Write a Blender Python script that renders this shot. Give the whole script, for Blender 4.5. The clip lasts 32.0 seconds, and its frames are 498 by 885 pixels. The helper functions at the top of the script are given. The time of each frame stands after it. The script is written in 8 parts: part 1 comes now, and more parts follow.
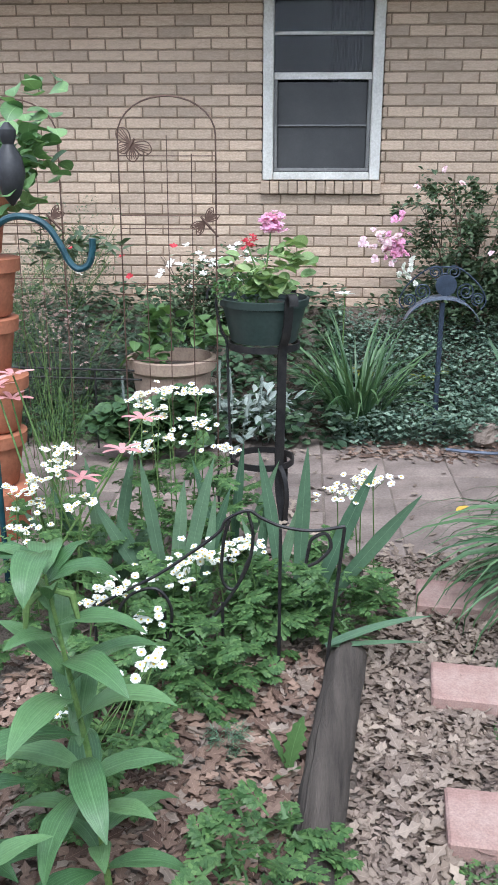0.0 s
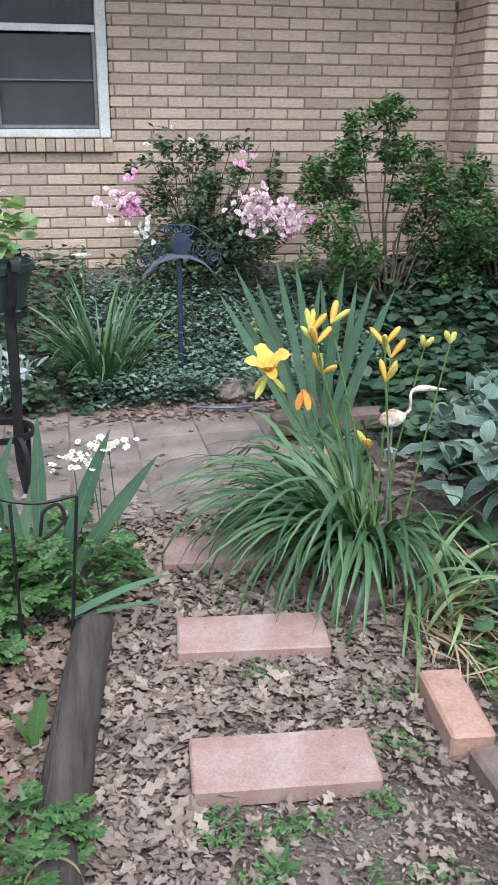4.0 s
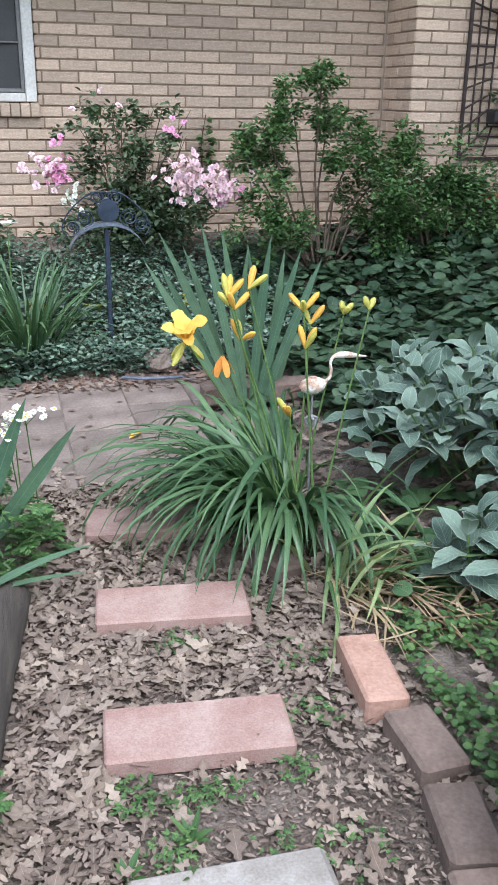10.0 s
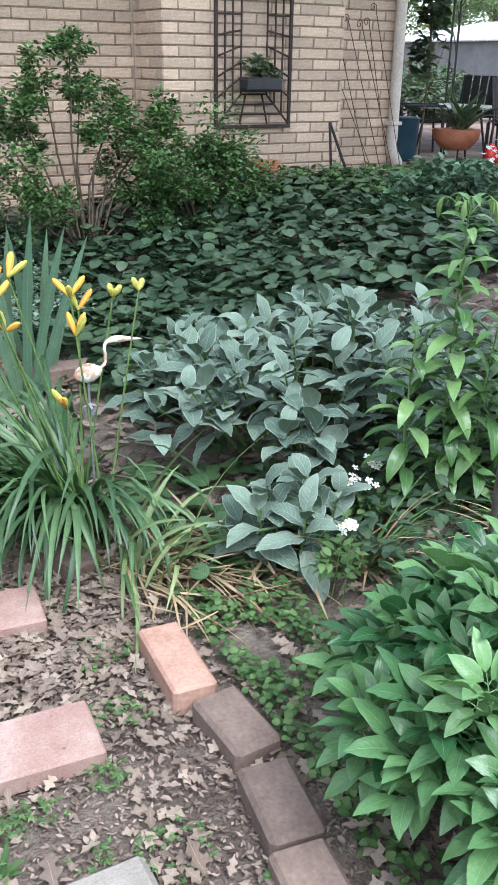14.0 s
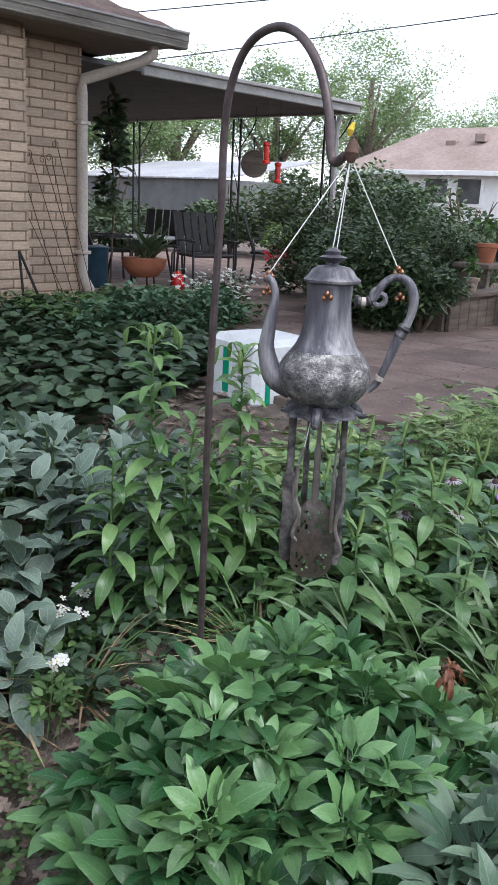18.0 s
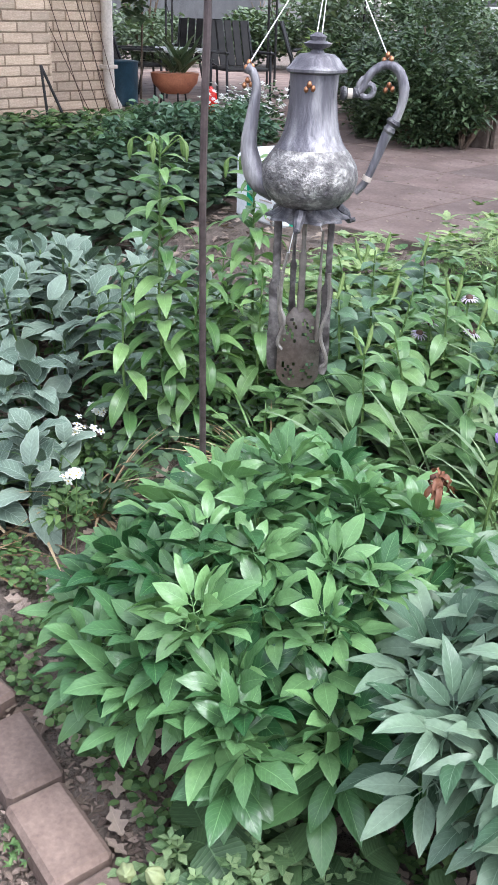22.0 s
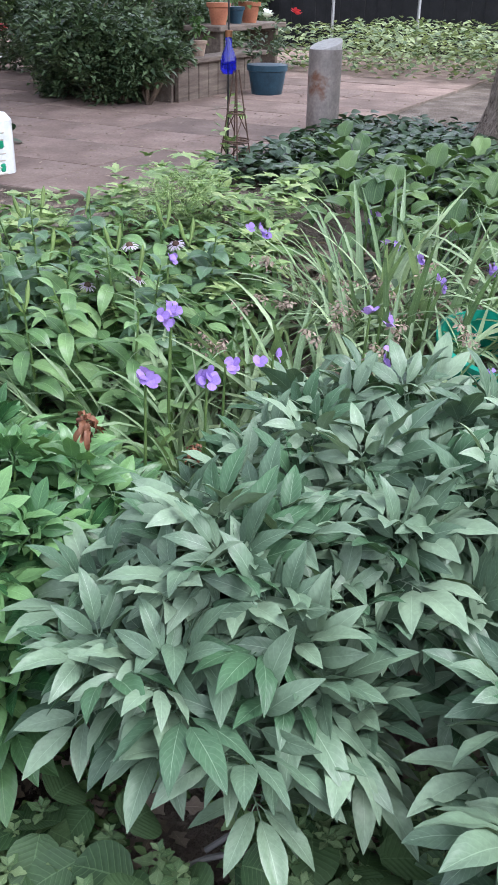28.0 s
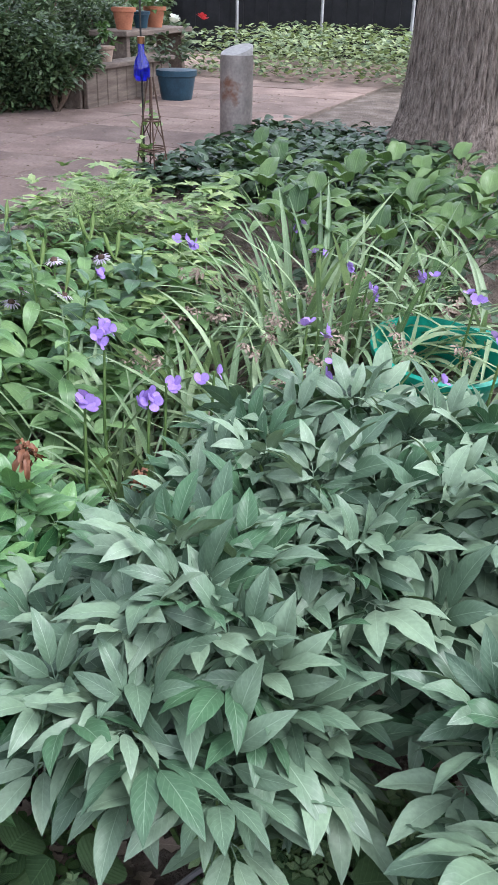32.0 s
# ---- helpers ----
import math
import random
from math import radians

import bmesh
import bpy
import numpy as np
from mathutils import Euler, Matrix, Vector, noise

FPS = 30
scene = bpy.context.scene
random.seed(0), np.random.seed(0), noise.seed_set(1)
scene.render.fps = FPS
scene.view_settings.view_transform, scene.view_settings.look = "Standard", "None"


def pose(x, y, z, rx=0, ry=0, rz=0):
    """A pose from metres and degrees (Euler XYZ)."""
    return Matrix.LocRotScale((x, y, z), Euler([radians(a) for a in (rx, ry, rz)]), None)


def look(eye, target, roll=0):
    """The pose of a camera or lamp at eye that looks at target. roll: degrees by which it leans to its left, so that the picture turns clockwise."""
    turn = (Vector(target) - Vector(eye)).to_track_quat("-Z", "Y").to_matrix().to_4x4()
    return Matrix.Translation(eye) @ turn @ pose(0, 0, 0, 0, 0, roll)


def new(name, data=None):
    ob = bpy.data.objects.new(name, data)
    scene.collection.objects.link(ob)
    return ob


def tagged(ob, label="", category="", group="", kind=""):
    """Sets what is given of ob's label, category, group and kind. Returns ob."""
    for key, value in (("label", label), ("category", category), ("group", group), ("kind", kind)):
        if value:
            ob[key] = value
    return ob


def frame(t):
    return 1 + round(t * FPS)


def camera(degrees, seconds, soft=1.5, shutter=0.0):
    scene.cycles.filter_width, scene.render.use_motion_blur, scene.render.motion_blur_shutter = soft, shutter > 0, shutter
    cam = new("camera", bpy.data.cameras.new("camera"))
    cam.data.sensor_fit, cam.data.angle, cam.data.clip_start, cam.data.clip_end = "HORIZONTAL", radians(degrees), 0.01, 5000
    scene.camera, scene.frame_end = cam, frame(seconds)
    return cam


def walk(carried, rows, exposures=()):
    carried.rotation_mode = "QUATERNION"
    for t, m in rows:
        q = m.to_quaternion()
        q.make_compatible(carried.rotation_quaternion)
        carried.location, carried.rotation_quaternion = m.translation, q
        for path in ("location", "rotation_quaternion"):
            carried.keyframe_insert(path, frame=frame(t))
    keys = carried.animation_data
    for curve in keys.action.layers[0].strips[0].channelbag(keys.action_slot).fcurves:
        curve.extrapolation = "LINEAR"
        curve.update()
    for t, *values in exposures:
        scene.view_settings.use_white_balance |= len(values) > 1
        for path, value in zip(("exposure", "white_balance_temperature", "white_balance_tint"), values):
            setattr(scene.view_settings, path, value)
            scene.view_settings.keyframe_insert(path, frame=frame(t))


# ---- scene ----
cam = camera(31.40, 32.0, 0.9)
PATH = [
    (0, (-0.067, -0.039, 1.539), (-0.186, 1.865, 0.937), 0.1),
    (0.5, (-0.051, -0.047, 1.543), (-0.139, 1.870, 0.978), -0.2),
    (1, (-0.040, -0.057, 1.542), (-0.095, 1.858, 0.968), -0.1),
    (1.5, (-0.030, -0.038, 1.546), (-0.055, 1.872, 0.953), -0.4),
    (2, (-0.012, -0.034, 1.542), (0.004, 1.880, 0.963), -0.4),
    (2.5, (0.002, -0.033, 1.538), (0.071, 1.881, 0.962), -0.2),
    (3, (0.026, -0.025, 1.539), (0.222, 1.864, 0.913), 0.0),
    (3.5, (0.051, -0.016, 1.536), (0.354, 1.842, 0.859), 0.2),
    (4, (0.074, -0.021, 1.539), (0.456, 1.820, 0.856), 0.3),
    (4.5, (0.091, -0.028, 1.542), (0.505, 1.805, 0.855), 0.3),
    (6.5, (0.123, -0.030, 1.523), (0.566, 1.783, 0.805), 0.5),
    (7, (0.127, -0.031, 1.524), (0.576, 1.778, 0.797), 0.4),
    (7.5, (0.133, -0.028, 1.522), (0.601, 1.770, 0.782), 0.4),
    (8, (0.137, -0.031, 1.522), (0.616, 1.759, 0.770), 0.7),
    (8.5, (0.141, -0.044, 1.522), (0.632, 1.760, 0.811), 0.5),
    (9, (0.144, -0.032, 1.519), (0.648, 1.758, 0.784), 0.8),
    (9.5, (0.150, -0.027, 1.516), (0.649, 1.766, 0.784), 0.9),
    (10, (0.167, -0.018, 1.510), (0.660, 1.775, 0.774), 1.0),
    (10.5, (0.173, -0.022, 1.516), (0.643, 1.783, 0.794), 0.7),
    (11, (0.161, -0.023, 1.524), (0.636, 1.787, 0.817), 0.9),
    (11.5, (0.140, -0.014, 1.525), (0.602, 1.800, 0.822), 1.9),
    (12, (0.153, 0.002, 1.515), (0.613, 1.811, 0.795), 2.5),
    (12.5, (0.180, 0.006, 1.500), (0.719, 1.779, 0.747), 2.2),
    (13, (0.222, 0.003, 1.506), (0.859, 1.744, 0.756), 1.2),
    (13.5, (0.233, 0.021, 1.527), (1.002, 1.701, 0.760), 0.7),
    (14, (0.223, 0.055, 1.526), (1.140, 1.647, 0.736), 0.9),
    (14.5, (0.230, 0.062, 1.525), (1.268, 1.591, 0.761), 1.9),
    (15, (0.249, 0.059, 1.520), (1.376, 1.523, 0.756), 1.7),
    (15.5, (0.276, 0.068, 1.521), (1.488, 1.467, 0.763), 2.4),
    (17.5, (0.268, 0.038, 1.552), (1.724, 1.302, 1.021), 2.6),
    (18, (0.258, 0.040, 1.553), (1.716, 1.304, 1.030), 2.7),
    (18.5, (0.262, 0.047, 1.548), (1.716, 1.303, 0.991), 2.5),
    (19, (0.270, 0.049, 1.541), (1.721, 1.287, 0.941), 1.8),
    (19.5, (0.276, 0.026, 1.542), (1.679, 1.296, 0.893), 2.0),
    (20, (0.294, -0.003, 1.542), (1.672, 1.252, 0.817), 2.0),
    (20.5, (0.310, -0.012, 1.534), (1.652, 1.239, 0.738), 2.0),
    (21, (0.324, -0.026, 1.522), (1.637, 1.223, 0.676), 1.6),
    (21.5, (0.328, -0.041, 1.515), (1.622, 1.222, 0.662), 1.2),
    (22, (0.328, -0.051, 1.512), (1.628, 1.191, 0.636), 1.7),
    (22.5, (0.327, -0.064, 1.509), (1.624, 1.164, 0.610), 2.0),
    (23, (0.330, -0.076, 1.507), (1.617, 1.147, 0.587), 1.8),
    (23.5, (0.351, -0.081, 1.505), (1.641, 1.131, 0.574), 1.0),
    (24, (0.375, -0.087, 1.506), (1.716, 1.065, 0.571), 1.2),
    (24.5, (0.377, -0.114, 1.504), (1.759, 0.995, 0.576), 1.3),
    (25, (0.379, -0.150, 1.501), (1.803, 0.907, 0.576), 1.2),
    (25.5, (0.396, -0.190, 1.498), (1.860, 0.810, 0.573), 0.8),
    (26, (0.410, -0.205, 1.498), (1.911, 0.728, 0.563), 1.2),
    (26.5, (0.411, -0.217, 1.493), (1.929, 0.694, 0.563), 1.1),
    (28.5, (0.440, -0.293, 1.486), (2.038, 0.465, 0.551), 1.8),
    (29, (0.442, -0.306, 1.484), (2.045, 0.433, 0.544), 2.4),
    (29.5, (0.454, -0.293, 1.491), (2.059, 0.429, 0.542), 2.1),
    (30, (0.453, -0.267, 1.498), (2.058, 0.440, 0.537), 1.4),
    (30.5, (0.466, -0.237, 1.495), (2.094, 0.437, 0.549), 1.1),
    (31, (0.474, -0.214, 1.496), (2.100, 0.466, 0.551), 0.9),
    (31.5, (0.471, -0.200, 1.499), (2.127, 0.442, 0.579), 1.6),
    (32, (0.460, -0.195, 1.498), (2.120, 0.432, 0.576), 1.5),
]
walk(cam, [(t, look(eye, target, roll)) for t, eye, target, roll in PATH], [(0, 1.62, 5720, 10), (2.5, 1.58, 5720, 10), (4.5, 1.6, 5720, 10), (7, 1.66, 5720, 10), (12.5, 1.68, 5720, 10), (14, 1.97, 5800, 9), (15.5, 1.98, 5850, 9), (17.5, 1.2, 5980, 14), (18.1, 1.22, 5980, 14), (19.2, 1.54, 5980, 15), (21, 2.1, 5980, 15), (26, 2.07, 5980, 15), (28.5, 1.92, 5980, 15), (32, 1.94, 5980, 15)])

SKY_TURN = 200
world = bpy.data.worlds.new("overcast_sky")
scene.world = world
world.use_nodes = True
wn = world.node_tree
sky = wn.nodes.new("ShaderNodeTexSky")
sky.sky_type, sky.sun_disc = "NISHITA", False
sky.sun_elevation, sky.sun_rotation = radians(58), radians(SKY_TURN)
sky.air_density, sky.dust_density, sky.ozone_density = 1.0, 1.0, 1.0
soft_sky = wn.nodes.new("ShaderNodeHueSaturation")
soft_sky.inputs["Saturation"].default_value = 0.3
bg = wn.nodes["Background"]
bg.inputs["Strength"].default_value = 0.15
wn.links.new(sky.outputs[0], soft_sky.inputs["Color"])
wn.links.new(soft_sky.outputs[0], bg.inputs["Color"])
sun_data = bpy.data.lights.new("sun", "SUN")
sun_data.energy, sun_data.angle, sun_data.color = 1.5, radians(35), (1.0, 0.985, 0.96)
sun = new("sun", sun_data)
sun.matrix_world = pose(0, 0, 30, 34, 0, 20)


# ---- materials ----
def material(name, rough=0.7, metal=0.0, spec=0.5):
    m = bpy.data.materials.new(name)
    m.use_nodes = True
    b = m.node_tree.nodes["Principled BSDF"]
    b.inputs["Roughness"].default_value, b.inputs["Metallic"].default_value = rough, metal
    b.inputs["Specular IOR Level"].default_value = spec
    return m, m.node_tree, b


def ramp(nt, src, stops):
    r = nt.nodes.new("ShaderNodeValToRGB")
    el = r.color_ramp.elements
    el[0].position, el[0].color = stops[0][0], (*stops[0][1], 1)
    el[1].position, el[1].color = stops[-1][0], (*stops[-1][1], 1)
    for p, c in stops[1:-1]:
        e = el.new(p)
        e.color = (*c, 1)
    nt.links.new(src, r.inputs[0])
    return r.outputs[0]


def nz(nt, scale, detail=4, coord="Object", rough=0.6, stretch=None):
    n = nt.nodes.new("ShaderNodeTexNoise")
    n.inputs["Scale"].default_value, n.inputs["Detail"].default_value, n.inputs["Roughness"].default_value = scale, detail, rough
    tc = nt.nodes.new("ShaderNodeTexCoord")
    src = tc.outputs[coord]
    if stretch:
        mp = nt.nodes.new("ShaderNodeMapping")
        mp.inputs["Scale"].default_value = stretch
        nt.links.new(src, mp.inputs[0])
        src = mp.outputs[0]
    nt.links.new(src, n.inputs["Vector"])
    return n.outputs["Fac"]


def mix(nt, fac, a, b, mode="MIX"):
    m = nt.nodes.new("ShaderNodeMix")
    m.data_type, m.blend_type = "RGBA", mode
    for sock, v in ((m.inputs[0], fac), (m.inputs[6], a), (m.inputs[7], b)):
        if isinstance(v, (int, float)):
            sock.default_value = v
        elif isinstance(v, tuple):
            sock.default_value = (*v, 1)
        else:
            nt.links.new(v, sock)
    return m.outputs[2]


def bump(nt, b, height, strength=0.4, dist=0.01):
    n = nt.nodes.new("ShaderNodeBump")
    n.inputs["Strength"].default_value, n.inputs["Distance"].default_value = strength, dist
    nt.links.new(height, n.inputs["Height"])
    nt.links.new(n.outputs[0], b.inputs["Normal"])


def rand_object(nt):
    return nt.nodes.new("ShaderNodeObjectInfo").outputs["Random"]


def rand_island(nt):
    return nt.nodes.new("ShaderNodeNewGeometry").outputs["Random Per Island"]


def surface(name, stops, scale=8, fine=60, rough=0.8, metal=0.0, bumps=0.3, dist=0.004, vary=None, stretch=None, spec=0.4):
    """A surface coloured at two scales, with a fine relief. vary: 'object' or 'island' shifts the tone of each piece."""
    m, nt, b = material(name, rough, metal, spec)
    big, small = nz(nt, scale, 5, stretch=stretch), nz(nt, fine, 6, stretch=stretch)
    base = ramp(nt, big, stops)
    base = mix(nt, 0.35, base, ramp(nt, small, [(0.3, (0.25, 0.25, 0.25)), (0.7, (0.78, 0.78, 0.78))]), "OVERLAY")
    if vary:
        r = rand_object(nt) if vary == "object" else rand_island(nt)
        base = mix(nt, 0.5, base, ramp(nt, r, [(0, (0.3, 0.3, 0.3)), (1, (0.68, 0.66, 0.64))]), "OVERLAY")
    nt.links.new(base, b.inputs["Base Color"])
    bump(nt, b, small, bumps, dist)
    return m


def muted(c, k=0.13):
    y = 0.25 * c[0] + 0.65 * c[1] + 0.1 * c[2]
    return tuple(a + (y - a) * k for a in c)


def leafy(name, dark, light, rough=0.45, vein=0.12, thin=0.3, spec=0.4, vary="island", rib=0.35, odd=None, rim=None, along=False):
    """A leaf: tone by piece and by patch, paler midrib and side veins with relief, light passing through. odd: the tone of a few
    pieces; rim: the tone of a felted edge; along: veins that run the length of the leaf."""
    m, nt, b = material(name, rough, 0, spec)
    dark, light = muted(dark), muted(light)
    r = rand_island(nt) if vary == "island" else rand_object(nt)
    stops = [(0, dark), (0.6, tuple((a + c) / 2 for a, c in zip(dark, light))), (1, light)]
    if odd:
        stops = [(0, odd), (0.12, odd), (0.16, dark), (0.6, tuple((a + c) / 2 for a, c in zip(dark, light))), (1, light)]
    tone = ramp(nt, r, stops)
    patch = nz(nt, 9, 3)
    tone = mix(nt, 0.4, tone, ramp(nt, patch, [(0.3, (0.28, 0.28, 0.3)), (0.7, (0.72, 0.72, 0.66))]), "OVERLAY")
    speck = nz(nt, 130, 3)
    tone = mix(nt, 0.14, tone, ramp(nt, speck, [(0.35, (0.2, 0.2, 0.2)), (0.65, (0.8, 0.8, 0.78))]), "OVERLAY")
    uv = nt.nodes.new("ShaderNodeUVMap")
    sep = nt.nodes.new("ShaderNodeSeparateXYZ")
    nt.links.new(uv.outputs[0], sep.inputs[0])

    def op(kind, a, c):
        q = nt.nodes.new("ShaderNodeMath")
        q.operation = kind
        for s, v in zip(q.inputs, (a, c)):
            if isinstance(v, (int, float)):
                s.default_value = v
            else:
                nt.links.new(v, s)
        return q.outputs[0]
    off = op("ABSOLUTE", op("SUBTRACT", sep.outputs[0], 0.5), 0)
    waves = op("SINE", op("MULTIPLY", off, 75) if along else op("MULTIPLY", op("SUBTRACT", sep.outputs[1], op("MULTIPLY", off, 0.5)), 55), 0)
    if vein:
        side_vein = op("MULTIPLY", op("GREATER_THAN", waves, 0.9), min(0.3, vein * 0.7))
        tone = mix(nt, side_vein, tone, tuple(min(1, c * 1.35 + 0.015) for c in light))
    ribs = op("LESS_THAN", off, 0.016)
    tone = mix(nt, op("MULTIPLY", ribs, rib), tone, tuple(min(1, c * 1.6 + 0.03) for c in light))
    if rim:
        tone = mix(nt, op("MULTIPLY", op("GREATER_THAN", off, 0.45), 0.5), tone, rim)
    nt.links.new(tone, b.inputs["Base Color"])
    bump(nt, b, waves, vein * 0.45, 0.001)
    tr = nt.nodes.new("ShaderNodeBsdfTranslucent")
    nt.links.new(mix(nt, 1.0, tone, (0.95, 1.0, 0.6), "MULTIPLY"), tr.inputs[0])
    ms = nt.nodes.new("ShaderNodeMixShader")
    ms.inputs[0].default_value = thin
    out = nt.nodes["Material Output"]
    nt.links.new(b.outputs[0], ms.inputs[1])
    nt.links.new(tr.outputs[0], ms.inputs[2])
    nt.links.new(ms.outputs[0], out.inputs[0])
    return m


M = {}
M["soil"] = surface("soil", [(0.3, (0.09, 0.069, 0.054)), (0.5, (0.155, 0.122, 0.098)), (0.72, (0.25, 0.208, 0.174))], 5, 70, 0.95, bumps=1.0, dist=0.025)
M["brick"] = surface("buff_brick", [(0.3, (0.405, 0.306, 0.222)), (0.7, (0.53, 0.412, 0.312))], 16, 60, 0.88, bumps=0.7, dist=0.007, vary="island", stretch=(1, 1, 5))
M["brick_piece"] = surface("buff_brick_face", [(0.3, (0.405, 0.306, 0.222)), (0.7, (0.53, 0.412, 0.312))], 16, 60, 0.88, bumps=0.7, dist=0.007, vary="object", stretch=(1, 1, 5))
M["mortar"] = surface("mortar", [(0.3, (0.2, 0.145, 0.1)), (0.7, (0.3, 0.225, 0.16))], 20, 150, 0.95)
M["white"] = surface("white_paint", [(0.3, (0.76, 0.755, 0.73)), (0.7, (0.87, 0.865, 0.84))], 6, 60, 0.55, bumps=0.12)
M["cream"] = surface("cream_paint", [(0.3, (0.4, 0.345, 0.29)), (0.7, (0.5, 0.44, 0.375))], 6, 50, 0.55, bumps=0.1)
M["dark_paint"] = surface("dim_grey_paint", [(0.3, (0.1, 0.1, 0.1)), (0.7, (0.15, 0.15, 0.148))], 3, 40, 0.8, bumps=0.1)
M["soffit"] = surface("brown_soffit", [(0.3, (0.16, 0.125, 0.1)), (0.7, (0.22, 0.175, 0.145))], 3, 40, 0.8, bumps=0.1)
M["fascia"] = surface("aged_white_paint", [(0.3, (0.27, 0.26, 0.245)), (0.7, (0.37, 0.355, 0.335))], 6, 50, 0.55, bumps=0.1)
M["screen"] = surface("insect_screen", [(0.3, (0.05, 0.05, 0.05)), (0.7, (0.075, 0.074, 0.072))], 3, 200, 0.6, bumps=0.1, spec=0.2)
M["iron"] = surface("black_iron", [(0.3, (0.012, 0.012, 0.013)), (0.7, (0.035, 0.032, 0.03))], 20, 120, 0.5, 0.4, 0.3)
M["rust"] = surface("rusty_wire", [(0.3, (0.06, 0.035, 0.025)), (0.7, (0.12, 0.07, 0.05))], 20, 120, 0.7, 0.3, 0.3)
M["teal_iron"] = surface("teal_iron", [(0.3, (0.01, 0.035, 0.045)), (0.7, (0.02, 0.07, 0.085))], 20, 120, 0.35, 0.2, 0.2)
M["blue_plate"] = surface("blue_plate", [(0.3, (0.1, 0.123, 0.165)), (0.7, (0.18, 0.2, 0.245))], 20, 120, 0.4, 0.3, 0.2)
M["engraved"] = surface("engraved_silver", [(0.32, (0.075, 0.07, 0.072)), (0.5, (0.19, 0.182, 0.175)), (0.68, (0.47, 0.455, 0.42))], 42, 170, 0.45, 0.6, 1.0, 0.006)
M["blue_iron"] = surface("blue_iron", [(0.3, (0.022, 0.032, 0.05)), (0.7, (0.045, 0.06, 0.088))], 20, 120, 0.45, 0.3, 0.2)
M["terracotta"] = surface("terracotta", [(0.3, (0.27, 0.095, 0.05)), (0.7, (0.4, 0.155, 0.08))], 9, 70, 0.8)
M["tan_pot"] = surface("tan_clay", [(0.3, (0.25, 0.175, 0.13)), (0.7, (0.35, 0.26, 0.195))], 9, 70, 0.7)
M["green_pot"] = surface("green_plastic", [(0.3, (0.02, 0.032, 0.028)), (0.7, (0.032, 0.047, 0.041))], 9, 70, 0.4, bumps=0.05)
M["blue_pot"] = surface("blue_glaze", [(0.3, (0.012, 0.036, 0.058)), (0.7, (0.026, 0.07, 0.1))], 9, 70, 0.4, bumps=0.1)
M["tub"] = surface("green_tub", [(0.3, (0.0, 0.19, 0.13)), (0.7, (0.01, 0.27, 0.19))], 6, 50, 0.4, bumps=0.08)
M["red_paver"] = surface("red_concrete", [(0.3, (0.2, 0.118, 0.1)), (0.5, (0.272, 0.172, 0.146)), (0.75, (0.365, 0.272, 0.235))], 6, 190, 0.92, bumps=0.6, vary="object")
M["grey_slab"] = surface("grey_concrete", [(0.3, (0.21, 0.185, 0.16)), (0.5, (0.275, 0.248, 0.22)), (0.7, (0.36, 0.33, 0.3))], 14, 140, 0.9, bumps=0.5)
M["walk"] = surface("weathered_concrete", [(0.25, (0.11, 0.085, 0.07)), (0.5, (0.2, 0.158, 0.135)), (0.75, (0.29, 0.235, 0.2))], 4, 90, 0.9, bumps=0.4, vary="object")
M["patio"] = surface("patio_stone", [(0.25, (0.115, 0.078, 0.064)), (0.5, (0.2, 0.143, 0.12)), (0.75, (0.285, 0.216, 0.184))], 2.6, 60, 0.9, bumps=0.4, vary="object")
M["joint_sand"] = surface("joint_sand", [(0.3, (0.1, 0.078, 0.062)), (0.7, (0.2, 0.16, 0.13))], 9, 120, 0.95, bumps=0.8)
M["buff"] = surface("salmon_brick", [(0.3, (0.31, 0.175, 0.125)), (0.7, (0.43, 0.265, 0.2))], 10, 90, 0.85, bumps=0.4)
M["edge"] = surface("weathered_block", [(0.3, (0.1, 0.07, 0.056)), (0.7, (0.2, 0.148, 0.122))], 8, 90, 0.95, bumps=0.7, vary="object")
M["timber"] = surface("weathered_timber", [(0.27, (0.018, 0.014, 0.011)), (0.38, (0.045, 0.036, 0.029)), (0.75, (0.092, 0.075, 0.061))], 5, 60, 0.92, bumps=0.7, dist=0.008, stretch=(8, 0.5, 8))
M["bark"] = surface("oak_bark", [(0.32, (0.085, 0.064, 0.052)), (0.46, (0.23, 0.182, 0.15)), (0.66, (0.4, 0.33, 0.28))], 13, 40, 0.95, bumps=1.0, dist=0.04, stretch=(5, 5, 0.8))
M["twig"] = surface("twig", [(0.3, (0.07, 0.05, 0.035)), (0.7, (0.16, 0.115, 0.08))], 20, 80, 0.9)
M["stem"] = surface("green_stem", [(0.3, (0.06, 0.12, 0.03)), (0.7, (0.13, 0.2, 0.06))], 20, 80, 0.6)
M["litter"] = leafy("dry_leaf", (0.16, 0.114, 0.088), (0.345, 0.268, 0.21), 0.85, 0.2, 0.15, 0.2)
M["litter_dark"] = leafy("old_leaf_bit", (0.09, 0.062, 0.05), (0.34, 0.255, 0.205), 0.9, 0.0, 0.1, 0.15)
M["red_litter"] = leafy("reddish_dry_leaf", (0.085, 0.048, 0.034), (0.31, 0.2, 0.145), 0.8, 0.2, 0.12, 0.2)
M["violet"] = leafy("violet_leaf", (0.035, 0.09, 0.03), (0.1, 0.19, 0.065), 0.5, 0.5, 0.2)
M["mint"] = leafy("mint_leaf", (0.09, 0.18, 0.065), (0.24, 0.35, 0.15), 0.55, 0.3, 0.25, 0.25)
M["straw"] = leafy("dry_blade", (0.24, 0.15, 0.075), (0.56, 0.43, 0.26), 0.8, 0.0, 0.2, 0.2)
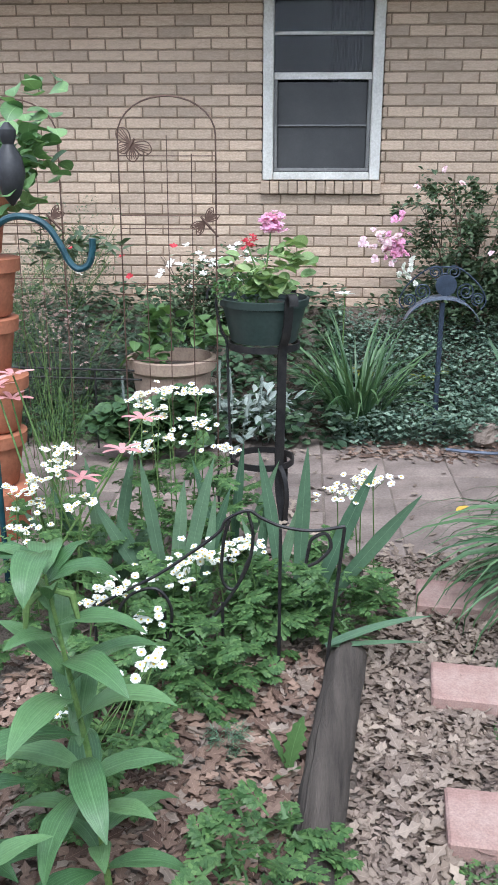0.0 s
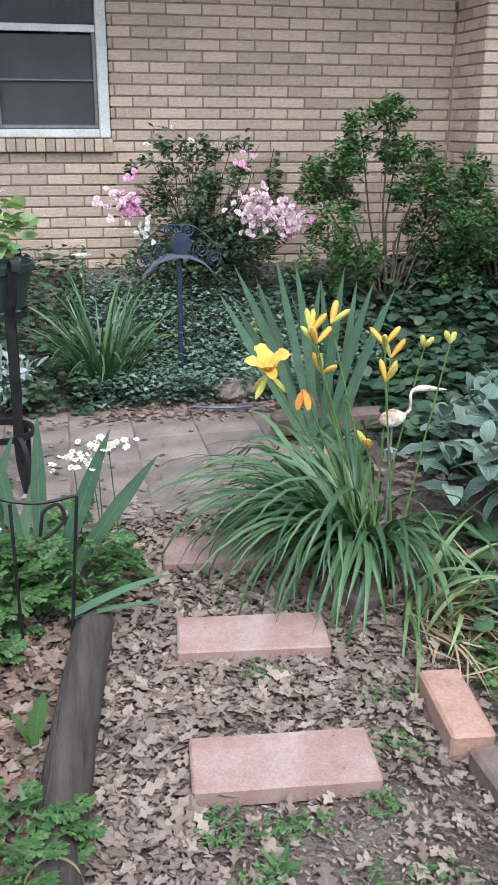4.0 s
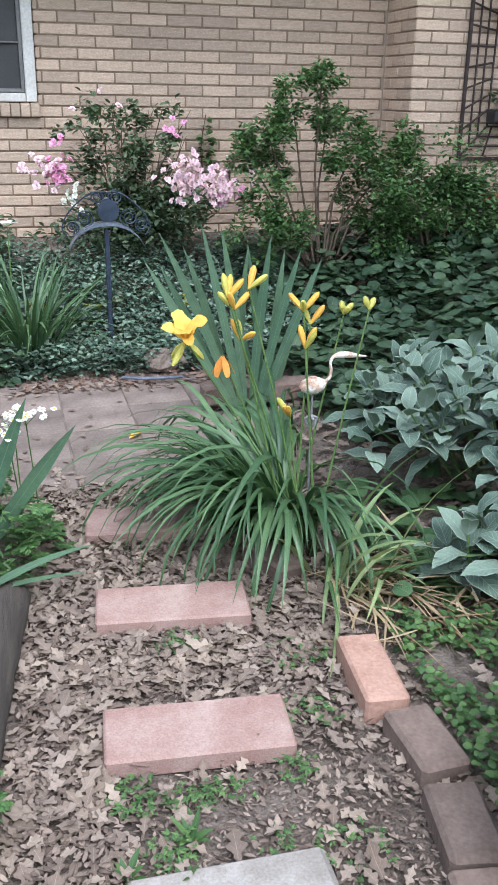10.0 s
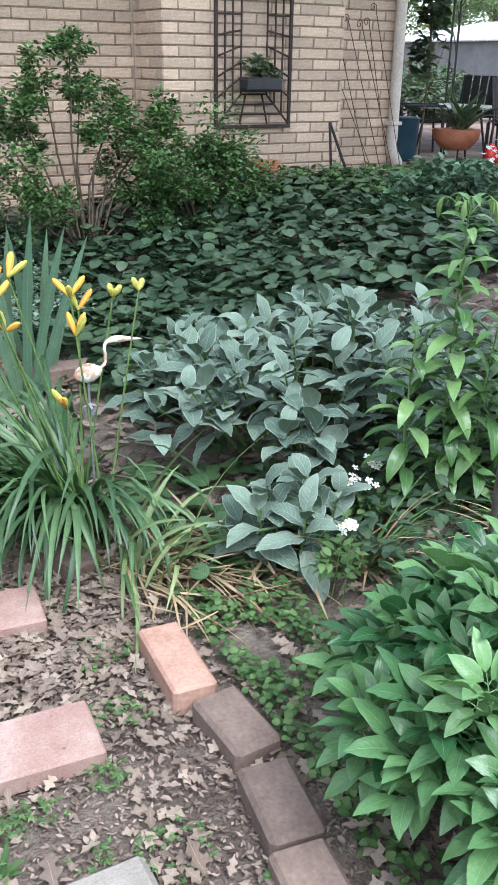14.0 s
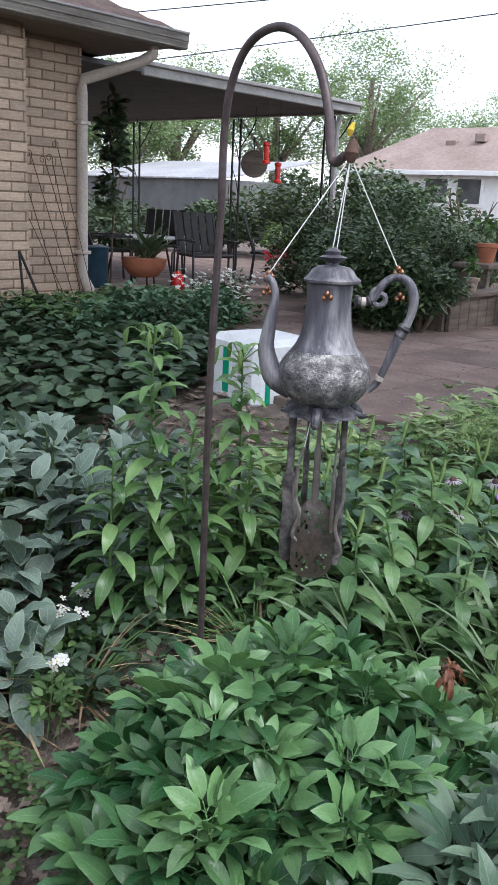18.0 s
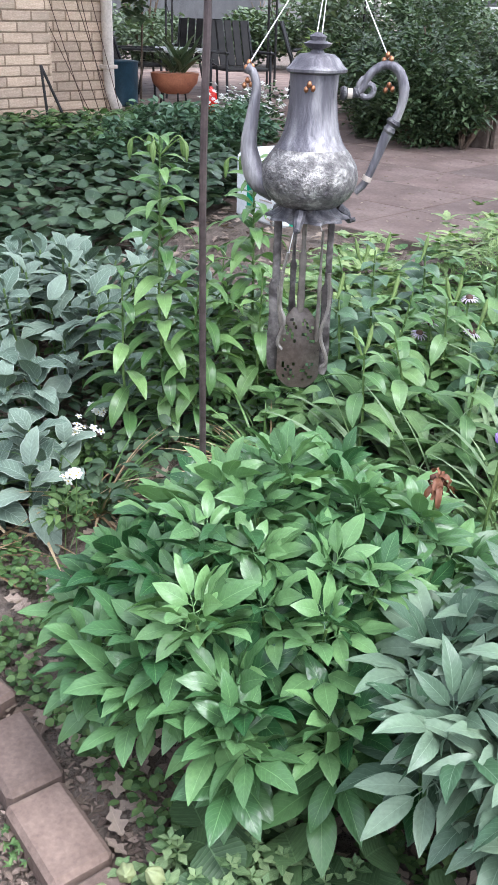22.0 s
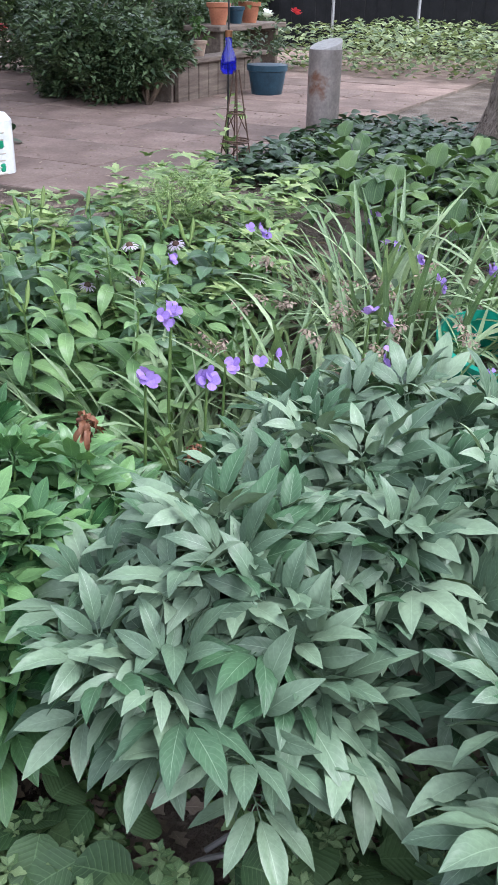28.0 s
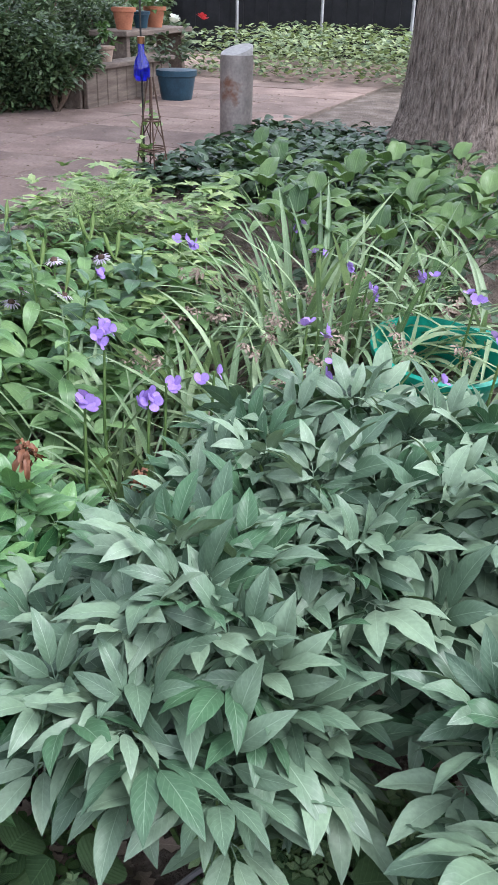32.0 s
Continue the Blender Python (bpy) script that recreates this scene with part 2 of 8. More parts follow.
M["daylily"] = leafy("daylily_blade", (0.03, 0.085, 0.03), (0.13, 0.235, 0.09), 0.36, 0.0, 0.25, vary="object")
M["iris"] = leafy("iris_blade", (0.055, 0.125, 0.07), (0.14, 0.235, 0.13), 0.45, 0.05, 0.25, vary="object")
M["peony"] = leafy("peony_leaf", (0.042, 0.13, 0.042), (0.15, 0.31, 0.1), 0.28, 0.18, 0.24, vary="object", odd=(0.025, 0.085, 0.03))
M["peony_blue"] = leafy("blue_peony_leaf", (0.058, 0.115, 0.068), (0.18, 0.265, 0.172), 0.38, 0.17, 0.15, 0.28, vary="object", odd=(0.05, 0.108, 0.056))
M["lamb"] = leafy("woolly_leaf", (0.075, 0.125, 0.09), (0.2, 0.275, 0.21), 0.7, 0.6, 0.1, 0.2, vary="object", rim=(0.36, 0.42, 0.36))
M["lamb_silver"] = leafy("woolly_silver", (0.2, 0.25, 0.22), (0.36, 0.41, 0.37), 0.8, 0.1, 0.1, 0.15)
M["hosta"] = leafy("hosta_leaf", (0.04, 0.1, 0.03), (0.165, 0.28, 0.085), 0.4, 0.3, 0.22, vary="object", along=True, rib=0.2)
M["lily"] = leafy("lily_leaf", (0.055, 0.145, 0.035), (0.19, 0.34, 0.1), 0.28, 0.15, 0.3, vary="object", along=True)
M["bud_lily"] = leafy("budding_lily_leaf", (0.06, 0.16, 0.048), (0.22, 0.38, 0.14), 0.32, 0.15, 0.3, vary="object", along=True)
M["bed_leaf"] = leafy("mixed_bed_leaf", (0.06, 0.15, 0.045), (0.2, 0.345, 0.12), 0.42, 0.2, 0.3)
M["bright_leaf"] = leafy("columbine_leaf", (0.12, 0.23, 0.065), (0.38, 0.5, 0.19), 0.5, 0.1, 0.3)
M["variegated"] = leafy("variegated_leaf", (0.04, 0.09, 0.03), (0.3, 0.38, 0.16), 0.45, 0.0, 0.25, rim=(0.6, 0.62, 0.4))
M["spent"] = leafy("fading_blade", (0.07, 0.16, 0.045), (0.36, 0.42, 0.17), 0.55, 0.0, 0.25, vary="object")
M["lily_big"] = leafy("lily_leaf_broad", (0.045, 0.125, 0.04), (0.125, 0.25, 0.09), 0.36, 0.38, 0.28, vary="object", along=True, rib=0.2)
M["shrub"] = leafy("shrub_leaf", (0.03, 0.085, 0.022), (0.125, 0.24, 0.06), 0.32, 0.1, 0.25)
M["rose_leaf"] = leafy("rose_leaf", (0.04, 0.075, 0.035), (0.115, 0.165, 0.082), 0.45, 0.2, 0.25)
M["ivy"] = leafy("ivy_leaf", (0.045, 0.095, 0.065), (0.25, 0.35, 0.255), 0.28, 0.2, 0.15)
M["fennel"] = leafy("bronze_fennel", (0.028, 0.042, 0.03), (0.085, 0.105, 0.072), 0.7, 0.0, 0.2, 0.2)
M["mound"] = leafy("mound_leaf", (0.035, 0.1, 0.05), (0.15, 0.26, 0.14), 0.4, 0.1, 0.2)
M["bright_blue"] = surface("blue_plastic", [(0.3, (0.01, 0.06, 0.3)), (0.7, (0.02, 0.1, 0.42))], 9, 70, 0.4, bumps=0.05)
M["ginger"] = leafy("round_leaf", (0.025, 0.06, 0.03), (0.085, 0.145, 0.07), 0.4, 0.2, 0.2)
M["fever"] = leafy("feverfew_leaf", (0.036, 0.105, 0.024), (0.118, 0.225, 0.055), 0.5, 0.2, 0.3)
M["weed"] = leafy("weed_leaf", (0.045, 0.115, 0.03), (0.14, 0.25, 0.065), 0.5, 0.2, 0.3)
M["hedge"] = leafy("hedge_leaf", (0.02, 0.05, 0.02), (0.135, 0.205, 0.085), 0.36, 0.1, 0.2)
# Distant tree leaves: haze is put into the colour by paling it.
M["hazed_leaf"] = leafy("hazed_tree_leaf", (0.15, 0.24, 0.12), (0.36, 0.46, 0.27), 0.5, 0.1, 0.5)
M["spider"] = leafy("spiderwort_blade", (0.12, 0.21, 0.095), (0.33, 0.44, 0.235), 0.45, 0.0, 0.25, vary="object")


def petal(name, a, b, thin=0.35):
    return leafy(name, a, b, 0.5, 0.05, thin, 0.3, rib=0.15)


M["white_petal"] = petal("white_petal", (0.7, 0.7, 0.68), (0.88, 0.88, 0.86))
M["pod"] = petal("papery_pod", (0.3, 0.36, 0.15), (0.44, 0.5, 0.26))
M["yellow"] = petal("yellow_petal", (0.74, 0.38, 0.015), (0.9, 0.62, 0.05))
M["bud"] = petal("yellow_bud", (0.45, 0.45, 0.04), (0.75, 0.68, 0.12))
M["green_bud"] = petal("green_bud", (0.12, 0.22, 0.05), (0.24, 0.35, 0.1))
M["orange"] = petal("orange_petal", (0.7, 0.25, 0.01), (0.85, 0.4, 0.03))
M["pink"] = petal("pink_petal", (0.76, 0.28, 0.56), (0.9, 0.55, 0.76))
M["pale_pink"] = petal("pale_pink_petal", (0.78, 0.5, 0.62), (0.92, 0.77, 0.84))
M["dusky_pink"] = petal("dusky_pink_petal", (0.3, 0.16, 0.15), (0.62, 0.42, 0.4))
M["purple"] = petal("purple_petal", (0.27, 0.15, 0.58), (0.47, 0.31, 0.8))
M["mauve"] = petal("mauve_petal", (0.45, 0.36, 0.52), (0.68, 0.58, 0.74))
M["red"] = petal("red_petal", (0.5, 0.02, 0.04), (0.7, 0.05, 0.08))
M["salmon"] = petal("salmon_petal", (0.7, 0.28, 0.3), (0.85, 0.45, 0.45))
M["brown_petal"] = petal("withered_petal", (0.09, 0.03, 0.015), (0.25, 0.1, 0.045), 0.1)
M["center"] = surface("flower_centre", [(0.3, (0.5, 0.36, 0.03)), (0.7, (0.7, 0.52, 0.06))], 40, 150, 0.8)
M["pewter"] = surface("tarnished_silver", [(0.3, (0.06, 0.055, 0.066)), (0.5, (0.13, 0.125, 0.138)), (0.68, (0.36, 0.35, 0.345))], 14, 90, 0.55, 0.55, 0.7, 0.004, stretch=(1.6, 1.6, 0.3))
M["dark_pewter"] = surface("blackened_silver", [(0.3, (0.025, 0.024, 0.028)), (0.5, (0.07, 0.068, 0.074)), (0.7, (0.2, 0.195, 0.19))], 45, 150, 0.45, 0.6, 0.8)
M["old_handle"] = surface("blackened_handle", [(0.3, (0.035, 0.03, 0.028)), (0.5, (0.11, 0.1, 0.095)), (0.7, (0.3, 0.28, 0.26))], 30, 90, 0.5, 0.6, 0.5)
M["trellis_iron"] = surface("brown_iron", [(0.3, (0.02, 0.014, 0.012)), (0.7, (0.05, 0.033, 0.027))], 20, 120, 0.6, 0.3, 0.3)
M["old_gutter"] = surface("stained_gutter", [(0.3, (0.12, 0.105, 0.088)), (0.5, (0.2, 0.18, 0.155)), (0.75, (0.34, 0.32, 0.285))], 7, 60, 0.6, bumps=0.2, stretch=(0.4, 0.4, 3))
M["frame_white"] = surface("weathered_white_paint", [(0.3, (0.47, 0.45, 0.4)), (0.7, (0.62, 0.6, 0.545))], 6, 60, 0.6, bumps=0.15)
M["pierced"] = surface("pierced_silver", [(0.28, (0.04, 0.034, 0.03)), (0.36, (0.15, 0.13, 0.113)), (0.75, (0.27, 0.24, 0.21))], 45, 160, 0.32, 0.85, 0.12)
M["cutlery"] = surface("tarnished_cutlery", [(0.25, (0.1, 0.09, 0.08)), (0.5, (0.26, 0.24, 0.21)), (0.75, (0.5, 0.48, 0.44))], 18, 60, 0.4, 0.7, 0.3)
M["pole"] = surface("bronze_pole", [(0.3, (0.06, 0.045, 0.045)), (0.7, (0.13, 0.1, 0.095))], 20, 90, 0.45, 0.4, 0.2)
M["string"] = surface("white_string", [(0.3, (0.7, 0.69, 0.65)), (0.7, (0.8, 0.79, 0.75))], 30, 90, 0.9)
M["roof"] = surface("shingle", [(0.3, (0.13, 0.09, 0.075)), (0.7, (0.22, 0.155, 0.13))], 4, 60, 0.95, vary="island")
M["pale_roof"] = surface("pale_shingle", [(0.3, (0.24, 0.18, 0.155)), (0.7, (0.32, 0.25, 0.22))], 1, 9, 0.95)
M["metal_roof"] = surface("metal_roof", [(0.3, (0.33, 0.33, 0.34)), (0.7, (0.47, 0.47, 0.48))], 1, 9, 0.5, 0.2)
M["grey_paint"] = surface("grey_paint", [(0.3, (0.14, 0.135, 0.13)), (0.7, (0.21, 0.205, 0.195))], 3, 40, 0.7, bumps=0.1)
M["wood"] = surface("weathered_board", [(0.25, (0.07, 0.052, 0.04)), (0.5, (0.13, 0.1, 0.08)), (0.75, (0.21, 0.17, 0.135))], 3, 30, 0.9, bumps=0.5, stretch=(1, 8, 8))
M["flue"] = surface("rusty_galvanised", [(0.35, (0.2, 0.175, 0.16)), (0.5, (0.27, 0.235, 0.215)), (0.58, (0.17, 0.085, 0.055)), (0.7, (0.24, 0.15, 0.11))], 3, 50, 0.55, 0.5, 0.3)
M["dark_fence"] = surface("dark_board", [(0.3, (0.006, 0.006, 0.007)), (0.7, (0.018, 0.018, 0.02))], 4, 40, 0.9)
M["sack"] = surface("white_sack", [(0.3, (0.62, 0.64, 0.63)), (0.7, (0.74, 0.76, 0.75))], 9, 50, 0.4, bumps=0.2)
M["sack_green"] = surface("green_print", [(0.3, (0.0, 0.22, 0.11)), (0.7, (0.01, 0.32, 0.17))], 9, 50, 0.4, bumps=0.2)
M["red_glass"] = surface("red_plastic", [(0.3, (0.42, 0.015, 0.01)), (0.7, (0.6, 0.03, 0.015))], 9, 50, 0.25, bumps=0.05)
M["copper"] = surface("copper_bell", [(0.3, (0.24, 0.1, 0.05)), (0.7, (0.38, 0.19, 0.1))], 30, 90, 0.35, 0.9)
M["bird"] = surface("painted_bird", [(0.36, (0.24, 0.115, 0.075)), (0.5, (0.5, 0.37, 0.28)), (0.62, (0.72, 0.69, 0.64))], 30, 90, 0.6)
M["blind"] = surface("window_cloth", [(0.3, (0.06, 0.06, 0.06)), (0.7, (0.12, 0.12, 0.12))], 3, 30, 0.95)
M["black_plastic"] = surface("black_plastic", [(0.3, (0.01, 0.01, 0.011)), (0.7, (0.03, 0.03, 0.032))], 12, 80, 0.5)
M["sling"] = surface("dark_sling", [(0.3, (0.008, 0.007, 0.007)), (0.7, (0.022, 0.02, 0.019))], 12, 80, 0.7)
M["steel"] = surface("galvanised_wire", [(0.3, (0.3, 0.3, 0.31)), (0.7, (0.45, 0.45, 0.46))], 12, 80, 0.4, 0.7)
M["rock"] = surface("pale_rock", [(0.3, (0.16, 0.125, 0.1)), (0.7, (0.3, 0.24, 0.195))], 8, 50, 0.95, bumps=0.8, dist=0.01)

glass, gt, gb = material("window_glass", 0.03)
gb.inputs["Base Color"].default_value = (0.02, 0.022, 0.025, 1)
gb.inputs["Specular IOR Level"].default_value = 0.25
gb.inputs["Alpha"].default_value = 0.55
M["glass"] = glass
blue_glass, gt, gb = material("cobalt_glass", 0.08)
gb.inputs["Base Color"].default_value = (0.012, 0.014, 0.42, 1)
gb.inputs["Transmission Weight"].default_value = 0.6
M["cobalt"] = blue_glass


# ---- shapes ----
class Geo:
    def __init__(self):
        self.v, self.f = [], []

    def add(self, v, f):
        k = len(self.v)
        self.v += [tuple(p) for p in v]
        self.f += [tuple(i + k for i in q) for q in f]
        return self


def box(g, c, s, ch=0.004, m=None):
    """A box with chamfered edges, of size s round c; m turns it about c."""
    h = [q / 2 for q in s]
    ch = min(ch, min(h) * 0.6)
    vs = []
    idx = {}
    for sx in (-1, 1):
        for sy in (-1, 1):
            for sz in (-1, 1):
                for a in range(3):
                    p = [sx * (h[0] - ch), sy * (h[1] - ch), sz * (h[2] - ch)]
                    p[a] = (sx, sy, sz)[a] * h[a]
                    idx[sx, sy, sz, a] = len(vs)
                    vs.append(p)
    fs = []
    for a in range(3):
        b, c2 = (a + 1) % 3, (a + 2) % 3
        for s1 in (-1, 1):
            q = []
            for u, w in ((-1, -1), (1, -1), (1, 1), (-1, 1)):
                k = [0, 0, 0]
                k[a], k[b], k[c2] = s1, u, w
                q.append(idx[(*k, a)])
            fs.append(q if s1 > 0 else q[::-1])
    for a in range(3):
        b, c2 = (a + 1) % 3, (a + 2) % 3
        for u in (-1, 1):
            for w in (-1, 1):
                k0, k1 = [0, 0, 0], [0, 0, 0]
                k0[a], k1[a] = -1, 1
                for k in (k0, k1):
                    k[b], k[c2] = u, w
                q = [idx[(*k0, b)], idx[(*k1, b)], idx[(*k1, c2)], idx[(*k0, c2)]]
                fs.append(q if u * w > 0 else q[::-1])
    for sx in (-1, 1):
        for sy in (-1, 1):
            for sz in (-1, 1):
                q = [idx[sx, sy, sz, a] for a in range(3)]
                fs.append(q if sx * sy * sz > 0 else q[::-1])
    out = []
    for p in vs:
        p = Vector(p)
        if m:
            p = m @ p
        out.append(p + Vector(c))
    return g.add(out, fs)


def tube(g, pts, r, seg=8, caps=True):
    pts = [Vector(p) for p in pts]
    n = len(pts)
    rs = r if isinstance(r, (list, tuple)) else [r] * n
    vs, fs = [], []
    t0 = (pts[1] - pts[0]).normalized()
    side = t0.orthogonal().normalized()
    for i, p in enumerate(pts):
        t = (pts[min(i + 1, n - 1)] - pts[max(i - 1, 0)]).normalized()
        side = (side - t * side.dot(t)).normalized()
        up = t.cross(side)
        for k in range(seg):
            a = 2 * math.pi * k / seg
            vs.append(p + (side * math.cos(a) + up * math.sin(a)) * rs[i])
    for i in range(n - 1):
        for k in range(seg):
            k2 = (k + 1) % seg
            fs.append((i * seg + k, i * seg + k2, (i + 1) * seg + k2, (i + 1) * seg + k))
    if caps:
        fs.append(tuple(range(seg))[::-1])
        fs.append(tuple((n - 1) * seg + k for k in range(seg)))
    return g.add(vs, fs)


def lathe(g, prof, seg=24, c=(0, 0, 0), lobes=0, amp=0.0):
    vs, fs = [], []
    for r, z in prof:
        for k in range(seg):
            a = 2 * math.pi * k / seg
            q = r * (1 + amp * math.cos(lobes * a))
            vs.append((c[0] + q * math.cos(a), c[1] + q * math.sin(a), c[2] + z))
    for i in range(len(prof) - 1):
        for k in range(seg):
            k2 = (k + 1) % seg
            fs.append((i * seg + k, i * seg + k2, (i + 1) * seg + k2, (i + 1) * seg + k))
    fs.append(tuple(range(seg))[::-1])
    fs.append(tuple((len(prof) - 1) * seg + k for k in range(seg)))
    return g.add(vs, fs)


def spiral(c, r0, turns=1.4, a0=0, n=18, shrink=0.25, flip=1):
    out = []
    for i in range(n + 1):
        q = i / n
        a, r = radians(a0) + flip * turns * 2 * math.pi * q, r0 * (1 - (1 - shrink) * q)
        out.append((c[0] + r * math.cos(a), c[1], c[2] + r * math.sin(a)))
    return out


def bend(pts, k=5):
    """The points with smooth curves between them."""
    p = [Vector(q) for q in pts]
    p = [p[0] * 2 - p[1]] + p + [p[-1] * 2 - p[-2]]
    out = []
    for i in range(1, len(p) - 2):
        a, b, c, d = p[i - 1:i + 3]
        for j in range(k):
            t = j / k
            out.append(0.5 * (2 * b + (c - a) * t + (2 * a - 5 * b + 4 * c - d) * t * t + (3 * b - a - 3 * c + d) * t ** 3))
    return out + [p[-2]]


def mesh_of(name, g, smooth=True):
    me = bpy.data.meshes.new(name)
    me.from_pydata(g.v, [], g.f)
    if smooth:
        me.polygons.foreach_set("use_smooth", [True] * len(me.polygons))
        me.set_sharp_from_angle(angle=radians(38))
    me.update()
    return me


def part(name, g, mat, parent, label="", at=None, smooth=True):
    me = g if isinstance(g, bpy.types.Mesh) else mesh_of(name, g, smooth)
    if not me.materials:
        me.materials.append(M[mat])
    ob = new(name, me)
    ob.parent = parent
    if at is not None:
        ob.matrix_basis = at
    if label:
        ob["label"] = label
    return ob


def thing(name, label, category, loc=(0, 0, 0), turn=0, group="", kind=""):
    ob = new(name)
    ob.empty_display_size = 0.1
    ob.matrix_basis = pose(*loc, 0, 0, turn)
    return tagged(ob, label, category, group, kind)


def solid(name, g, mat, label, category, loc=(0, 0, 0), turn=0, group="", kind="", smooth=True):
    ob = part(name, g, mat, None, "", pose(*loc, 0, 0, turn), smooth)
    return tagged(ob, label, category, group, kind)


PROFILES = {
    "blade": lambda q: np.clip(np.minimum(1, 0.55 + 3 * q) * (1 - q ** 3), 0.03, 1),
    "sword": lambda q: np.clip(np.minimum(1, 0.72 + 0.6 * q) * np.clip((1 - q) / 0.32, 0, 1) ** 0.75, 0.03, 1),
    "leaf": lambda q: np.clip(np.sin(np.pi * np.clip(q, 0, 1) ** 0.85) ** 0.8, 0.04, 1),
    "lance": lambda q: np.clip(np.sin(np.pi * np.clip(q, 0, 1) ** 0.88) ** 0.85, 0.04, 1),
    "peony": lambda q: np.clip(0.58 * np.sin(np.pi * np.clip(q, 0, 1) ** 0.86) ** 0.9 + 0.42 * 3.95 * np.clip(q, 0, 1) ** 0.85 * np.clip(1 - q, 0, 1) ** 1.18, 0.025, 1),
    "heart": lambda q: np.clip(np.sin(np.pi * np.clip(q, 0, 1) ** 0.62) ** 0.75, 0.05, 1),
    "round": lambda q: np.clip(np.sqrt(np.clip(1 - (2 * q - 0.95) ** 2, 0, 1)), 0.12, 1),
    "oak": lambda q: np.clip(np.sin(np.pi * q ** 0.75) ** 0.6 * (0.7 + 0.32 * np.cos(q * 17 + 0.6)), 0.06, 1),
    "fern": lambda q: np.clip((1 - q * 0.7) * (0.7 + 0.3 * np.cos(q * 19)), 0.08, 1),
    "toothed": lambda q: np.clip(np.sin(np.pi * np.clip(q, 0, 1) ** 1.25) ** 0.8 * (0.78 + 0.22 * np.cos(q * 38)), 0.06, 1),
    "petal": lambda q: np.clip(np.sin(np.pi * (0.12 + 0.83 * q)) ** 0.6 * (0.5 + 0.5 * q), 0.15, 1),
}


def ribbons(base, az, elev, length, width, droop, profile="leaf", n=5, fold=0.25, roll=None, puff=0.0, ripple=0.0):
    """Curved, folded leaves or blades, one for each base point: verts, quads and uv. puff: how far each half bulges between rib and
    edge; ripple: how far the edge waves."""
    base = np.asarray(base, float)
    k = len(base)
    az, elev, length, width, droop = (np.broadcast_to(np.asarray(a, float), (k,)) for a in (az, elev, length, width, droop))
    roll = np.zeros(k) if roll is None else np.asarray(roll, float)
    q = np.linspace(0, 1, n + 1)
    e = elev[:, None] - droop[:, None] * q[None, :] ** 1.3
    step = length[:, None] / n
    hx, hz = np.cos(e) * step, np.sin(e) * step
    along = np.concatenate([np.zeros((k, 1)), np.cumsum((hx[:, :-1] + hx[:, 1:]) / 2, 1)], 1)
    up = np.concatenate([np.zeros((k, 1)), np.cumsum((hz[:, :-1] + hz[:, 1:]) / 2, 1)], 1)
    ca, sa = np.cos(az)[:, None], np.sin(az)[:, None]
    spine = np.stack([base[:, 0:1] + along * ca, base[:, 1:2] + along * sa, base[:, 2:3] + up], 2)
    side = np.stack([-sa + 0 * e, ca + 0 * e, 0 * e], 2)
    nrm = np.stack([-np.sin(e) * ca, -np.sin(e) * sa, np.cos(e)], 2)
    cr, sr = np.cos(roll)[:, None, None], np.sin(roll)[:, None, None]
    side, nrm = side * cr + nrm * sr, nrm * cr - side * sr
    w = PROFILES[profile](q)[None, :] * width[:, None] / 2
    us = np.array([0, 0.25, 0.5, 0.75, 1.0]) if puff or ripple else np.array([0, 0.5, 1.0])
    sway = np.sin(q[None, :] * 15 + RNG.uniform(0, 6.28, k)[:, None]) if ripple else np.zeros((1, 1))
    cols = []
    for u in us:
        o = 1 - 2 * u
        lift = abs(o) * np.sin(fold) + puff * (1 - (2 * abs(o) - 1) ** 2) + ripple * sway * abs(o) * (1 if o > 0 else -1)
        cols.append(spine + (side * (o * np.cos(fold)) + nrm * np.broadcast_to(lift, w.shape)[:, :, None]) * w[:, :, None])
    c = len(us)
    V = np.stack(cols, 2).reshape(-1, 3)
    i = np.arange(n)[:, None] * c + np.arange(c - 1)[None, :]
    quad = np.stack([i, i + 1, i + c + 1, i + c], 2).reshape(-1, 4)
    F = (np.arange(k)[:, None, None] * (c * (n + 1)) + quad[None]).reshape(-1, 4)
    uv = np.stack([np.broadcast_to(us[None, :], (n + 1, c)), np.broadcast_to(q[:, None], (n + 1, c))], 2).reshape(-1, 2)
    return V, F, np.tile(uv, (k, 1))


def join(*sets):
    V, F, U, k = [], [], [], 0
    for v, f, u in sets:
        V.append(v), F.append(f + k), U.append(u)
        k += len(v)
    return np.concatenate(V), np.concatenate(F), np.concatenate(U)


def leaf_mesh(name, data, mat):
    V, F, U = data
    me = bpy.data.meshes.new(name)
    me.vertices.add(len(V))
    me.vertices.foreach_set("co", V.astype(np.float32).ravel())
    me.loops.add(F.size)
    me.loops.foreach_set("vertex_index", F.astype(np.int32).ravel())
    me.polygons.add(len(F))
    me.polygons.foreach_set("loop_start", np.arange(0, F.size, 4, dtype=np.int32))
    me.polygons.foreach_set("use_smooth", np.ones(len(F), dtype=bool))
    me.uv_layers.new(name="UVMap").data.foreach_set("uv", U[F.ravel()].astype(np.float32).ravel())
    me.update(calc_edges=True)
    me.materials.append(M[mat])
    return me


RNG = np.random.default_rng(7)


def U(a, b, n):
    return RNG.uniform(a, b, n)


def smooth(a, b, x):
    q = np.clip((x - a) / (b - a), 0, 1)
    return q * q * (3 - 2 * q)


def height(x, y):
    """The lie of the land: level round the path, rising to the house and the patio."""
    a = smooth(1.15, 4.0, x)
    b = smooth(4.9, 6.7, y)
    return 0.58 * (1 - (1 - a) * (1 - b * 0.85))


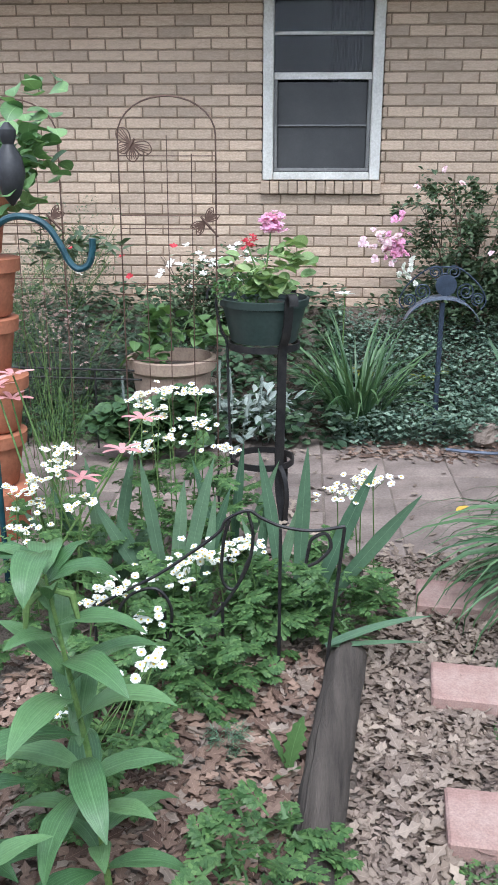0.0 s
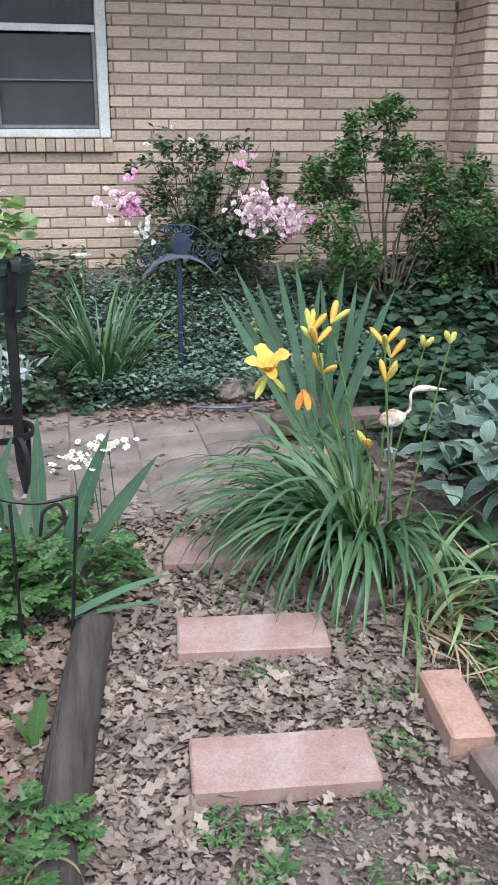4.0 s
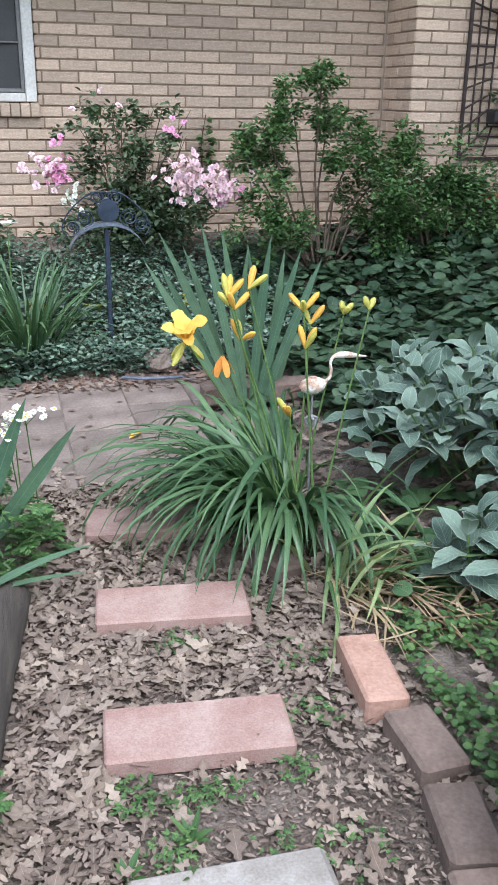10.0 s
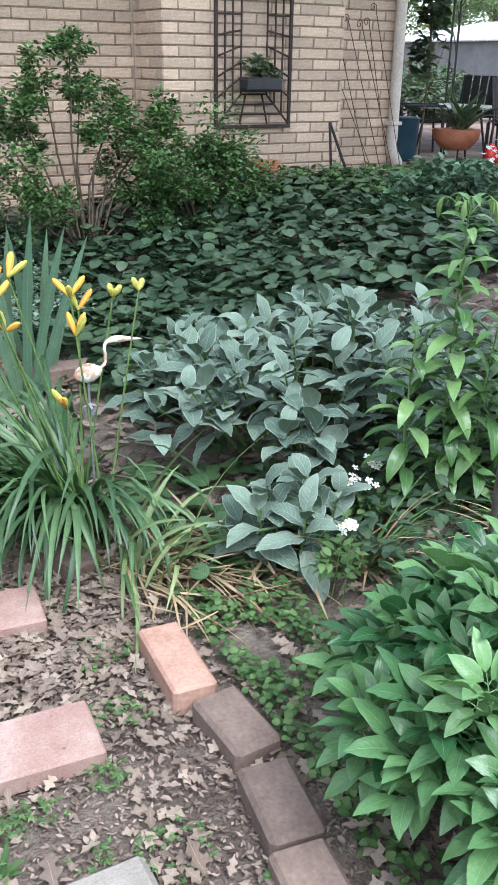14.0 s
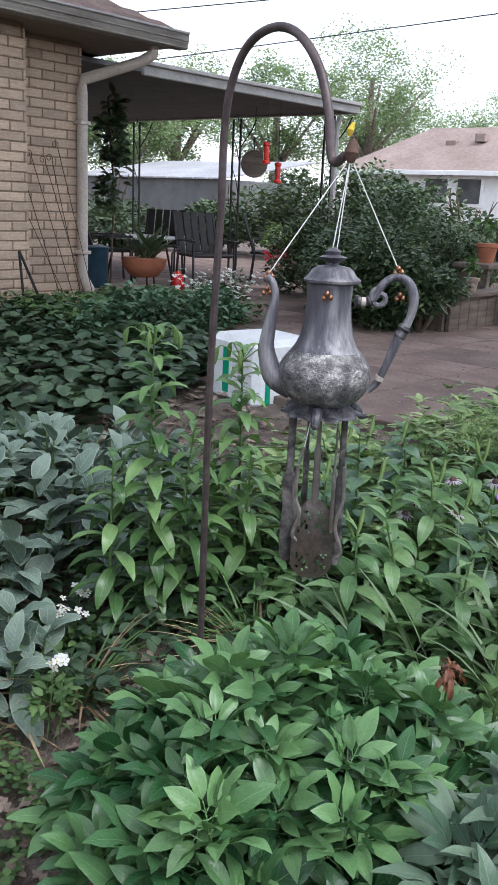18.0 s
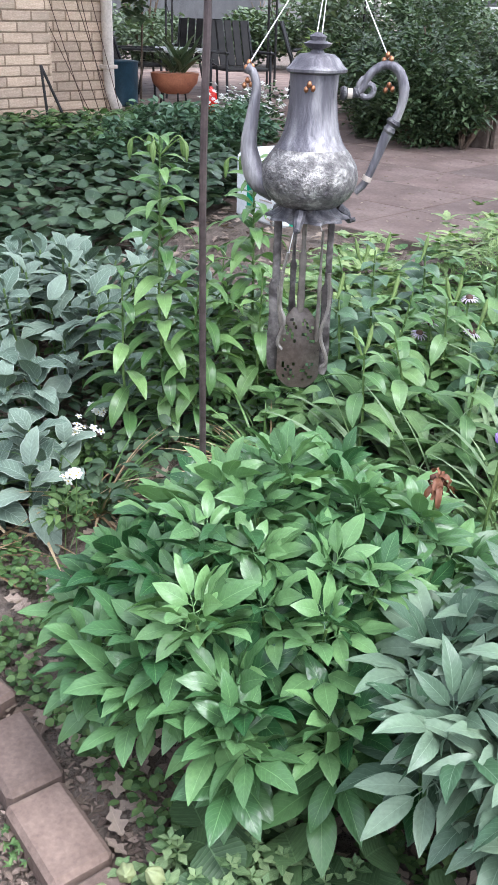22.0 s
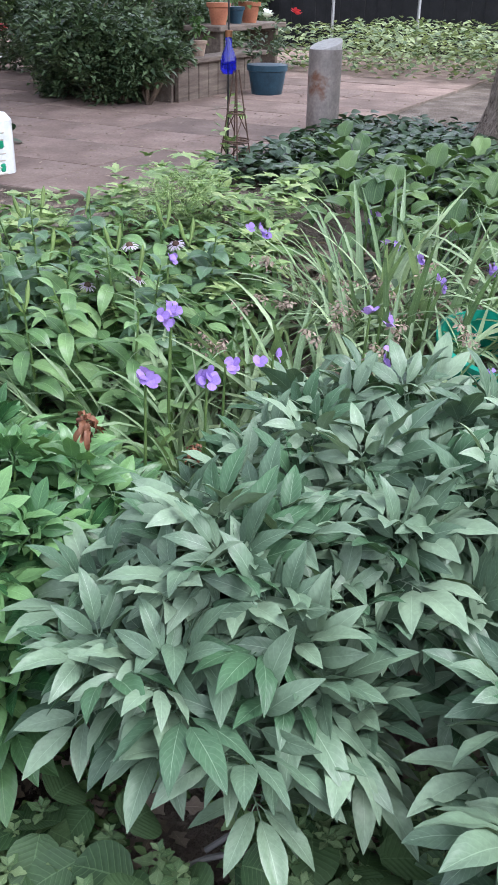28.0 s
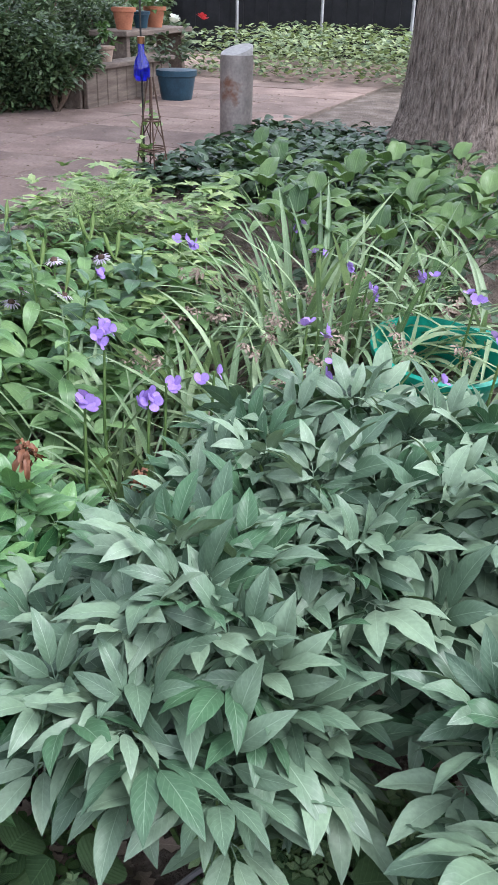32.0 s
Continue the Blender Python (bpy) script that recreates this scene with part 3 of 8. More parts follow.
def ground_z(x, y):
    return float(height(np.float64(x), np.float64(y)))

# ---- ground, paths, walls ----
def axis(lo, hi, step, far):
    inner = np.arange(lo, hi + step / 2, step)
    out = np.geomspace(0.3, far, 26)
    return np.concatenate([lo - out[::-1], inner, hi + out])


gx, gy = axis(-3, 9.5, 0.06, 300), axis(-2, 9, 0.06, 300)
GX, GY = np.meshgrid(gx, gy)
rough_ground = np.sin(GX * 7.3 + 1.3 * np.sin(GY * 5.1)) * np.cos(GY * 6.7 + np.sin(GX * 4.3)) * 0.007 + np.sin(GX * 23 + GY * 7) * np.sin(GY * 21 - GX * 5) * 0.004
GZ = height(GX, GY) + rough_ground - 0.006
gv = np.stack([GX, GY, GZ], 2).reshape(-1, 3)
ni, nj = len(gy), len(gx)
gi = (np.arange(ni - 1)[:, None] * nj + np.arange(nj - 1)[None, :]).reshape(-1)
gf = np.stack([gi, gi + 1, gi + nj + 1, gi + nj], 1)
tagged(new("ground", leaf_mesh("ground", (gv, gf, gv[:, :2] * 0.1), "soil")), "bare brown garden soil between the beds", "ground", "", "structure")

BL, BH, BD = 0.254, 0.0762, 0.09
BRICKS = []


def brick_mesh():
    g = Geo()
    box(g, (0, 0, 0), (BL - 0.011, BD, BH - 0.012), 0.003)
    me = mesh_of("brick", g, False)
    me.materials.append(M["brick_piece"])
    return me


BRICK = brick_mesh()


def brick_wall(name, x0, x1, y, z0, z1, label, hole=None, near=None, turn=0, origin=(0, 0)):
    """A wall along x whose face is at y: a mortar core with bricks proud of it. near: the stretch whose bricks are single parts."""
    th = 0.24
    root = thing(name, label, "wall", (origin[0], origin[1], 0), turn, "", "structure")
    g = Geo()
    cuts = [(x0, x1, z0, z1)]
    if hole:
        a, b, c, d = hole
        cuts = [(x0, a, z0, z1), (b, x1, z0, z1), (a, b, z0, c), (a, b, d, z1)]
    for a, b, c, d in cuts:
        if b > a and d > c:
            box(g, ((a + b) / 2, y + 0.012 + th / 2, (c + d) / 2), (b - a - (0.03 if a == x0 or b == x1 else 0), th, d - c), 0.0005)
    part("mortar", g, "mortar", root, "recessed brown mortar", None, False)
    rest, count = Geo(), 0
    rows = int((z1 - z0) / BH)
    for r in range(rows):
        z = z0 + (r + 0.5) * BH
        x = x0 - (BL / 2 if r % 2 else 0)
        while x < x1:
            a, b = max(x, x0), min(x + BL, x1)
            spans = [(a, b)]
            if hole and z + BH / 2 > hole[2] and z - BH / 2 < hole[3]:
                spans = [(a, min(b, hole[0])), (max(a, hole[1]), b)]
            for p, q in spans:
                if q - p < 0.03:
                    continue
                out = RNG.uniform(-0.0025, 0.0025)
                whole = q - p > BL - 1e-6
                c = ((p + q) / 2, y + BD / 2 + out, z)
                if whole and near and count < 300 and near[0] < c[0] < near[1] and near[2] < z < near[3]:
                    BRICKS.append((root, c))
                    count += 1
                else:
                    box(rest, c, (q - p - 0.011, BD, BH - 0.012), 0.003)
            x += BL
    if rest.v:
        tagged(part("brick_field", rest, "brick", root, "", None, False), kind="stuff")
    return root


W1, W2, W3 = 6.80, 6.29, 6.62
wall_a = brick_wall("wall_window", -4.2, 3.06, W1, 0.1, 2.8, "buff brick house wall with thin courses round a window", (-0.396, 0.458, 1.42, 2.785), (-2.2, 3.0, 0.7, 2.6))
wall_b = brick_wall("wall_return", 0.0, W1 - W2, 0, 0.1, 2.8, "short buff brick return wall at the inner corner", None, (0, 1, 0.7, 2.6), -90, (3.06, W1 - 0.0))
wall_c = brick_wall("wall_trellis", 3.06 + 0.0, 4.62, W2, 0.1, 2.8, "buff brick house wall behind the iron trellis", None, (3.06, 4.62, 0.7, 2.2))
wall_d = brick_wall("wall_corner", 4.62, 5.42, W3, 0.1, 2.8, "buff brick house wall ending at the downspout", None, (4.6, 5.5, 0.6, 2.6))
wall_e = brick_wall("wall_side", 0.1, 6.0, 0, 0.1, 2.8, "side wall of the brick house along the patio", None, None, 90, (5.42, W3 + 0.012))


def window():
    x0, x1, z0, z1 = -0.396, 0.458, 1.42, 2.78
    root = thing("window_1", "white sash window with storm screen in the brick wall", "window", (0, W1, 0), 0, "", "structure")
    fw = 0.075
    g = Geo()
    box(g, (x0 + fw / 2, 0.02, (z0 + z1) / 2), (fw, 0.11, z1 - z0), 0.006)
    box(g, (x1 - fw / 2, 0.02, (z0 + z1) / 2), (fw, 0.11, z1 - z0), 0.006)
    box(g, ((x0 + x1) / 2, 0.015, z0 + 0.028), (x1 - x0 - 2 * fw - 0.004, 0.12, 0.056), 0.006)
    part("window_frame", g, "frame_white", root, "white painted frame with worn edges")
    g = Geo()
    zi = 2.135
    a, b = x0 + fw, x1 - fw
    for z, h in ((z0 + 0.072, 0.026), (1.8, 0.012)):
        box(g, ((a + b) / 2, 0.035, z), (b - a - 0.004, 0.03, h), 0.003)
    for x in (a + 0.014, b - 0.014):
        box(g, (x, 0.03, (z0 + 0.085 + zi - 0.024) / 2), (0.026, 0.03, zi - 0.024 - z0 - 0.085), 0.003)
    part("lower_sash", g, "grey_paint", root, "grey aluminium storm sash")
    g = Geo()
    for z, h in ((2.42, 0.022), (zi, 0.048)):
        box(g, ((a + b) / 2, 0.06 if z > zi else 0.032, z), (b - a - 0.004, 0.03, h), 0.003)
    part("upper_sash", g, "frame_white", root)
    for name, c, s in (("lower_pane", ((a + b) / 2, 0.05, (z0 + zi) / 2 + 0.02), (b - a - 0.06, 0.006, zi - z0 - 0.12)), ("upper_pane", ((a + b) / 2, 0.075, (zi + z1) / 2), (b - a - 0.008, 0.006, z1 - zi - 0.06))):
        g = Geo()
        box(g, c, s, 0.001)
        part(name, g, "screen" if name == "lower_pane" else "glass", root, "grey insect screen" if name == "lower_pane" else "dark reflecting glass pane").visible_shadow = False
    g = Geo()
    for i in range(9):
        x = 0.1 + i * 0.026
        tube(g, [(x, 0.2 + 0.012 * (i % 2), 2.1), (x, 0.2 + 0.012 * (i % 2), 2.75)], 0.016, 6)
    part("curtain", g, "blind", root, "grey pleated curtain behind the glass")
    g = Geo()
    n = 13
    for i in range(n):
        w = (x1 - x0 + 0.03) / n
        box(g, (x0 - 0.015 + (i + 0.5) * w, -0.012, z0 - 0.048), (w - 0.006, 0.1, 0.085), 0.004, pose(0, 0, 0, 8, 0, 0))
    part("brick_sill", g, "brick", root, "row of upright sill bricks")


window()
g = Geo()
box(g, (0, W1 + 3.2, 1.4), (7, 0.1, 2.9))
box(g, (-3.4, W1 + 1.75, 1.4), (0.1, 3.0, 2.7))
box(g, (2.9, W1 + 1.75, 1.4), (0.1, 3.0, 2.7))
box(g, (0, W1 + 1.7, 0.3), (7, 3.2, 0.1))
box(g, (0, W1 + 1.7, 2.85), (7, 3.2, 0.1))
solid("room_wall", g, "grey_paint", "dim plain room behind the window", "wall", kind="structure", smooth=False)


def eaves():
    g = Geo()
    box(g, (-0.31, 6.75, 2.83), (12.54, 1.5, 0.06))
    box(g, (5.27, 9.5, 2.83), (1.4, 5.0, 0.06))
    root = thing("roof_1", "house roof with deep soffit and stained gutter", "roof", kind="structure")
    part("soffit", g, "soffit", root, "brown shaded soffit boards", None, False)
    g = Geo()
    prof = [(0, 0), (0.1, 0.0), (0.12, 0.05), (0.125, 0.12), (0.11, 0.12), (0.1, 0.06), (0.0, 0.02)]
    vs, fs = [], []
    for x in (-6.6, 5.97):
        vs += [(x, 6.0 - p, 2.78 + q) for p, q in prof]
    k = len(prof)
    fs = [(i, (i + 1) % k, k + (i + 1) % k, k + i) for i in range(k)] + [tuple(range(k)), tuple(range(2 * k - 1, k - 1, -1))]
    g.add(vs, fs)
    part("gutter", g, "old_gutter", root, "stained old metal gutter", None, False)
    for z, out, h in ((2.905, 0.135, 0.018), (2.845, 0.126, 0.01), (2.79, 0.112, 0.012)):
        g = Geo()
        box(g, (-0.315, 6.0 - out, z), (12.57, 0.012, h), 0.003)
        part("gutter_lip", g, "old_gutter" if z < 2.9 else "fascia", root, "", None, False)
    g = Geo()
    box(g, (-0.325, 6.03, 2.86), (12.53, 0.05, 0.14))
    part("fascia", g, "soffit", root, "", None, False)
    g = Geo()
    for r in range(9):
        y = 5.92 + r * 0.17
        z = 2.93 + r * 0.075
        x = -6.7 + (0.15 if r % 2 else 0)
        while x < 5.66 - r * 0.12:
            box(g, (x + 0.15, y + 0.12, z + 0.03), (0.29, 0.26, 0.014), 0.002, pose(0, 0, 0, 23, 0, 0))
            x += 0.3
    tagged(part("shingles", g, "roof", root, "brown asphalt shingles", None, False), kind="stuff")


eaves()


def boundary():
    """Plain board fence out of view, added to block low light; closes the open sides."""
    for name, x, y, L, turn in (("wall_south", 2.0, -2.4, 13.0, 0), ("wall_west", -4.4, 2.0, 8.8, 90)):
        g = Geo()
        box(g, (0, 0, 0.92), (L, 0.05, 1.85), 0.004)
        for k in range(int(L / 2.2) + 1):
            box(g, (-L / 2 + 0.05 + k * 2.2, 0.075, 0.95), (0.09, 0.09, 1.9), 0.004)
        solid(name, g, "wood", "plain brown board fence added out of view to block low light", "fence", (x, y, -0.02), turn, "", "structure", False)


boundary()


def downspout():
    root = thing("downspout", "cream metal downspout at the end of the brick wall", "downspout", (5.37, W3 - 0.06, 0), 0)
    g = Geo()
    tube(g, [(0.06, -0.02, 0.64), (0.06, -0.02, 0.72), (0, 0, 0.84), (0, 0, 2.4), (-0.02, -0.05, 2.5), (0.3, -0.42, 2.66), (0.36, -0.5, 2.72), (0.36, -0.5, 2.78)], 0.048, 10)
    part("pipe", g, "cream", root)
    for z in (1.05, 2.15):
        g = Geo()
        box(g, (0, 0.0, z), (0.115, 0.11, 0.03), 0.004)
        part("strap", g, "cream", root)
    g = Geo()
    tube(g, [(0.06, -0.02, 0.65), (0.12, -0.1, 0.62), (0.2, -0.18, 0.6)], 0.045, 10)
    part("elbow", g, "cream", root)


downspout()

# ---- single paving things ----
def block(name, corner_a, corner_b, depth, h, mat, label, category, group, z0=0.0, ch=0.006):
    """A slab whose far edge runs from corner_a to corner_b, reaching towards the viewer by depth."""
    ax, ay = corner_a
    bx, by = corner_b
    w = math.hypot(bx - ax, by - ay)
    turn = math.degrees(math.atan2(by - ay, bx - ax))
    g = Geo()
    box(g, (w / 2, -depth / 2, h / 2), (w, depth, h), ch)
    return solid(name, g, mat, label, category, (ax, ay, z0), turn, group, smooth=False)


for a, b, d in (((0.372, 3.02), (0.83, 2.975), 0.21), ((0.352, 2.44), (0.815, 2.385), 0.2), ((0.308, 1.85), (0.768, 1.806), 0.2)):
    block("stepping_stone", a, b, d, 0.055, "red_paver", "worn red concrete stepping stone among fallen leaves", "paver", "stepping stones of the path", -0.005, 0.006)
block("concrete_slab", (0.29, 1.325), (0.712, 1.315), 0.2, 0.05, "grey_slab", "pale grey concrete stepping slab with rounded edges", "paver", "", -0.005, 0.015)
block("salmon_brick", (0.985, 1.95), (1.105, 1.95), 0.295, 0.085, "buff", "salmon brick lying end-on at the bed edge", "brick", "bed edging", -0.01, 0.008).matrix_basis = pose(0.984, 1.985, -0.01, 0, 1, -5)
for x, y, turn in ((0.994, 1.668, 2), (0.982, 1.412, -10), (0.925, 1.178, -9), (0.875, 0.94, -8), (0.84, 0.7, -4), (0.82, 0.455, 0)):
    g = Geo()
    box(g, (0.065, -0.114, 0.022), (0.13, 0.228, 0.072), 0.011)
    solid("edging_block", g, "edge", "weathered brown block edging the peony bed", "brick", (x, y, 0), turn, "bed edging", smooth=False)
root = thing("landscape_timber", "grey cracked landscape timber edging the flower bed", "timber")
g = Geo()
line = [(-0.06 + 0.155 * q - 0.02 * math.sin(q * 3.1), 1.0 + 1.45 * q, 0.05) for q in np.linspace(0, 1, 30)]
tube(g, line, [0.0605 + 0.002 * math.sin(i * 1.7) for i in range(30)], 36)
for i in range(30 * 36):
    k, c = i % 36, Vector(line[i // 36])
    p = Vector(g.v[i])
    split = 0.93 if k in (8, 27) else (0.985 if (k * 7 + (i // 180) * 3) % 11 == 0 else 1.0)
    g.v[i] = tuple(c + (p - c) * split * (1 + 0.012 * math.sin(k * 2.9 + i * 0.004)))
part("log", g, "timber", root)
g = Geo()
tube(g, bend([(-0.095, 1.42, 0.035), (-0.078, 1.44, 0.092), (-0.032, 1.45, 0.115), (0.014, 1.44, 0.095), (0.034, 1.42, 0.04)]), 0.0032, 6)
part("root_tie", g, "straw", root, "dry root lying over the timber")
g = Geo()
box(g, (0.95, 2.5, 0.02), (0.12, 0.2, 0.1), 0.01, pose(0, 0, 0, 5, 8, 25))
solid("edging_block", g, "edge", "tilted brown block under the daylily blades", "brick", group="bed edging", smooth=False)

PAVERS = []


def paved(name, label, x0, x1, y0, y1, size, mat, inside=None, skip=0.0):
    root = thing(name, label, "paving", kind="structure")
    k = 0
    shapes = []
    sand = Geo()
    for j in range(3):
        g = Geo()
        box(g, (0, 0, 0), (size - 0.005 - 0.002 * j, size - 0.005, 0.06), 0.003)
        me = mesh_of("paver", g, False)
        me.materials.append(M[mat])
        shapes.append(me)
    y = y0
    while y < y1:
        x = x0
        while x < x1:
            cx, cy = x + size / 2, y + size / 2
            if inside is None or inside(cx, cy):
                z = ground_z(cx, cy)
                PAVERS.append((root, shapes[k % 3], pose(cx, cy, z - 0.012 + RNG.uniform(-0.002, 0.002), RNG.uniform(-0.25, 0.25), RNG.uniform(-0.25, 0.25), RNG.uniform(-0.8, 0.8))))
                box(sand, (cx, cy, z - 0.011), (size, size, 0.052), 0.0005)
                k += 1
            x += size
        y += size
    tagged(part("joint_sand", sand, "joint_sand", root, "", None, False), kind="stuff")
    return root


paved("pavement_walk", "weathered grey-brown concrete walk between the beds", -2.6, 1.2, 3.27, 4.6, 0.33, "walk")
paved("pavement_patio", "brownish square patio paving strewn with leaf bits", 3.7, 12.5, 2.0, 12.0, 0.6, "patio", lambda x, y: y > 2.0 and x + 0.2 * y > 4.2 and not (x < 6.1 and y > 6.2))


# ---- plants, by kind ----
def scatter(n, cx, cy, rx, ry):
    a, r = U(0, 2 * np.pi, n), np.sqrt(U(0, 1, n))
    return cx + rx * r * np.cos(a), cy + ry * r * np.sin(a)


def blades_plant(name, label, category, x, y, n, spread, length, width, mat, elev=(0.9, 1.5), droop=(0.8, 2.2), group="", segs=8, fold=0.35, az=None, single=False):
    root = thing(name, label, category, (x, y, ground_z(x, y)), 0, group)
    a = U(0, 2 * np.pi, n) if az is None else U(az[0], az[1], n)
    r = spread * np.sqrt(U(0, 1, n))
    base = np.stack([r * np.cos(a), r * np.sin(a), 0 * r], 1)
    if single:
        kinds = [leaf_mesh("blade", ribbons([(0, 0, 0)], [0], U(*elev, 1), U(*length, 1), U(*width, 1), U(*droop, 1), "blade", segs, fold, U(-0.3, 0.3, 1)), mat) for _ in range(24)]
        for i in range(n):
            part("blade", kinds[i % 24], mat, root, "", pose(*base[i], RNG.uniform(-1, 1) * (13 if droop[1] > 1.5 else 5), RNG.uniform(-6, 6), math.degrees(a[i] + RNG.uniform(-0.5, 0.5))) @ Matrix.Scale(RNG.uniform(0.7, 1.15), 4))
        return root
    data = ribbons(base, a + U(-0.5, 0.5, n), U(*elev, n), U(*length, n), U(*width, n), U(*droop, n), "blade", segs, fold, U(-0.3, 0.3, n))
    tagged(part("foliage", leaf_mesh("foliage", data, mat), mat, root), kind="stuff")
    return root


def leaf_piece(mat, length, width, profile="lance", n=6, elev=0.2, droop=0.6, fold=0.25, name="leaf"):
    return leaf_mesh(name, ribbons([(0, 0, 0)], [0], [elev], [length], [width], [droop], profile, n, fold, None, 0.1, 0.1), mat)


def peony_leaf(mat, size, k, aspect, name="leaf"):
    """One divided leaf on its stalk: pointed leaflets spread like a fan, bending down towards their tips."""
    sets = [ribbons([(0, 0, 0)], [0], [0.35], [size * 0.42], [0.005], [0.35], "blade", 4, 0.5)]
    tip = sets[0][0][-2]
    dip = RNG.uniform(-0.15, 0.15)
    for i in range(k):
        o = i - (k - 1) / 2
        a = o * {3: 0.88, 5: 0.7, 7: 0.56}[k] + RNG.uniform(-0.1, 0.1)
        s = size * (0.66 - 0.055 * abs(o)) * RNG.uniform(0.9, 1.1)
        back = 0.012 + 0.014 * abs(o)
        start = tip + np.array([-back + size * 0.08 * math.cos(a), size * 0.08 * math.sin(a), 0.0])
        sets.append(ribbons([tip + np.array([-back, 0, 0])], [a], [0.05], [size * 0.1], [0.004], [0.0], "blade", 2, 0.5))
        sets.append(ribbons([start], [a], [0.3 + dip - 0.09 * abs(o) + RNG.uniform(-0.08, 0.08)], [s], [s * aspect * RNG.uniform(0.88, 1.1)], [RNG.uniform(0.45, 1.0)], "peony", 8, RNG.uniform(0.1, 0.4), [-0.16 * o + RNG.uniform(-0.2, 0.2)], 0.14, RNG.uniform(0.04, 0.16)))
    return leaf_mesh(name, join(*sets), mat)


def peony(label, x, y, rx, ry, top, stems, mat, size, aspect, folds, group, drop=0.48, low=True):
    z0 = ground_z(x, y)
    root = thing("peony_bush", label, "shrub", (x, y, z0), 0, group)
    kinds = [peony_leaf(mat, size * s, k, aspect) for s, k in zip((1.0, 0.9, 1.1, 0.8, 1.0, 1.05, 0.95, 1.15), folds)]
    count = 0
    for n in range(stems):
        edge = math.sqrt((n + 0.5) / stems)
        turn = n * 2.39996 + RNG.uniform(-0.25, 0.25)
        a, b = rx * edge * math.cos(turn), ry * edge * math.sin(turn)
        h = top * (1 - drop * edge ** 2.6) * RNG.uniform(0.8, 1.08)
        g = Geo()
        tube(g, [(a * 0.45, b * 0.45, 0), (a * 0.8, b * 0.8, h * 0.55), (a, b, h)], [0.006, 0.005, 0.003], 5)
        part("stem", g, "stem", root)
        out = math.atan2(b, a)
        lean = 16 * edge
        for lv, hh in enumerate((1.0, 0.94, 0.82, 0.66, 0.48)):
            m = (3, 3, 3, 2 if low else 1, 1 if edge > 0.6 and low else 0)[lv]
            for j in range(m):
                az = out + 2 * math.pi * j / m + RNG.uniform(-0.35, 0.35) + lv * 1.05
                q = 0.45 + 0.55 * min(1, hh * 1.15)
                tilt = (-46, -22, -2, 12, 20)[lv] + RNG.uniform(-9, 9) + lean * math.cos(az - out)
                m4 = Matrix.Translation((a * q, b * q, h * hh)) @ pose(0, 0, 0, RNG.uniform(-12, 12), tilt, math.degrees(az)) @ Matrix.Scale((0.82, 0.98, 1.05, 1.05, 1.0)[lv] * RNG.uniform(0.85, 1.12), 4)
                part("leaf", kinds[(count * 5 + lv) % 8], mat, root, "", m4)
                count += 1
    return root


GREEN_FOLDS, BLUE_FOLDS = (3, 5, 5, 3, 5, 7, 5, 3), (5, 5, 7, 3, 5, 7, 5, 5)
peony("green peony bush with glossy divided leaves and withered blooms", 1.56, 0.99, 0.46, 0.43, 0.53, 50, "peony", 0.165, 0.44, GREEN_FOLDS, "peonies of the bed")
peony("blue-green peony bush with broad matt leaves", 1.62, 0.32, 0.34, 0.3, 0.53, 34, "peony_blue", 0.2, 0.35, BLUE_FOLDS, "peonies of the bed", 0.24, False)
peony("tall blue-green peony bush with broad matt leaves", 2.06, 0.1, 0.42, 0.42, 0.5, 36, "peony_blue", 0.195, 0.35, BLUE_FOLDS, "peonies of the bed", 0.25, False)
peony("blue-green peony bush beside the path end", 1.62, -0.34, 0.3, 0.2, 0.48, 12, "peony_blue", 0.22, 0.38, BLUE_FOLDS, "peonies of the bed", 0.25, False)


def leaf_cloud(root, n, c, r, size, mat, name="foliage", hollow=0.5, profile="leaf", aspect=0.5, lumps=6, flat=0.0, segs=3, clump=(0.3, 0.6)):
    """Small leaves in uneven clumps through an ellipsoid round c."""
    c, r = np.array(c, float), np.array(r, float)
    d = RNG.normal(size=(lumps, 3))
    d /= np.linalg.norm(d, axis=1)[:, None]
    lump = d * U(0.25, 0.8, lumps)[:, None]
    lr = U(*clump, lumps)
    pick = RNG.integers(0, lumps, n)
    q = RNG.normal(size=(n, 3))
    q /= np.linalg.norm(q, axis=1)[:, None]
    q = q * (hollow + (1 - hollow) * U(0, 1, n) ** 0.5)[:, None]
    p = lump[pick] + q * lr[pick][:, None]
    out = np.arctan2(p[:, 1], p[:, 0])
    base = c + p * r
    data = ribbons(base, out + U(-1.4, 1.4, n), U(-0.5, 0.9, n) * (1 - flat), U(0.6, 1.2, n) * size, U(0.8, 1.2, n) * size * aspect, U(0, 0.8, n), profile, segs, 0.25, U(-0.7, 0.7, n))
    ob = part(name, leaf_mesh(name, data, mat), mat, root)
    tagged(ob, kind="stuff")
    return base


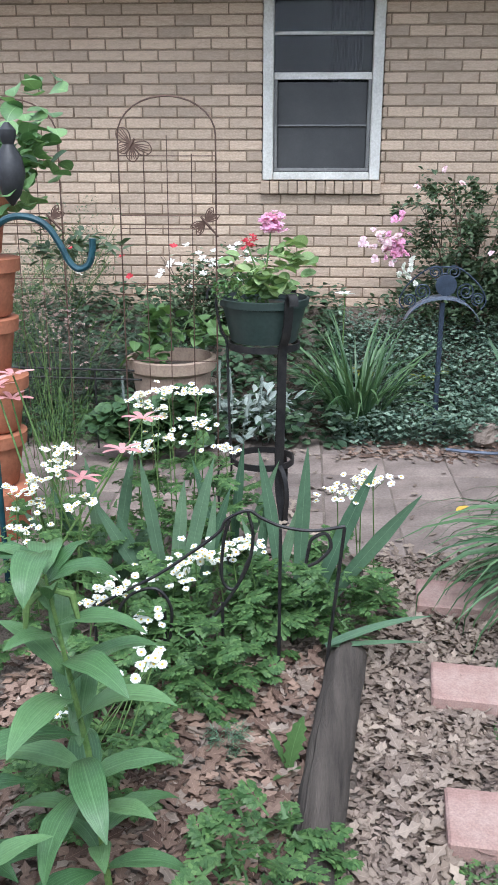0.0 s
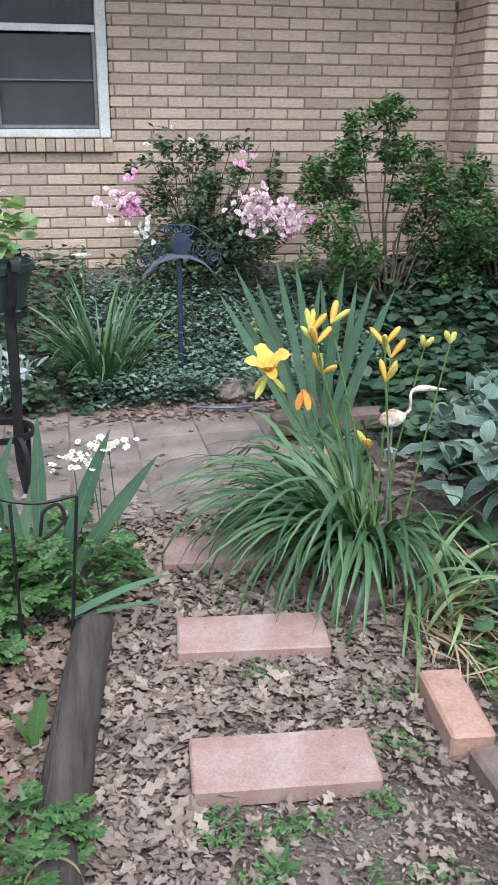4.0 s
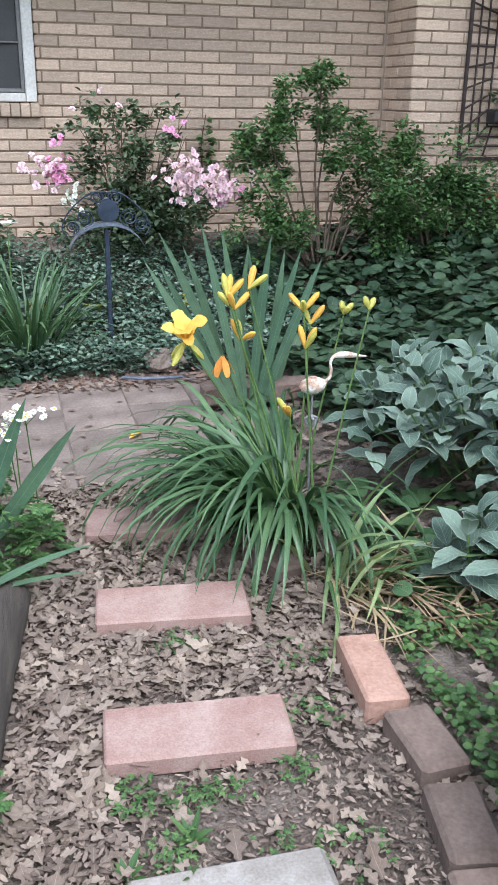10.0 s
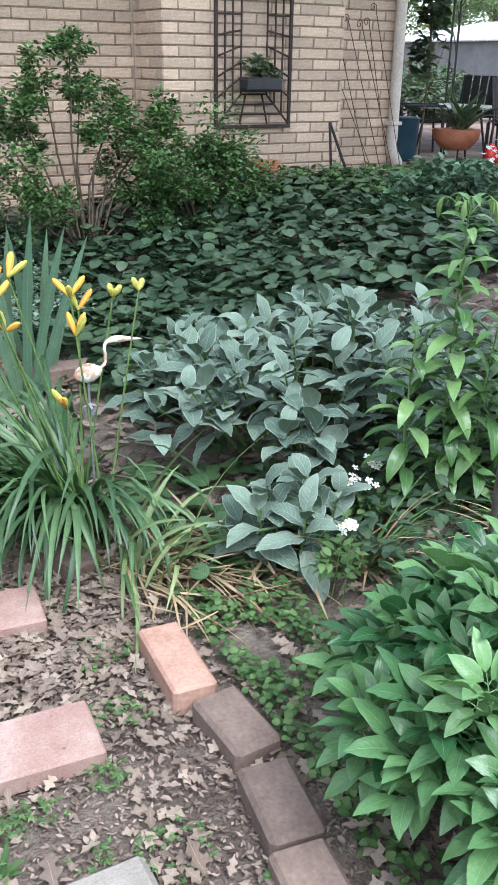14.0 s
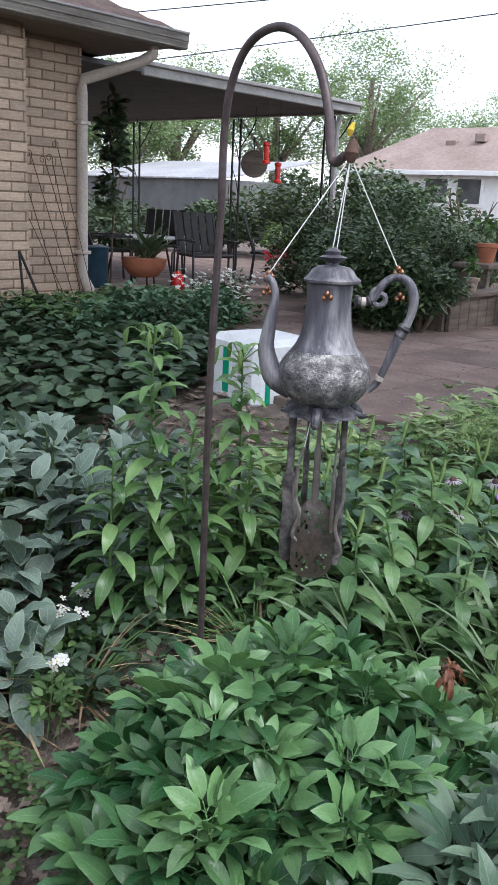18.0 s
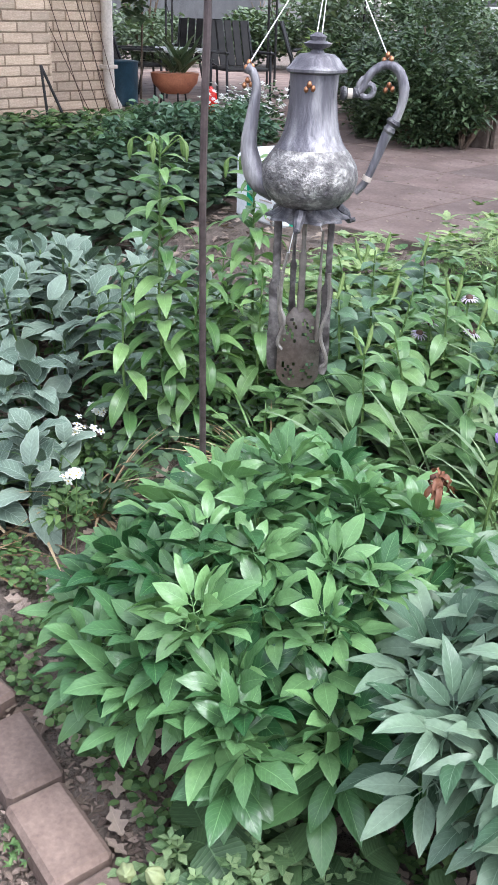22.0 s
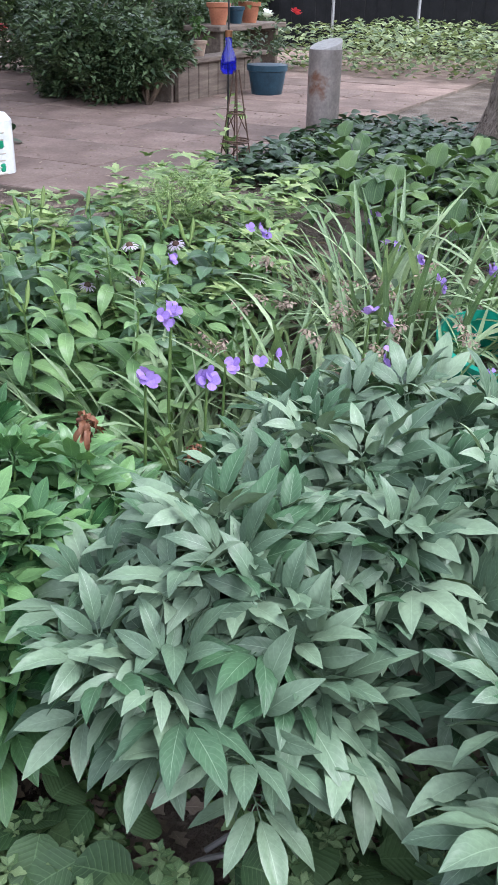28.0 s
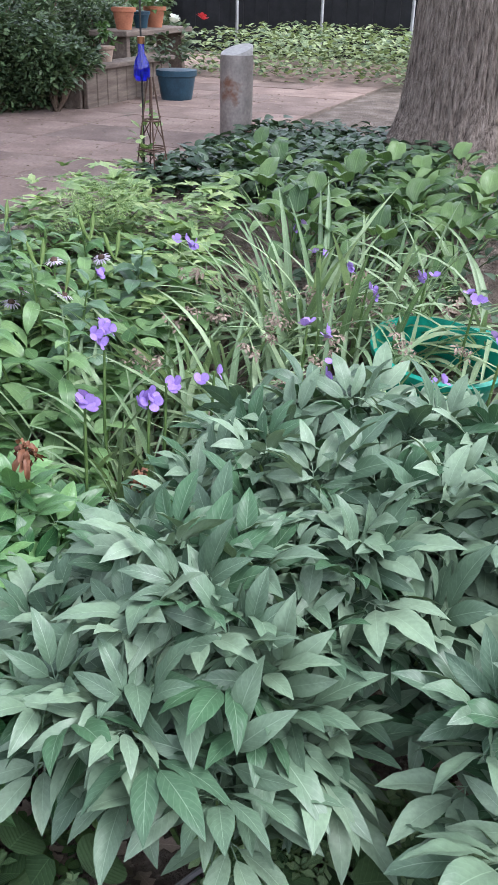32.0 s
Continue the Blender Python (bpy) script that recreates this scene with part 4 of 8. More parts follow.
def branches(root, n, h, spread, r0, mat="twig", lean=(0, 0), z0=0.0):
    for i in range(n):
        g = Geo()
        a = 2 * math.pi * i / n + RNG.uniform(-0.5, 0.5)
        s = spread * RNG.uniform(0.4, 1)
        hh = h * RNG.uniform(0.7, 1)
        pts = [(RNG.uniform(-0.03, 0.03), RNG.uniform(-0.03, 0.03), z0)]
        for q in (0.3, 0.6, 0.85, 1.0):
            pts.append((math.cos(a) * s * q + lean[0] * q + RNG.uniform(-0.03, 0.03), math.sin(a) * s * q + lean[1] * q + RNG.uniform(-0.03, 0.03), z0 + hh * q))
        tube(g, pts, [r0, r0 * 0.8, r0 * 0.6, r0 * 0.4, r0 * 0.2], 6)
        for k in (2, 3):
            p = Vector(pts[k])
            b = a + RNG.uniform(-1.2, 1.2)
            tube(g, [p, p + Vector((math.cos(b) * s * 0.25, math.sin(b) * s * 0.25, hh * 0.15))], [r0 * 0.4, r0 * 0.15], 5)
        part("branch", g, mat, root)


def carpet(name, label, category, pts, size, mat, profile="leaf", aspect=0.8, lift=(0.02, 0.14), segs=3, elev=(-0.2, 0.7), droop=(0.2, 0.9), fold=0.2):
    """Low ground cover: one sheet of many small leaves over the points given."""
    x, y = pts
    n = len(x)
    z = height(x, y) + U(*lift, n)
    data = ribbons(np.stack([x, y, z], 1), U(0, 2 * np.pi, n), U(*elev, n), U(0.7, 1.2, n) * size, U(0.8, 1.2, n) * size * aspect, U(*droop, n), profile, segs, fold, U(-0.4, 0.4, n))
    return tagged(new(name, leaf_mesh(name, data, mat)), label, category, "", "stuff")


def trefoil_carpet(name, label, category, pts, size, mat, lift, aspect=0.75):
    """Ground cover of leaves in threes on fine stalks."""
    x, y = pts
    n = len(x)
    base = np.repeat(np.stack([x, y, height(x, y) + U(*lift, n)], 1), 3, 0)
    az = np.repeat(U(0, 2 * np.pi, n), 3) + np.tile([-1.0, 0.0, 1.0], n) + U(-0.15, 0.15, 3 * n)
    sc = np.repeat(U(0.6, 1.2, n), 3) * size
    data = ribbons(base, az, np.repeat(U(-0.1, 0.6, n), 3), sc, sc * aspect, U(0.2, 0.8, 3 * n), "fern", 5, 0.18, U(-0.25, 0.25, 3 * n))
    return tagged(new(name, leaf_mesh(name, data, mat)), label, category, "", "stuff")


def area(n, x0, x1, y0, y1, keep=None):
    x, y = U(x0, x1, n), U(y0, y1, n)
    if keep is not None:
        k = keep(x, y)
        x, y = x[k], y[k]
    return x, y

# leaf litter
PATH_SHARE = lambda x, y: (x > 0.09 + (y - 2.0) * 0.09) & (U(0, 1, len(x)) < np.where(y > 1.95, 1, np.where(x < 0.32, 0.75, np.where(y > 1.75, 0.45, 0.14))))
carpet("leaf_litter", "broken brown leaf crumbs covering the path", "leaves", area(15000, 0.05, 1.1, 0.6, 3.3, PATH_SHARE), 0.026, "litter_dark", "leaf", 0.5, (0.0, 0.014), 4, (-0.25, 0.4), (-0.8, 0.9), 0.3)
carpet("leaf_litter", "dry brown oak leaves covering the path", "leaves", area(6200, 0.05, 1.08, 0.6, 3.32, PATH_SHARE), 0.05, "litter", "oak", 0.62, (0.004, 0.022), 12, (-0.25, 0.45), (-0.9, 1.2), 0.28)
carpet("leaf_litter", "large curled oak leaves lying on the path", "leaves", area(420, 0.05, 1.08, 0.6, 3.32, PATH_SHARE), 0.072, "litter", "oak", 0.64, (0.01, 0.026), 14, (-0.15, 0.35), (-0.7, 1.0), 0.25)
lx, ly = area(5200, -0.9, 3.65, -0.4, 4.2, lambda x, y: (x < 0.0) | (x > 1.1))
carpet("leaf_litter", "dry brown oak leaves on the bed soil", "leaves", (lx, ly), 0.065, "litter", "oak", 0.6, (0.002, 0.03), 10, (-0.12, 0.3), (-0.6, 0.8), 0.2)

blades_plant("daylily_clump", "large daylily clump with arching green blades and yellow flowers", "daylily", 1.09, 2.84, 262, 0.19, (0.5, 0.92), (0.02, 0.031), "daylily", (1.0, 1.56), (1.8, 3.3), single=True, az=(1.1, 5.2))
blades_plant("daylily_clump", "grassy daylily clump behind the walk", "daylily", 0.26, 5.05, 140, 0.14, (0.55, 0.85), (0.018, 0.028), "daylily", (1.3, 1.57), (0.3, 2.2), single=True)


def iris_fan(label, x, y, blades, turn=0, group="irises of the front bed"):
    """Flat sword blades in one plane: (offset, lean from upright in degrees, length, width)."""
    root = thing("iris_clump", label, "iris", (x, y, ground_z(x, y)), turn, group)
    for i, (off, lean, L, W) in enumerate(blades):
        data = ribbons([(off, 0.012 * (i % 3 - 1), 0)], [0.0 if lean > 0 else math.pi], [math.pi / 2 - radians(abs(lean))], [L], [W], [RNG.uniform(0.02, 0.14)], "sword", 9, 0.1, [(1 if lean > 0 else -1) * math.pi / 2 + RNG.uniform(-0.35, 0.35)])
        part("blade", leaf_mesh("blade", data, "iris"), "iris", root)


iris_fan("fan of broad upright iris blades among the white feverfew", -0.52, 2.8, ((-0.03, -28, 0.5, 0.046), (-0.01, -8, 0.58, 0.05), (0.01, 3, 0.5, 0.048), (0.03, 10, 0.6, 0.05), (0.08, 14, 0.5, 0.04), (-0.06, -18, 0.4, 0.042), (0.12, 4, 0.46, 0.034)))
iris_fan("wide fan of iris blades leaning over the border fence", -0.07, 2.78, ((-0.04, -7, 0.64, 0.044), (0.0, 1, 0.64, 0.052), (0.03, 20, 0.62, 0.054), (0.05, 34, 0.6, 0.054), (-0.1, 12, 0.46, 0.036), (-0.16, 6, 0.5, 0.036), (-0.08, -14, 0.4, 0.036)))
iris_fan("tall stiff iris fan beyond the daylily", 1.26, 3.98, ((-0.04, -20, 1.0, 0.044), (-0.02, -12, 0.98, 0.046), (-0.01, -5, 0.94, 0.044), (0.01, 3, 0.9, 0.046), (0.03, 12, 0.86, 0.044), (0.05, 20, 0.84, 0.044), (-0.05, -29, 0.92, 0.044)), 0, "irises by the walk")
iris_fan("tall stiff iris fan beyond the daylily", 1.38, 4.1, ((-0.03, -16, 0.8, 0.042), (-0.01, -6, 0.84, 0.044), (0.01, 5, 0.8, 0.044), (0.03, 15, 0.7, 0.042)), 15, "irises by the walk")
iris_fan("tall stiff iris fan beyond the daylily", 1.24, 4.2, ((-0.02, -24, 0.8, 0.042), (0.0, -14, 0.85, 0.042), (0.01, 2, 0.8, 0.044)), -12, "irises by the walk")
iris_fan("short iris fan at the back of the feverfew", -0.8, 2.98, ((-0.02, -20, 0.44, 0.046), (0.0, -4, 0.52, 0.046), (0.03, 8, 0.56, 0.044), (0.05, 24, 0.4, 0.042), (-0.05, -38, 0.4, 0.044)))
iris_fan("short iris fan at the back of the feverfew", -0.33, 3.12, ((-0.02, -14, 0.5, 0.04), (0.0, 3, 0.54, 0.04), (0.03, 16, 0.48, 0.04)), 12)
lx, ly = area(1900, -0.95, 0.02, 1.15, 2.5)
carpet("leaf_litter", "brown leaf crumbs on the front bed", "leaves", area(6000, -0.95, 0.02, 1.0, 2.6), 0.026, "litter_dark", "leaf", 0.5, (0.0, 0.014), 4, (-0.25, 0.4), (-0.8, 0.9), 0.3)
carpet("leaf_litter", "reddish brown oak leaves lying in the front bed", "leaves", (lx, ly), 0.062, "red_litter", "oak", 0.58, (0.002, 0.03), 10, (-0.15, 0.35), (-0.6, 0.8), 0.15)

root = thing("holly_shrub", "open evergreen shrub with small glossy leaves and reddish stems", "shrub", (2.35, 5.75, ground_z(2.35, 5.75)))
for x, z, r in ((2.14, 1.6, 0.11), (2.0, 1.43, 0.14), (2.23, 1.35, 0.13), (1.81, 1.29, 0.13), (1.71, 1.14, 0.13), (1.89, 1.08, 0.14), (2.47, 1.25, 0.14), (2.36, 1.1, 0.14), (1.78, 0.92, 0.17), (2.62, 1.05, 0.17), (2.88, 1.19, 0.12), (2.54, 0.82, 0.18), (2.94, 0.82, 0.2), (3.17, 0.87, 0.15), (2.0, 0.7, 0.17), (2.7, 0.62, 0.2), (1.75, 0.66, 0.17)):
    d = RNG.uniform(-0.2, 0.2)
    leaf_cloud(root, 600, (x - 2.35, d, z - root.location.z), (r * 1.6, r * 1.4, r * 1.35), 0.044, "shrub", "leaf_clump", 0.1, lumps=12, clump=(0.2, 0.42))
    g = Geo()
    tube(g, [(-0.1 + (x - 2.35) * 0.12, 0, 0), (-0.1 + (x - 2.35) * 0.5, d * 0.5, (z - root.location.z) * 0.55), (x - 2.35, d, z - root.location.z)], [0.009, 0.007, 0.003], 6)
    part("branch", g, "twig", root)
root = thing("box_shrub", "low spreading green shrub along the brick wall", "shrub", (2.98, 5.62, ground_z(2.98, 5.62)))
branches(root, 7, 0.55, 0.5, 0.012)
leaf_cloud(root, 6200, (0, 0, 0.36), (0.74, 0.55, 0.52), 0.044, "shrub", hollow=0.1, lumps=46, clump=(0.12, 0.3))
root = thing("rose_bush", "leggy rose bush with pink blooms before the brick wall", "shrub", (1.05, 6.3, ground_z(1.05, 6.3)))
branches(root, 11, 1.0, 0.5, 0.009)
leaf_cloud(root, 1500, (-0.08, 0, 0.72), (0.6, 0.42, 0.55), 0.052, "rose_leaf", hollow=0.1, lumps=42, clump=(0.08, 0.2))
leaf_cloud(root, 1100, (-0.05, -0.05, 0.5), (0.42, 0.3, 0.36), 0.055, "rose_leaf", hollow=0.1, lumps=16, clump=(0.15, 0.35))
leaf_cloud(root, 2600, (0.05, -0.1, 0.22), (0.8, 0.4, 0.28), 0.06, "rose_leaf", lumps=12)

carpet("ivy_cover", "dense dark small-leaved vinca covering the bed by the walk", "groundcover", area(15000, 0.1, 1.9, 4.72, 6.2), 0.042, "ivy", "leaf", 0.62, (0.0, 0.19))
carpet("ginger_cover", "dark round-leaved wild ginger covering the bed", "groundcover", area(6600, 1.6, 4.6, 2.9, 6.2, lambda x, y: y > 3.3 + 0.02 * (x - 1.7)), 0.082, "ginger", "round", 1.0, (0.03, 0.19), 6, (-0.55, 0.3), (0.2, 0.8), fold=0.1)


def lambs_ear(label, x, y, n, rx, ry, top):
    root = thing("woolly_plant", label, "plant", (x, y, ground_z(x, y)), 0, "woolly grey plants")
    kinds = [leaf_piece("lamb", L, L * w, "leaf", 8, e, d, f) for L, w, e, d, f in ((0.15, 0.56, 0.5, 0.9, 0.22), (0.18, 0.52, 0.3, 0.6, 0.18), (0.13, 0.6, 0.6, 1.3, 0.25), (0.165, 0.5, 0.2, 1.0, 0.3))]
    for i in range(n):
        edge, turn = math.sqrt((i + 0.5) / n), i * 2.39996 + RNG.uniform(-0.3, 0.3)
        a, b = rx * edge * math.cos(turn), ry * edge * math.sin(turn)
        h = top * (1 - 0.4 * edge * edge) * RNG.uniform(0.7, 1.08)
        g = Geo()
        tube(g, [(a * 0.7, b * 0.7, 0), (a, b, h)], [0.006, 0.004], 5)
        part("stem", g, "stem", root)
        for j in range(7):
            up = j / 6
            part("leaf", kinds[(i + j) % 4], "lamb", root, "", pose(a, b, h - 0.13 * (1 - up), RNG.uniform(-15, 15), 22 - 70 * up ** 1.5 + RNG.uniform(-10, 10), 137.5 * j + i * 40 + RNG.uniform(-20, 20)) @ Matrix.Scale(1.08 - 0.35 * up, 4))


lambs_ear("broad woolly silver-green plant filling the bed", 2.22, 2.85, 96, 0.82, 0.64, 0.44)
lambs_ear("low woolly silver-green rosette at the bed edge", 1.6, 2.15, 10, 0.19, 0.14, 0.31)


def hosta(label, x, y, n, r, L, mat="hosta"):
    root = thing("hosta", label, "hosta", (x, y, ground_z(x, y)), 0, "hostas under the tree")
    kinds = []
    for s, e in ((1.0, 0.75), (0.9, 0.55), (0.8, 0.9), (0.95, 0.35)):
        stalk = ribbons([(0, 0, 0)], [0], [1.15], [0.16], [0.012], [0.3], "blade", 4, 0.6)
        kinds.append(leaf_mesh("leaf", join(stalk, ribbons([stalk[0][-2]], [0], [e], [L * s], [L * s * 0.6], [RNG.uniform(0.9, 1.6)], "heart", 8, 0.3, None, 0.12, 0.08)), mat))
    for i in range(n):
        az = i * 137.5 + RNG.uniform(-15, 15)
        q = (i + 0.5) / n
        part("leaf", kinds[i % 4], mat, root, "", pose(math.cos(radians(az)) * r * q * 0.35, math.sin(radians(az)) * r * q * 0.35, 0.0, RNG.uniform(-14, 14), -22 + 58 * q + RNG.uniform(-8, 8), az))


for x, y, n, r, L in ((3.7, 0.85, 22, 0.3, 0.15), (4.45, 0.85, 22, 0.3, 0.16), (4.15, 1.15, 20, 0.28, 0.15), (4.6, 1.3, 18, 0.28, 0.15), (4.3, 0.25, 20, 0.3, 0.16), (3.75, 0.25, 20, 0.28, 0.15), (4.9, 0.8, 18, 0.3, 0.16), (4.3, 0.55, 20, 0.3, 0.16), (4.0, 0.5, 22, 0.3, 0.16), (4.7, 0.15, 16, 0.3, 0.15), (3.6, 0.5, 18, 0.25, 0.14), (5.0, 1.5, 14, 0.25, 0.15), (5.1, 0.5, 14, 0.3, 0.15), (3.95, 0.9, 20, 0.28, 0.15), (4.6, 0.55, 18, 0.3, 0.16)):
    hosta("mid green hosta with broad ribbed leaves", x, y, n, r, L)

# tree
root = thing("oak_tree", "large oak trunk with furrowed grey bark and flared root", "tree", (6.3, 0.62, 0.55))
g = Geo()
pts, rs = [], []
for q, r in ((0, 0.68), (0.06, 0.6), (0.14, 0.52), (0.3, 0.45), (0.5, 0.425), (0.8, 0.41), (1.6, 0.385), (3.0, 0.36), (5.0, 0.32)):
    pts.append((0.02 * q, -0.02 * q, q - 0.03)), rs.append(r)
fine = [(c, r) for c, r in zip(bend(pts, 8), np.interp(np.linspace(0, 8, 65), range(9), rs))]
tube(g, [c for c, r in fine], [float(r) for c, r in fine], 180)
for i in range(len(g.v)):
    k, c = i % 180, fine[i // 180][0]
    p, z = Vector(g.v[i]), fine[i // 180][0][2]
    a = k * 2 * math.pi / 180
    ridge = abs(math.sin(a * 21 + 1.6 * math.sin(z * 5.3 + a * 3) + 0.9 * math.sin(z * 13 + a * 7)))
    flare = 0.07 * math.sin(a * 5) * max(0.0, 1 - z / 0.35)
    g.v[i] = tuple(c + (p - c) * (0.955 + 0.045 * ridge + flare))
part("trunk", g, "bark", root)
for i in range(9):
    a = i * 2.4
    g = Geo()
    tube(g, [(0.1, -0.1, 4.7), (math.cos(a) * 1.2, math.sin(a) * 1.2, 5.8), (math.cos(a) * 3, math.sin(a) * 3, 7.2)], [0.2, 0.12, 0.04], 8)
    part("limb", g, "bark", root)
# Crown stays out of view; made dense and low to shade the right-hand walls.
leaf_cloud(root, 17000, (0.3, 0.4, 7.3), (4.7, 4.9, 2.7), 0.2, "shrub", "crown", 0.2, lumps=44)

# a leafy twig hanging down into the garden from a limb of the oak
g = Geo()
tube(g, [(-2.4, 1.6, 5.6), (-3.9, 2.4, 3.6), (-5.15, 3.15, 2.2), (-5.3, 3.2, 1.62)], [0.04, 0.02, 0.008, 0.003], 6)
part("hanging_twig", g, "twig", root)
leaf_cloud(root, 150, (-5.3, 3.2, 1.66), (0.13, 0.13, 0.2), 0.075, "weed", "twig_leaves", 0.1, "oak", 0.6, 7, segs=8)

# ---- built things in the beds ----
def wire_trellis(label, x, y, turn=0):
    """Arched wire garden trellis, 0.46 m wide, with a butterfly and a dragonfly cut from sheet."""
    root = thing("wire_trellis", label, "trellis", (x, y, ground_z(x, y)), turn, "arched wire trellises")
    w, spring = 0.228, 1.66
    g = Geo()
    tube(g, [(-w, 0, 0), (-w, 0, spring)] + [(w * math.cos(a), 0, spring + 0.17 * math.sin(a)) for a in np.linspace(math.pi, 0, 16)][1:-1] + [(w, 0, spring), (w, 0, 0)], 0.004, 6)
    part("frame", g, "rust", root)
    for px, top in ((-0.11, 1.59), (0.0, 1.66), (0.115, 1.58)):
        g = Geo()
        tube(g, [(px, 0, 0), (px, 0, top)], 0.0025, 5)
        part("upright", g, "rust", root)
    for z in (1.57, 1.3, 1.24, 0.98, 0.6):
        g = Geo()
        tube(g, [(-w, 0.003, z), (w, 0.003, z)], 0.0025, 5)
        part("crossbar", g, "rust", root)
    for name, cx, cz, turn2 in (("butterfly", -0.164, 1.62, 58), ("dragonfly", 0.175, 1.275, 132)):
        b = radians(turn2)
        g = Geo()
        tail = 0.05 if name == "butterfly" else 0.095
        tube(g, [(cx - math.cos(b) * tail, -0.008, cz - math.sin(b) * tail), (cx, -0.009, cz), (cx + math.cos(b) * 0.03, -0.008, cz + math.sin(b) * 0.03)], [0.004, 0.008, 0.005], 6)
        bug = part(name, g, "rust", root, f"cut metal {name}")
        for a, L, wd in (((74, 0.095, 0.03), (-74, 0.1, 0.032), (142, 0.07, 0.026), (-142, 0.078, 0.028)) if name == "butterfly" else ((108, 0.075, 0.015), (72, 0.075, 0.015), (-108, 0.075, 0.015), (-72, 0.075, 0.015))):
            g = Geo()
            rim = [(L * q, 0, sgn * wd * math.sin(math.pi * q ** 1.4) ** 0.7) for sgn, qs in ((1, np.linspace(0.03, 0.97, 10)), (-1, np.linspace(0.97, 0.03, 10))) for q in qs]
            tube(g, rim + rim[:1], 0.0028, 5)
            for v in (-0.55, -0.2, 0.2, 0.55):
                tube(g, [(L * 0.05, 0, 0), (L * 0.5, 0, v * wd * 0.8), (L * 0.85, 0, v * wd)], [0.004, 0.0036, 0.0024], 4)
            part("wing", g, "rust", bug, "", Matrix.Translation((cx, -0.006, cz)) @ pose(0, 0, 0, 0, -(a + turn2), 0))
    return root


wire_trellis("arched rusty wire trellis with butterfly and dragonfly", -0.72, 4.25)
wire_trellis("arched rusty wire trellis behind the stacked pots", -1.5, 4.4)


def pot(root, prof, mat, name="pot", c=(0, 0, 0), seg=28, label=""):
    g = Geo()
    lathe(g, prof, seg, c)
    return part(name, g, mat, root, label)


def soil(root, r, z, c=(0, 0)):
    g = Geo()
    lathe(g, [(r, z - 0.01), (r * 0.6, z + 0.008), (0.01, z + 0.012)], 16, (c[0], c[1], 0))
    part("soil", g, "soil", root)


root = thing("plant_stand", "black iron plant stand with rings and scrolled legs", "stand", (-0.24, 3.75, 0.0))


def strap(g, a, line, width, thick):
    """A flat iron bar bent along (radius, height) points, its broad face outwards at the angle a."""
    c, d = math.cos(radians(a)), math.sin(radians(a))
    pts = bend([(r, 0, z) for r, z in line], 4)
    vs, fs = [], []
    for i, p in enumerate(pts):
        t = (Vector(pts[min(i + 1, len(pts) - 1)]) - Vector(pts[max(i - 1, 0)])).normalized()
        for u, v in ((-1, -1), (1, -1), (1, 1), (-1, 1)):
            r, z, w = p[0] + t.z * v * thick / 2, p[2] - t.x * v * thick / 2, u * width / 2
            vs.append((c * r - d * w, d * r + c * w, z))
    for i in range(len(pts) - 1):
        k = 4 * i
        fs += [(k + j, k + (j + 1) % 4, k + 4 + (j + 1) % 4, k + 4 + j) for j in range(4)]
    k = 4 * (len(pts) - 1)
    g.add(vs, fs + [(3, 2, 1, 0), (k, k + 1, k + 2, k + 3)])


for z, r in ((0.79, 0.152), (0.265, 0.136)):
    g = Geo()
    turns = [2 * math.pi * i / 40 for i in range(40)]
    g.add([(q * math.cos(u), q * math.sin(u), h) for u in turns for q, h in ((r - 0.004, z - 0.014), (r + 0.004, z - 0.014), (r + 0.004, z + 0.014), (r - 0.004, z + 0.014))],
          [(4 * i + j, (4 * i + 4 + j) % 160, (4 * i + 4) % 160 + (j + 1) % 4, 4 * i + (j + 1) % 4) for i in range(40) for j in range(4)])
    part("ring", g, "iron", root)
for a in (-58, 62, 180):
    g = Geo()
    strap(g, a, ((0.245, 0.985), (0.24, 1.02), (0.22, 1.03), (0.208, 1.0), (0.203, 0.94), (0.185, 0.85), (0.16, 0.79), (0.156, 0.6), (0.15, 0.4), (0.142, 0.26), (0.15, 0.16), (0.18, 0.06), (0.2, 0.006)), 0.04, 0.008)
    leg = part("leg", g, "iron", root)
    g = Geo()
    strap(g, a, ((0.141, 0.275), (0.165, 0.262), (0.196, 0.22), (0.21, 0.14), (0.2, 0.05), (0.205, 0.0)), 0.022, 0.008)
    part("brace", g, "iron", leg)
root = thing("geranium_pot", "dark green plastic pot with pink geranium on the iron stand", "flower pot", (-0.24, 3.75, 0.803))
pot(root, [(0.12, 0.0), (0.142, 0.008), (0.18, 0.158), (0.19, 0.16), (0.194, 0.19), (0.184, 0.193), (0.176, 0.158)], "green_pot")
soil(root, 0.17, 0.155)
GERANIUM = root
root = thing("clay_pot", "wide tan clay pot with leafy seedlings", "flower pot", (-0.8, 4.78, ground_z(-0.8, 4.78) - 0.01))
pot(root, [(0.15, 0.0), (0.17, 0.02), (0.22, 0.44), (0.245, 0.46), (0.25, 0.52), (0.225, 0.525), (0.215, 0.45)], "tan_pot")
soil(root, 0.21, 0.46)
TANPOT = root

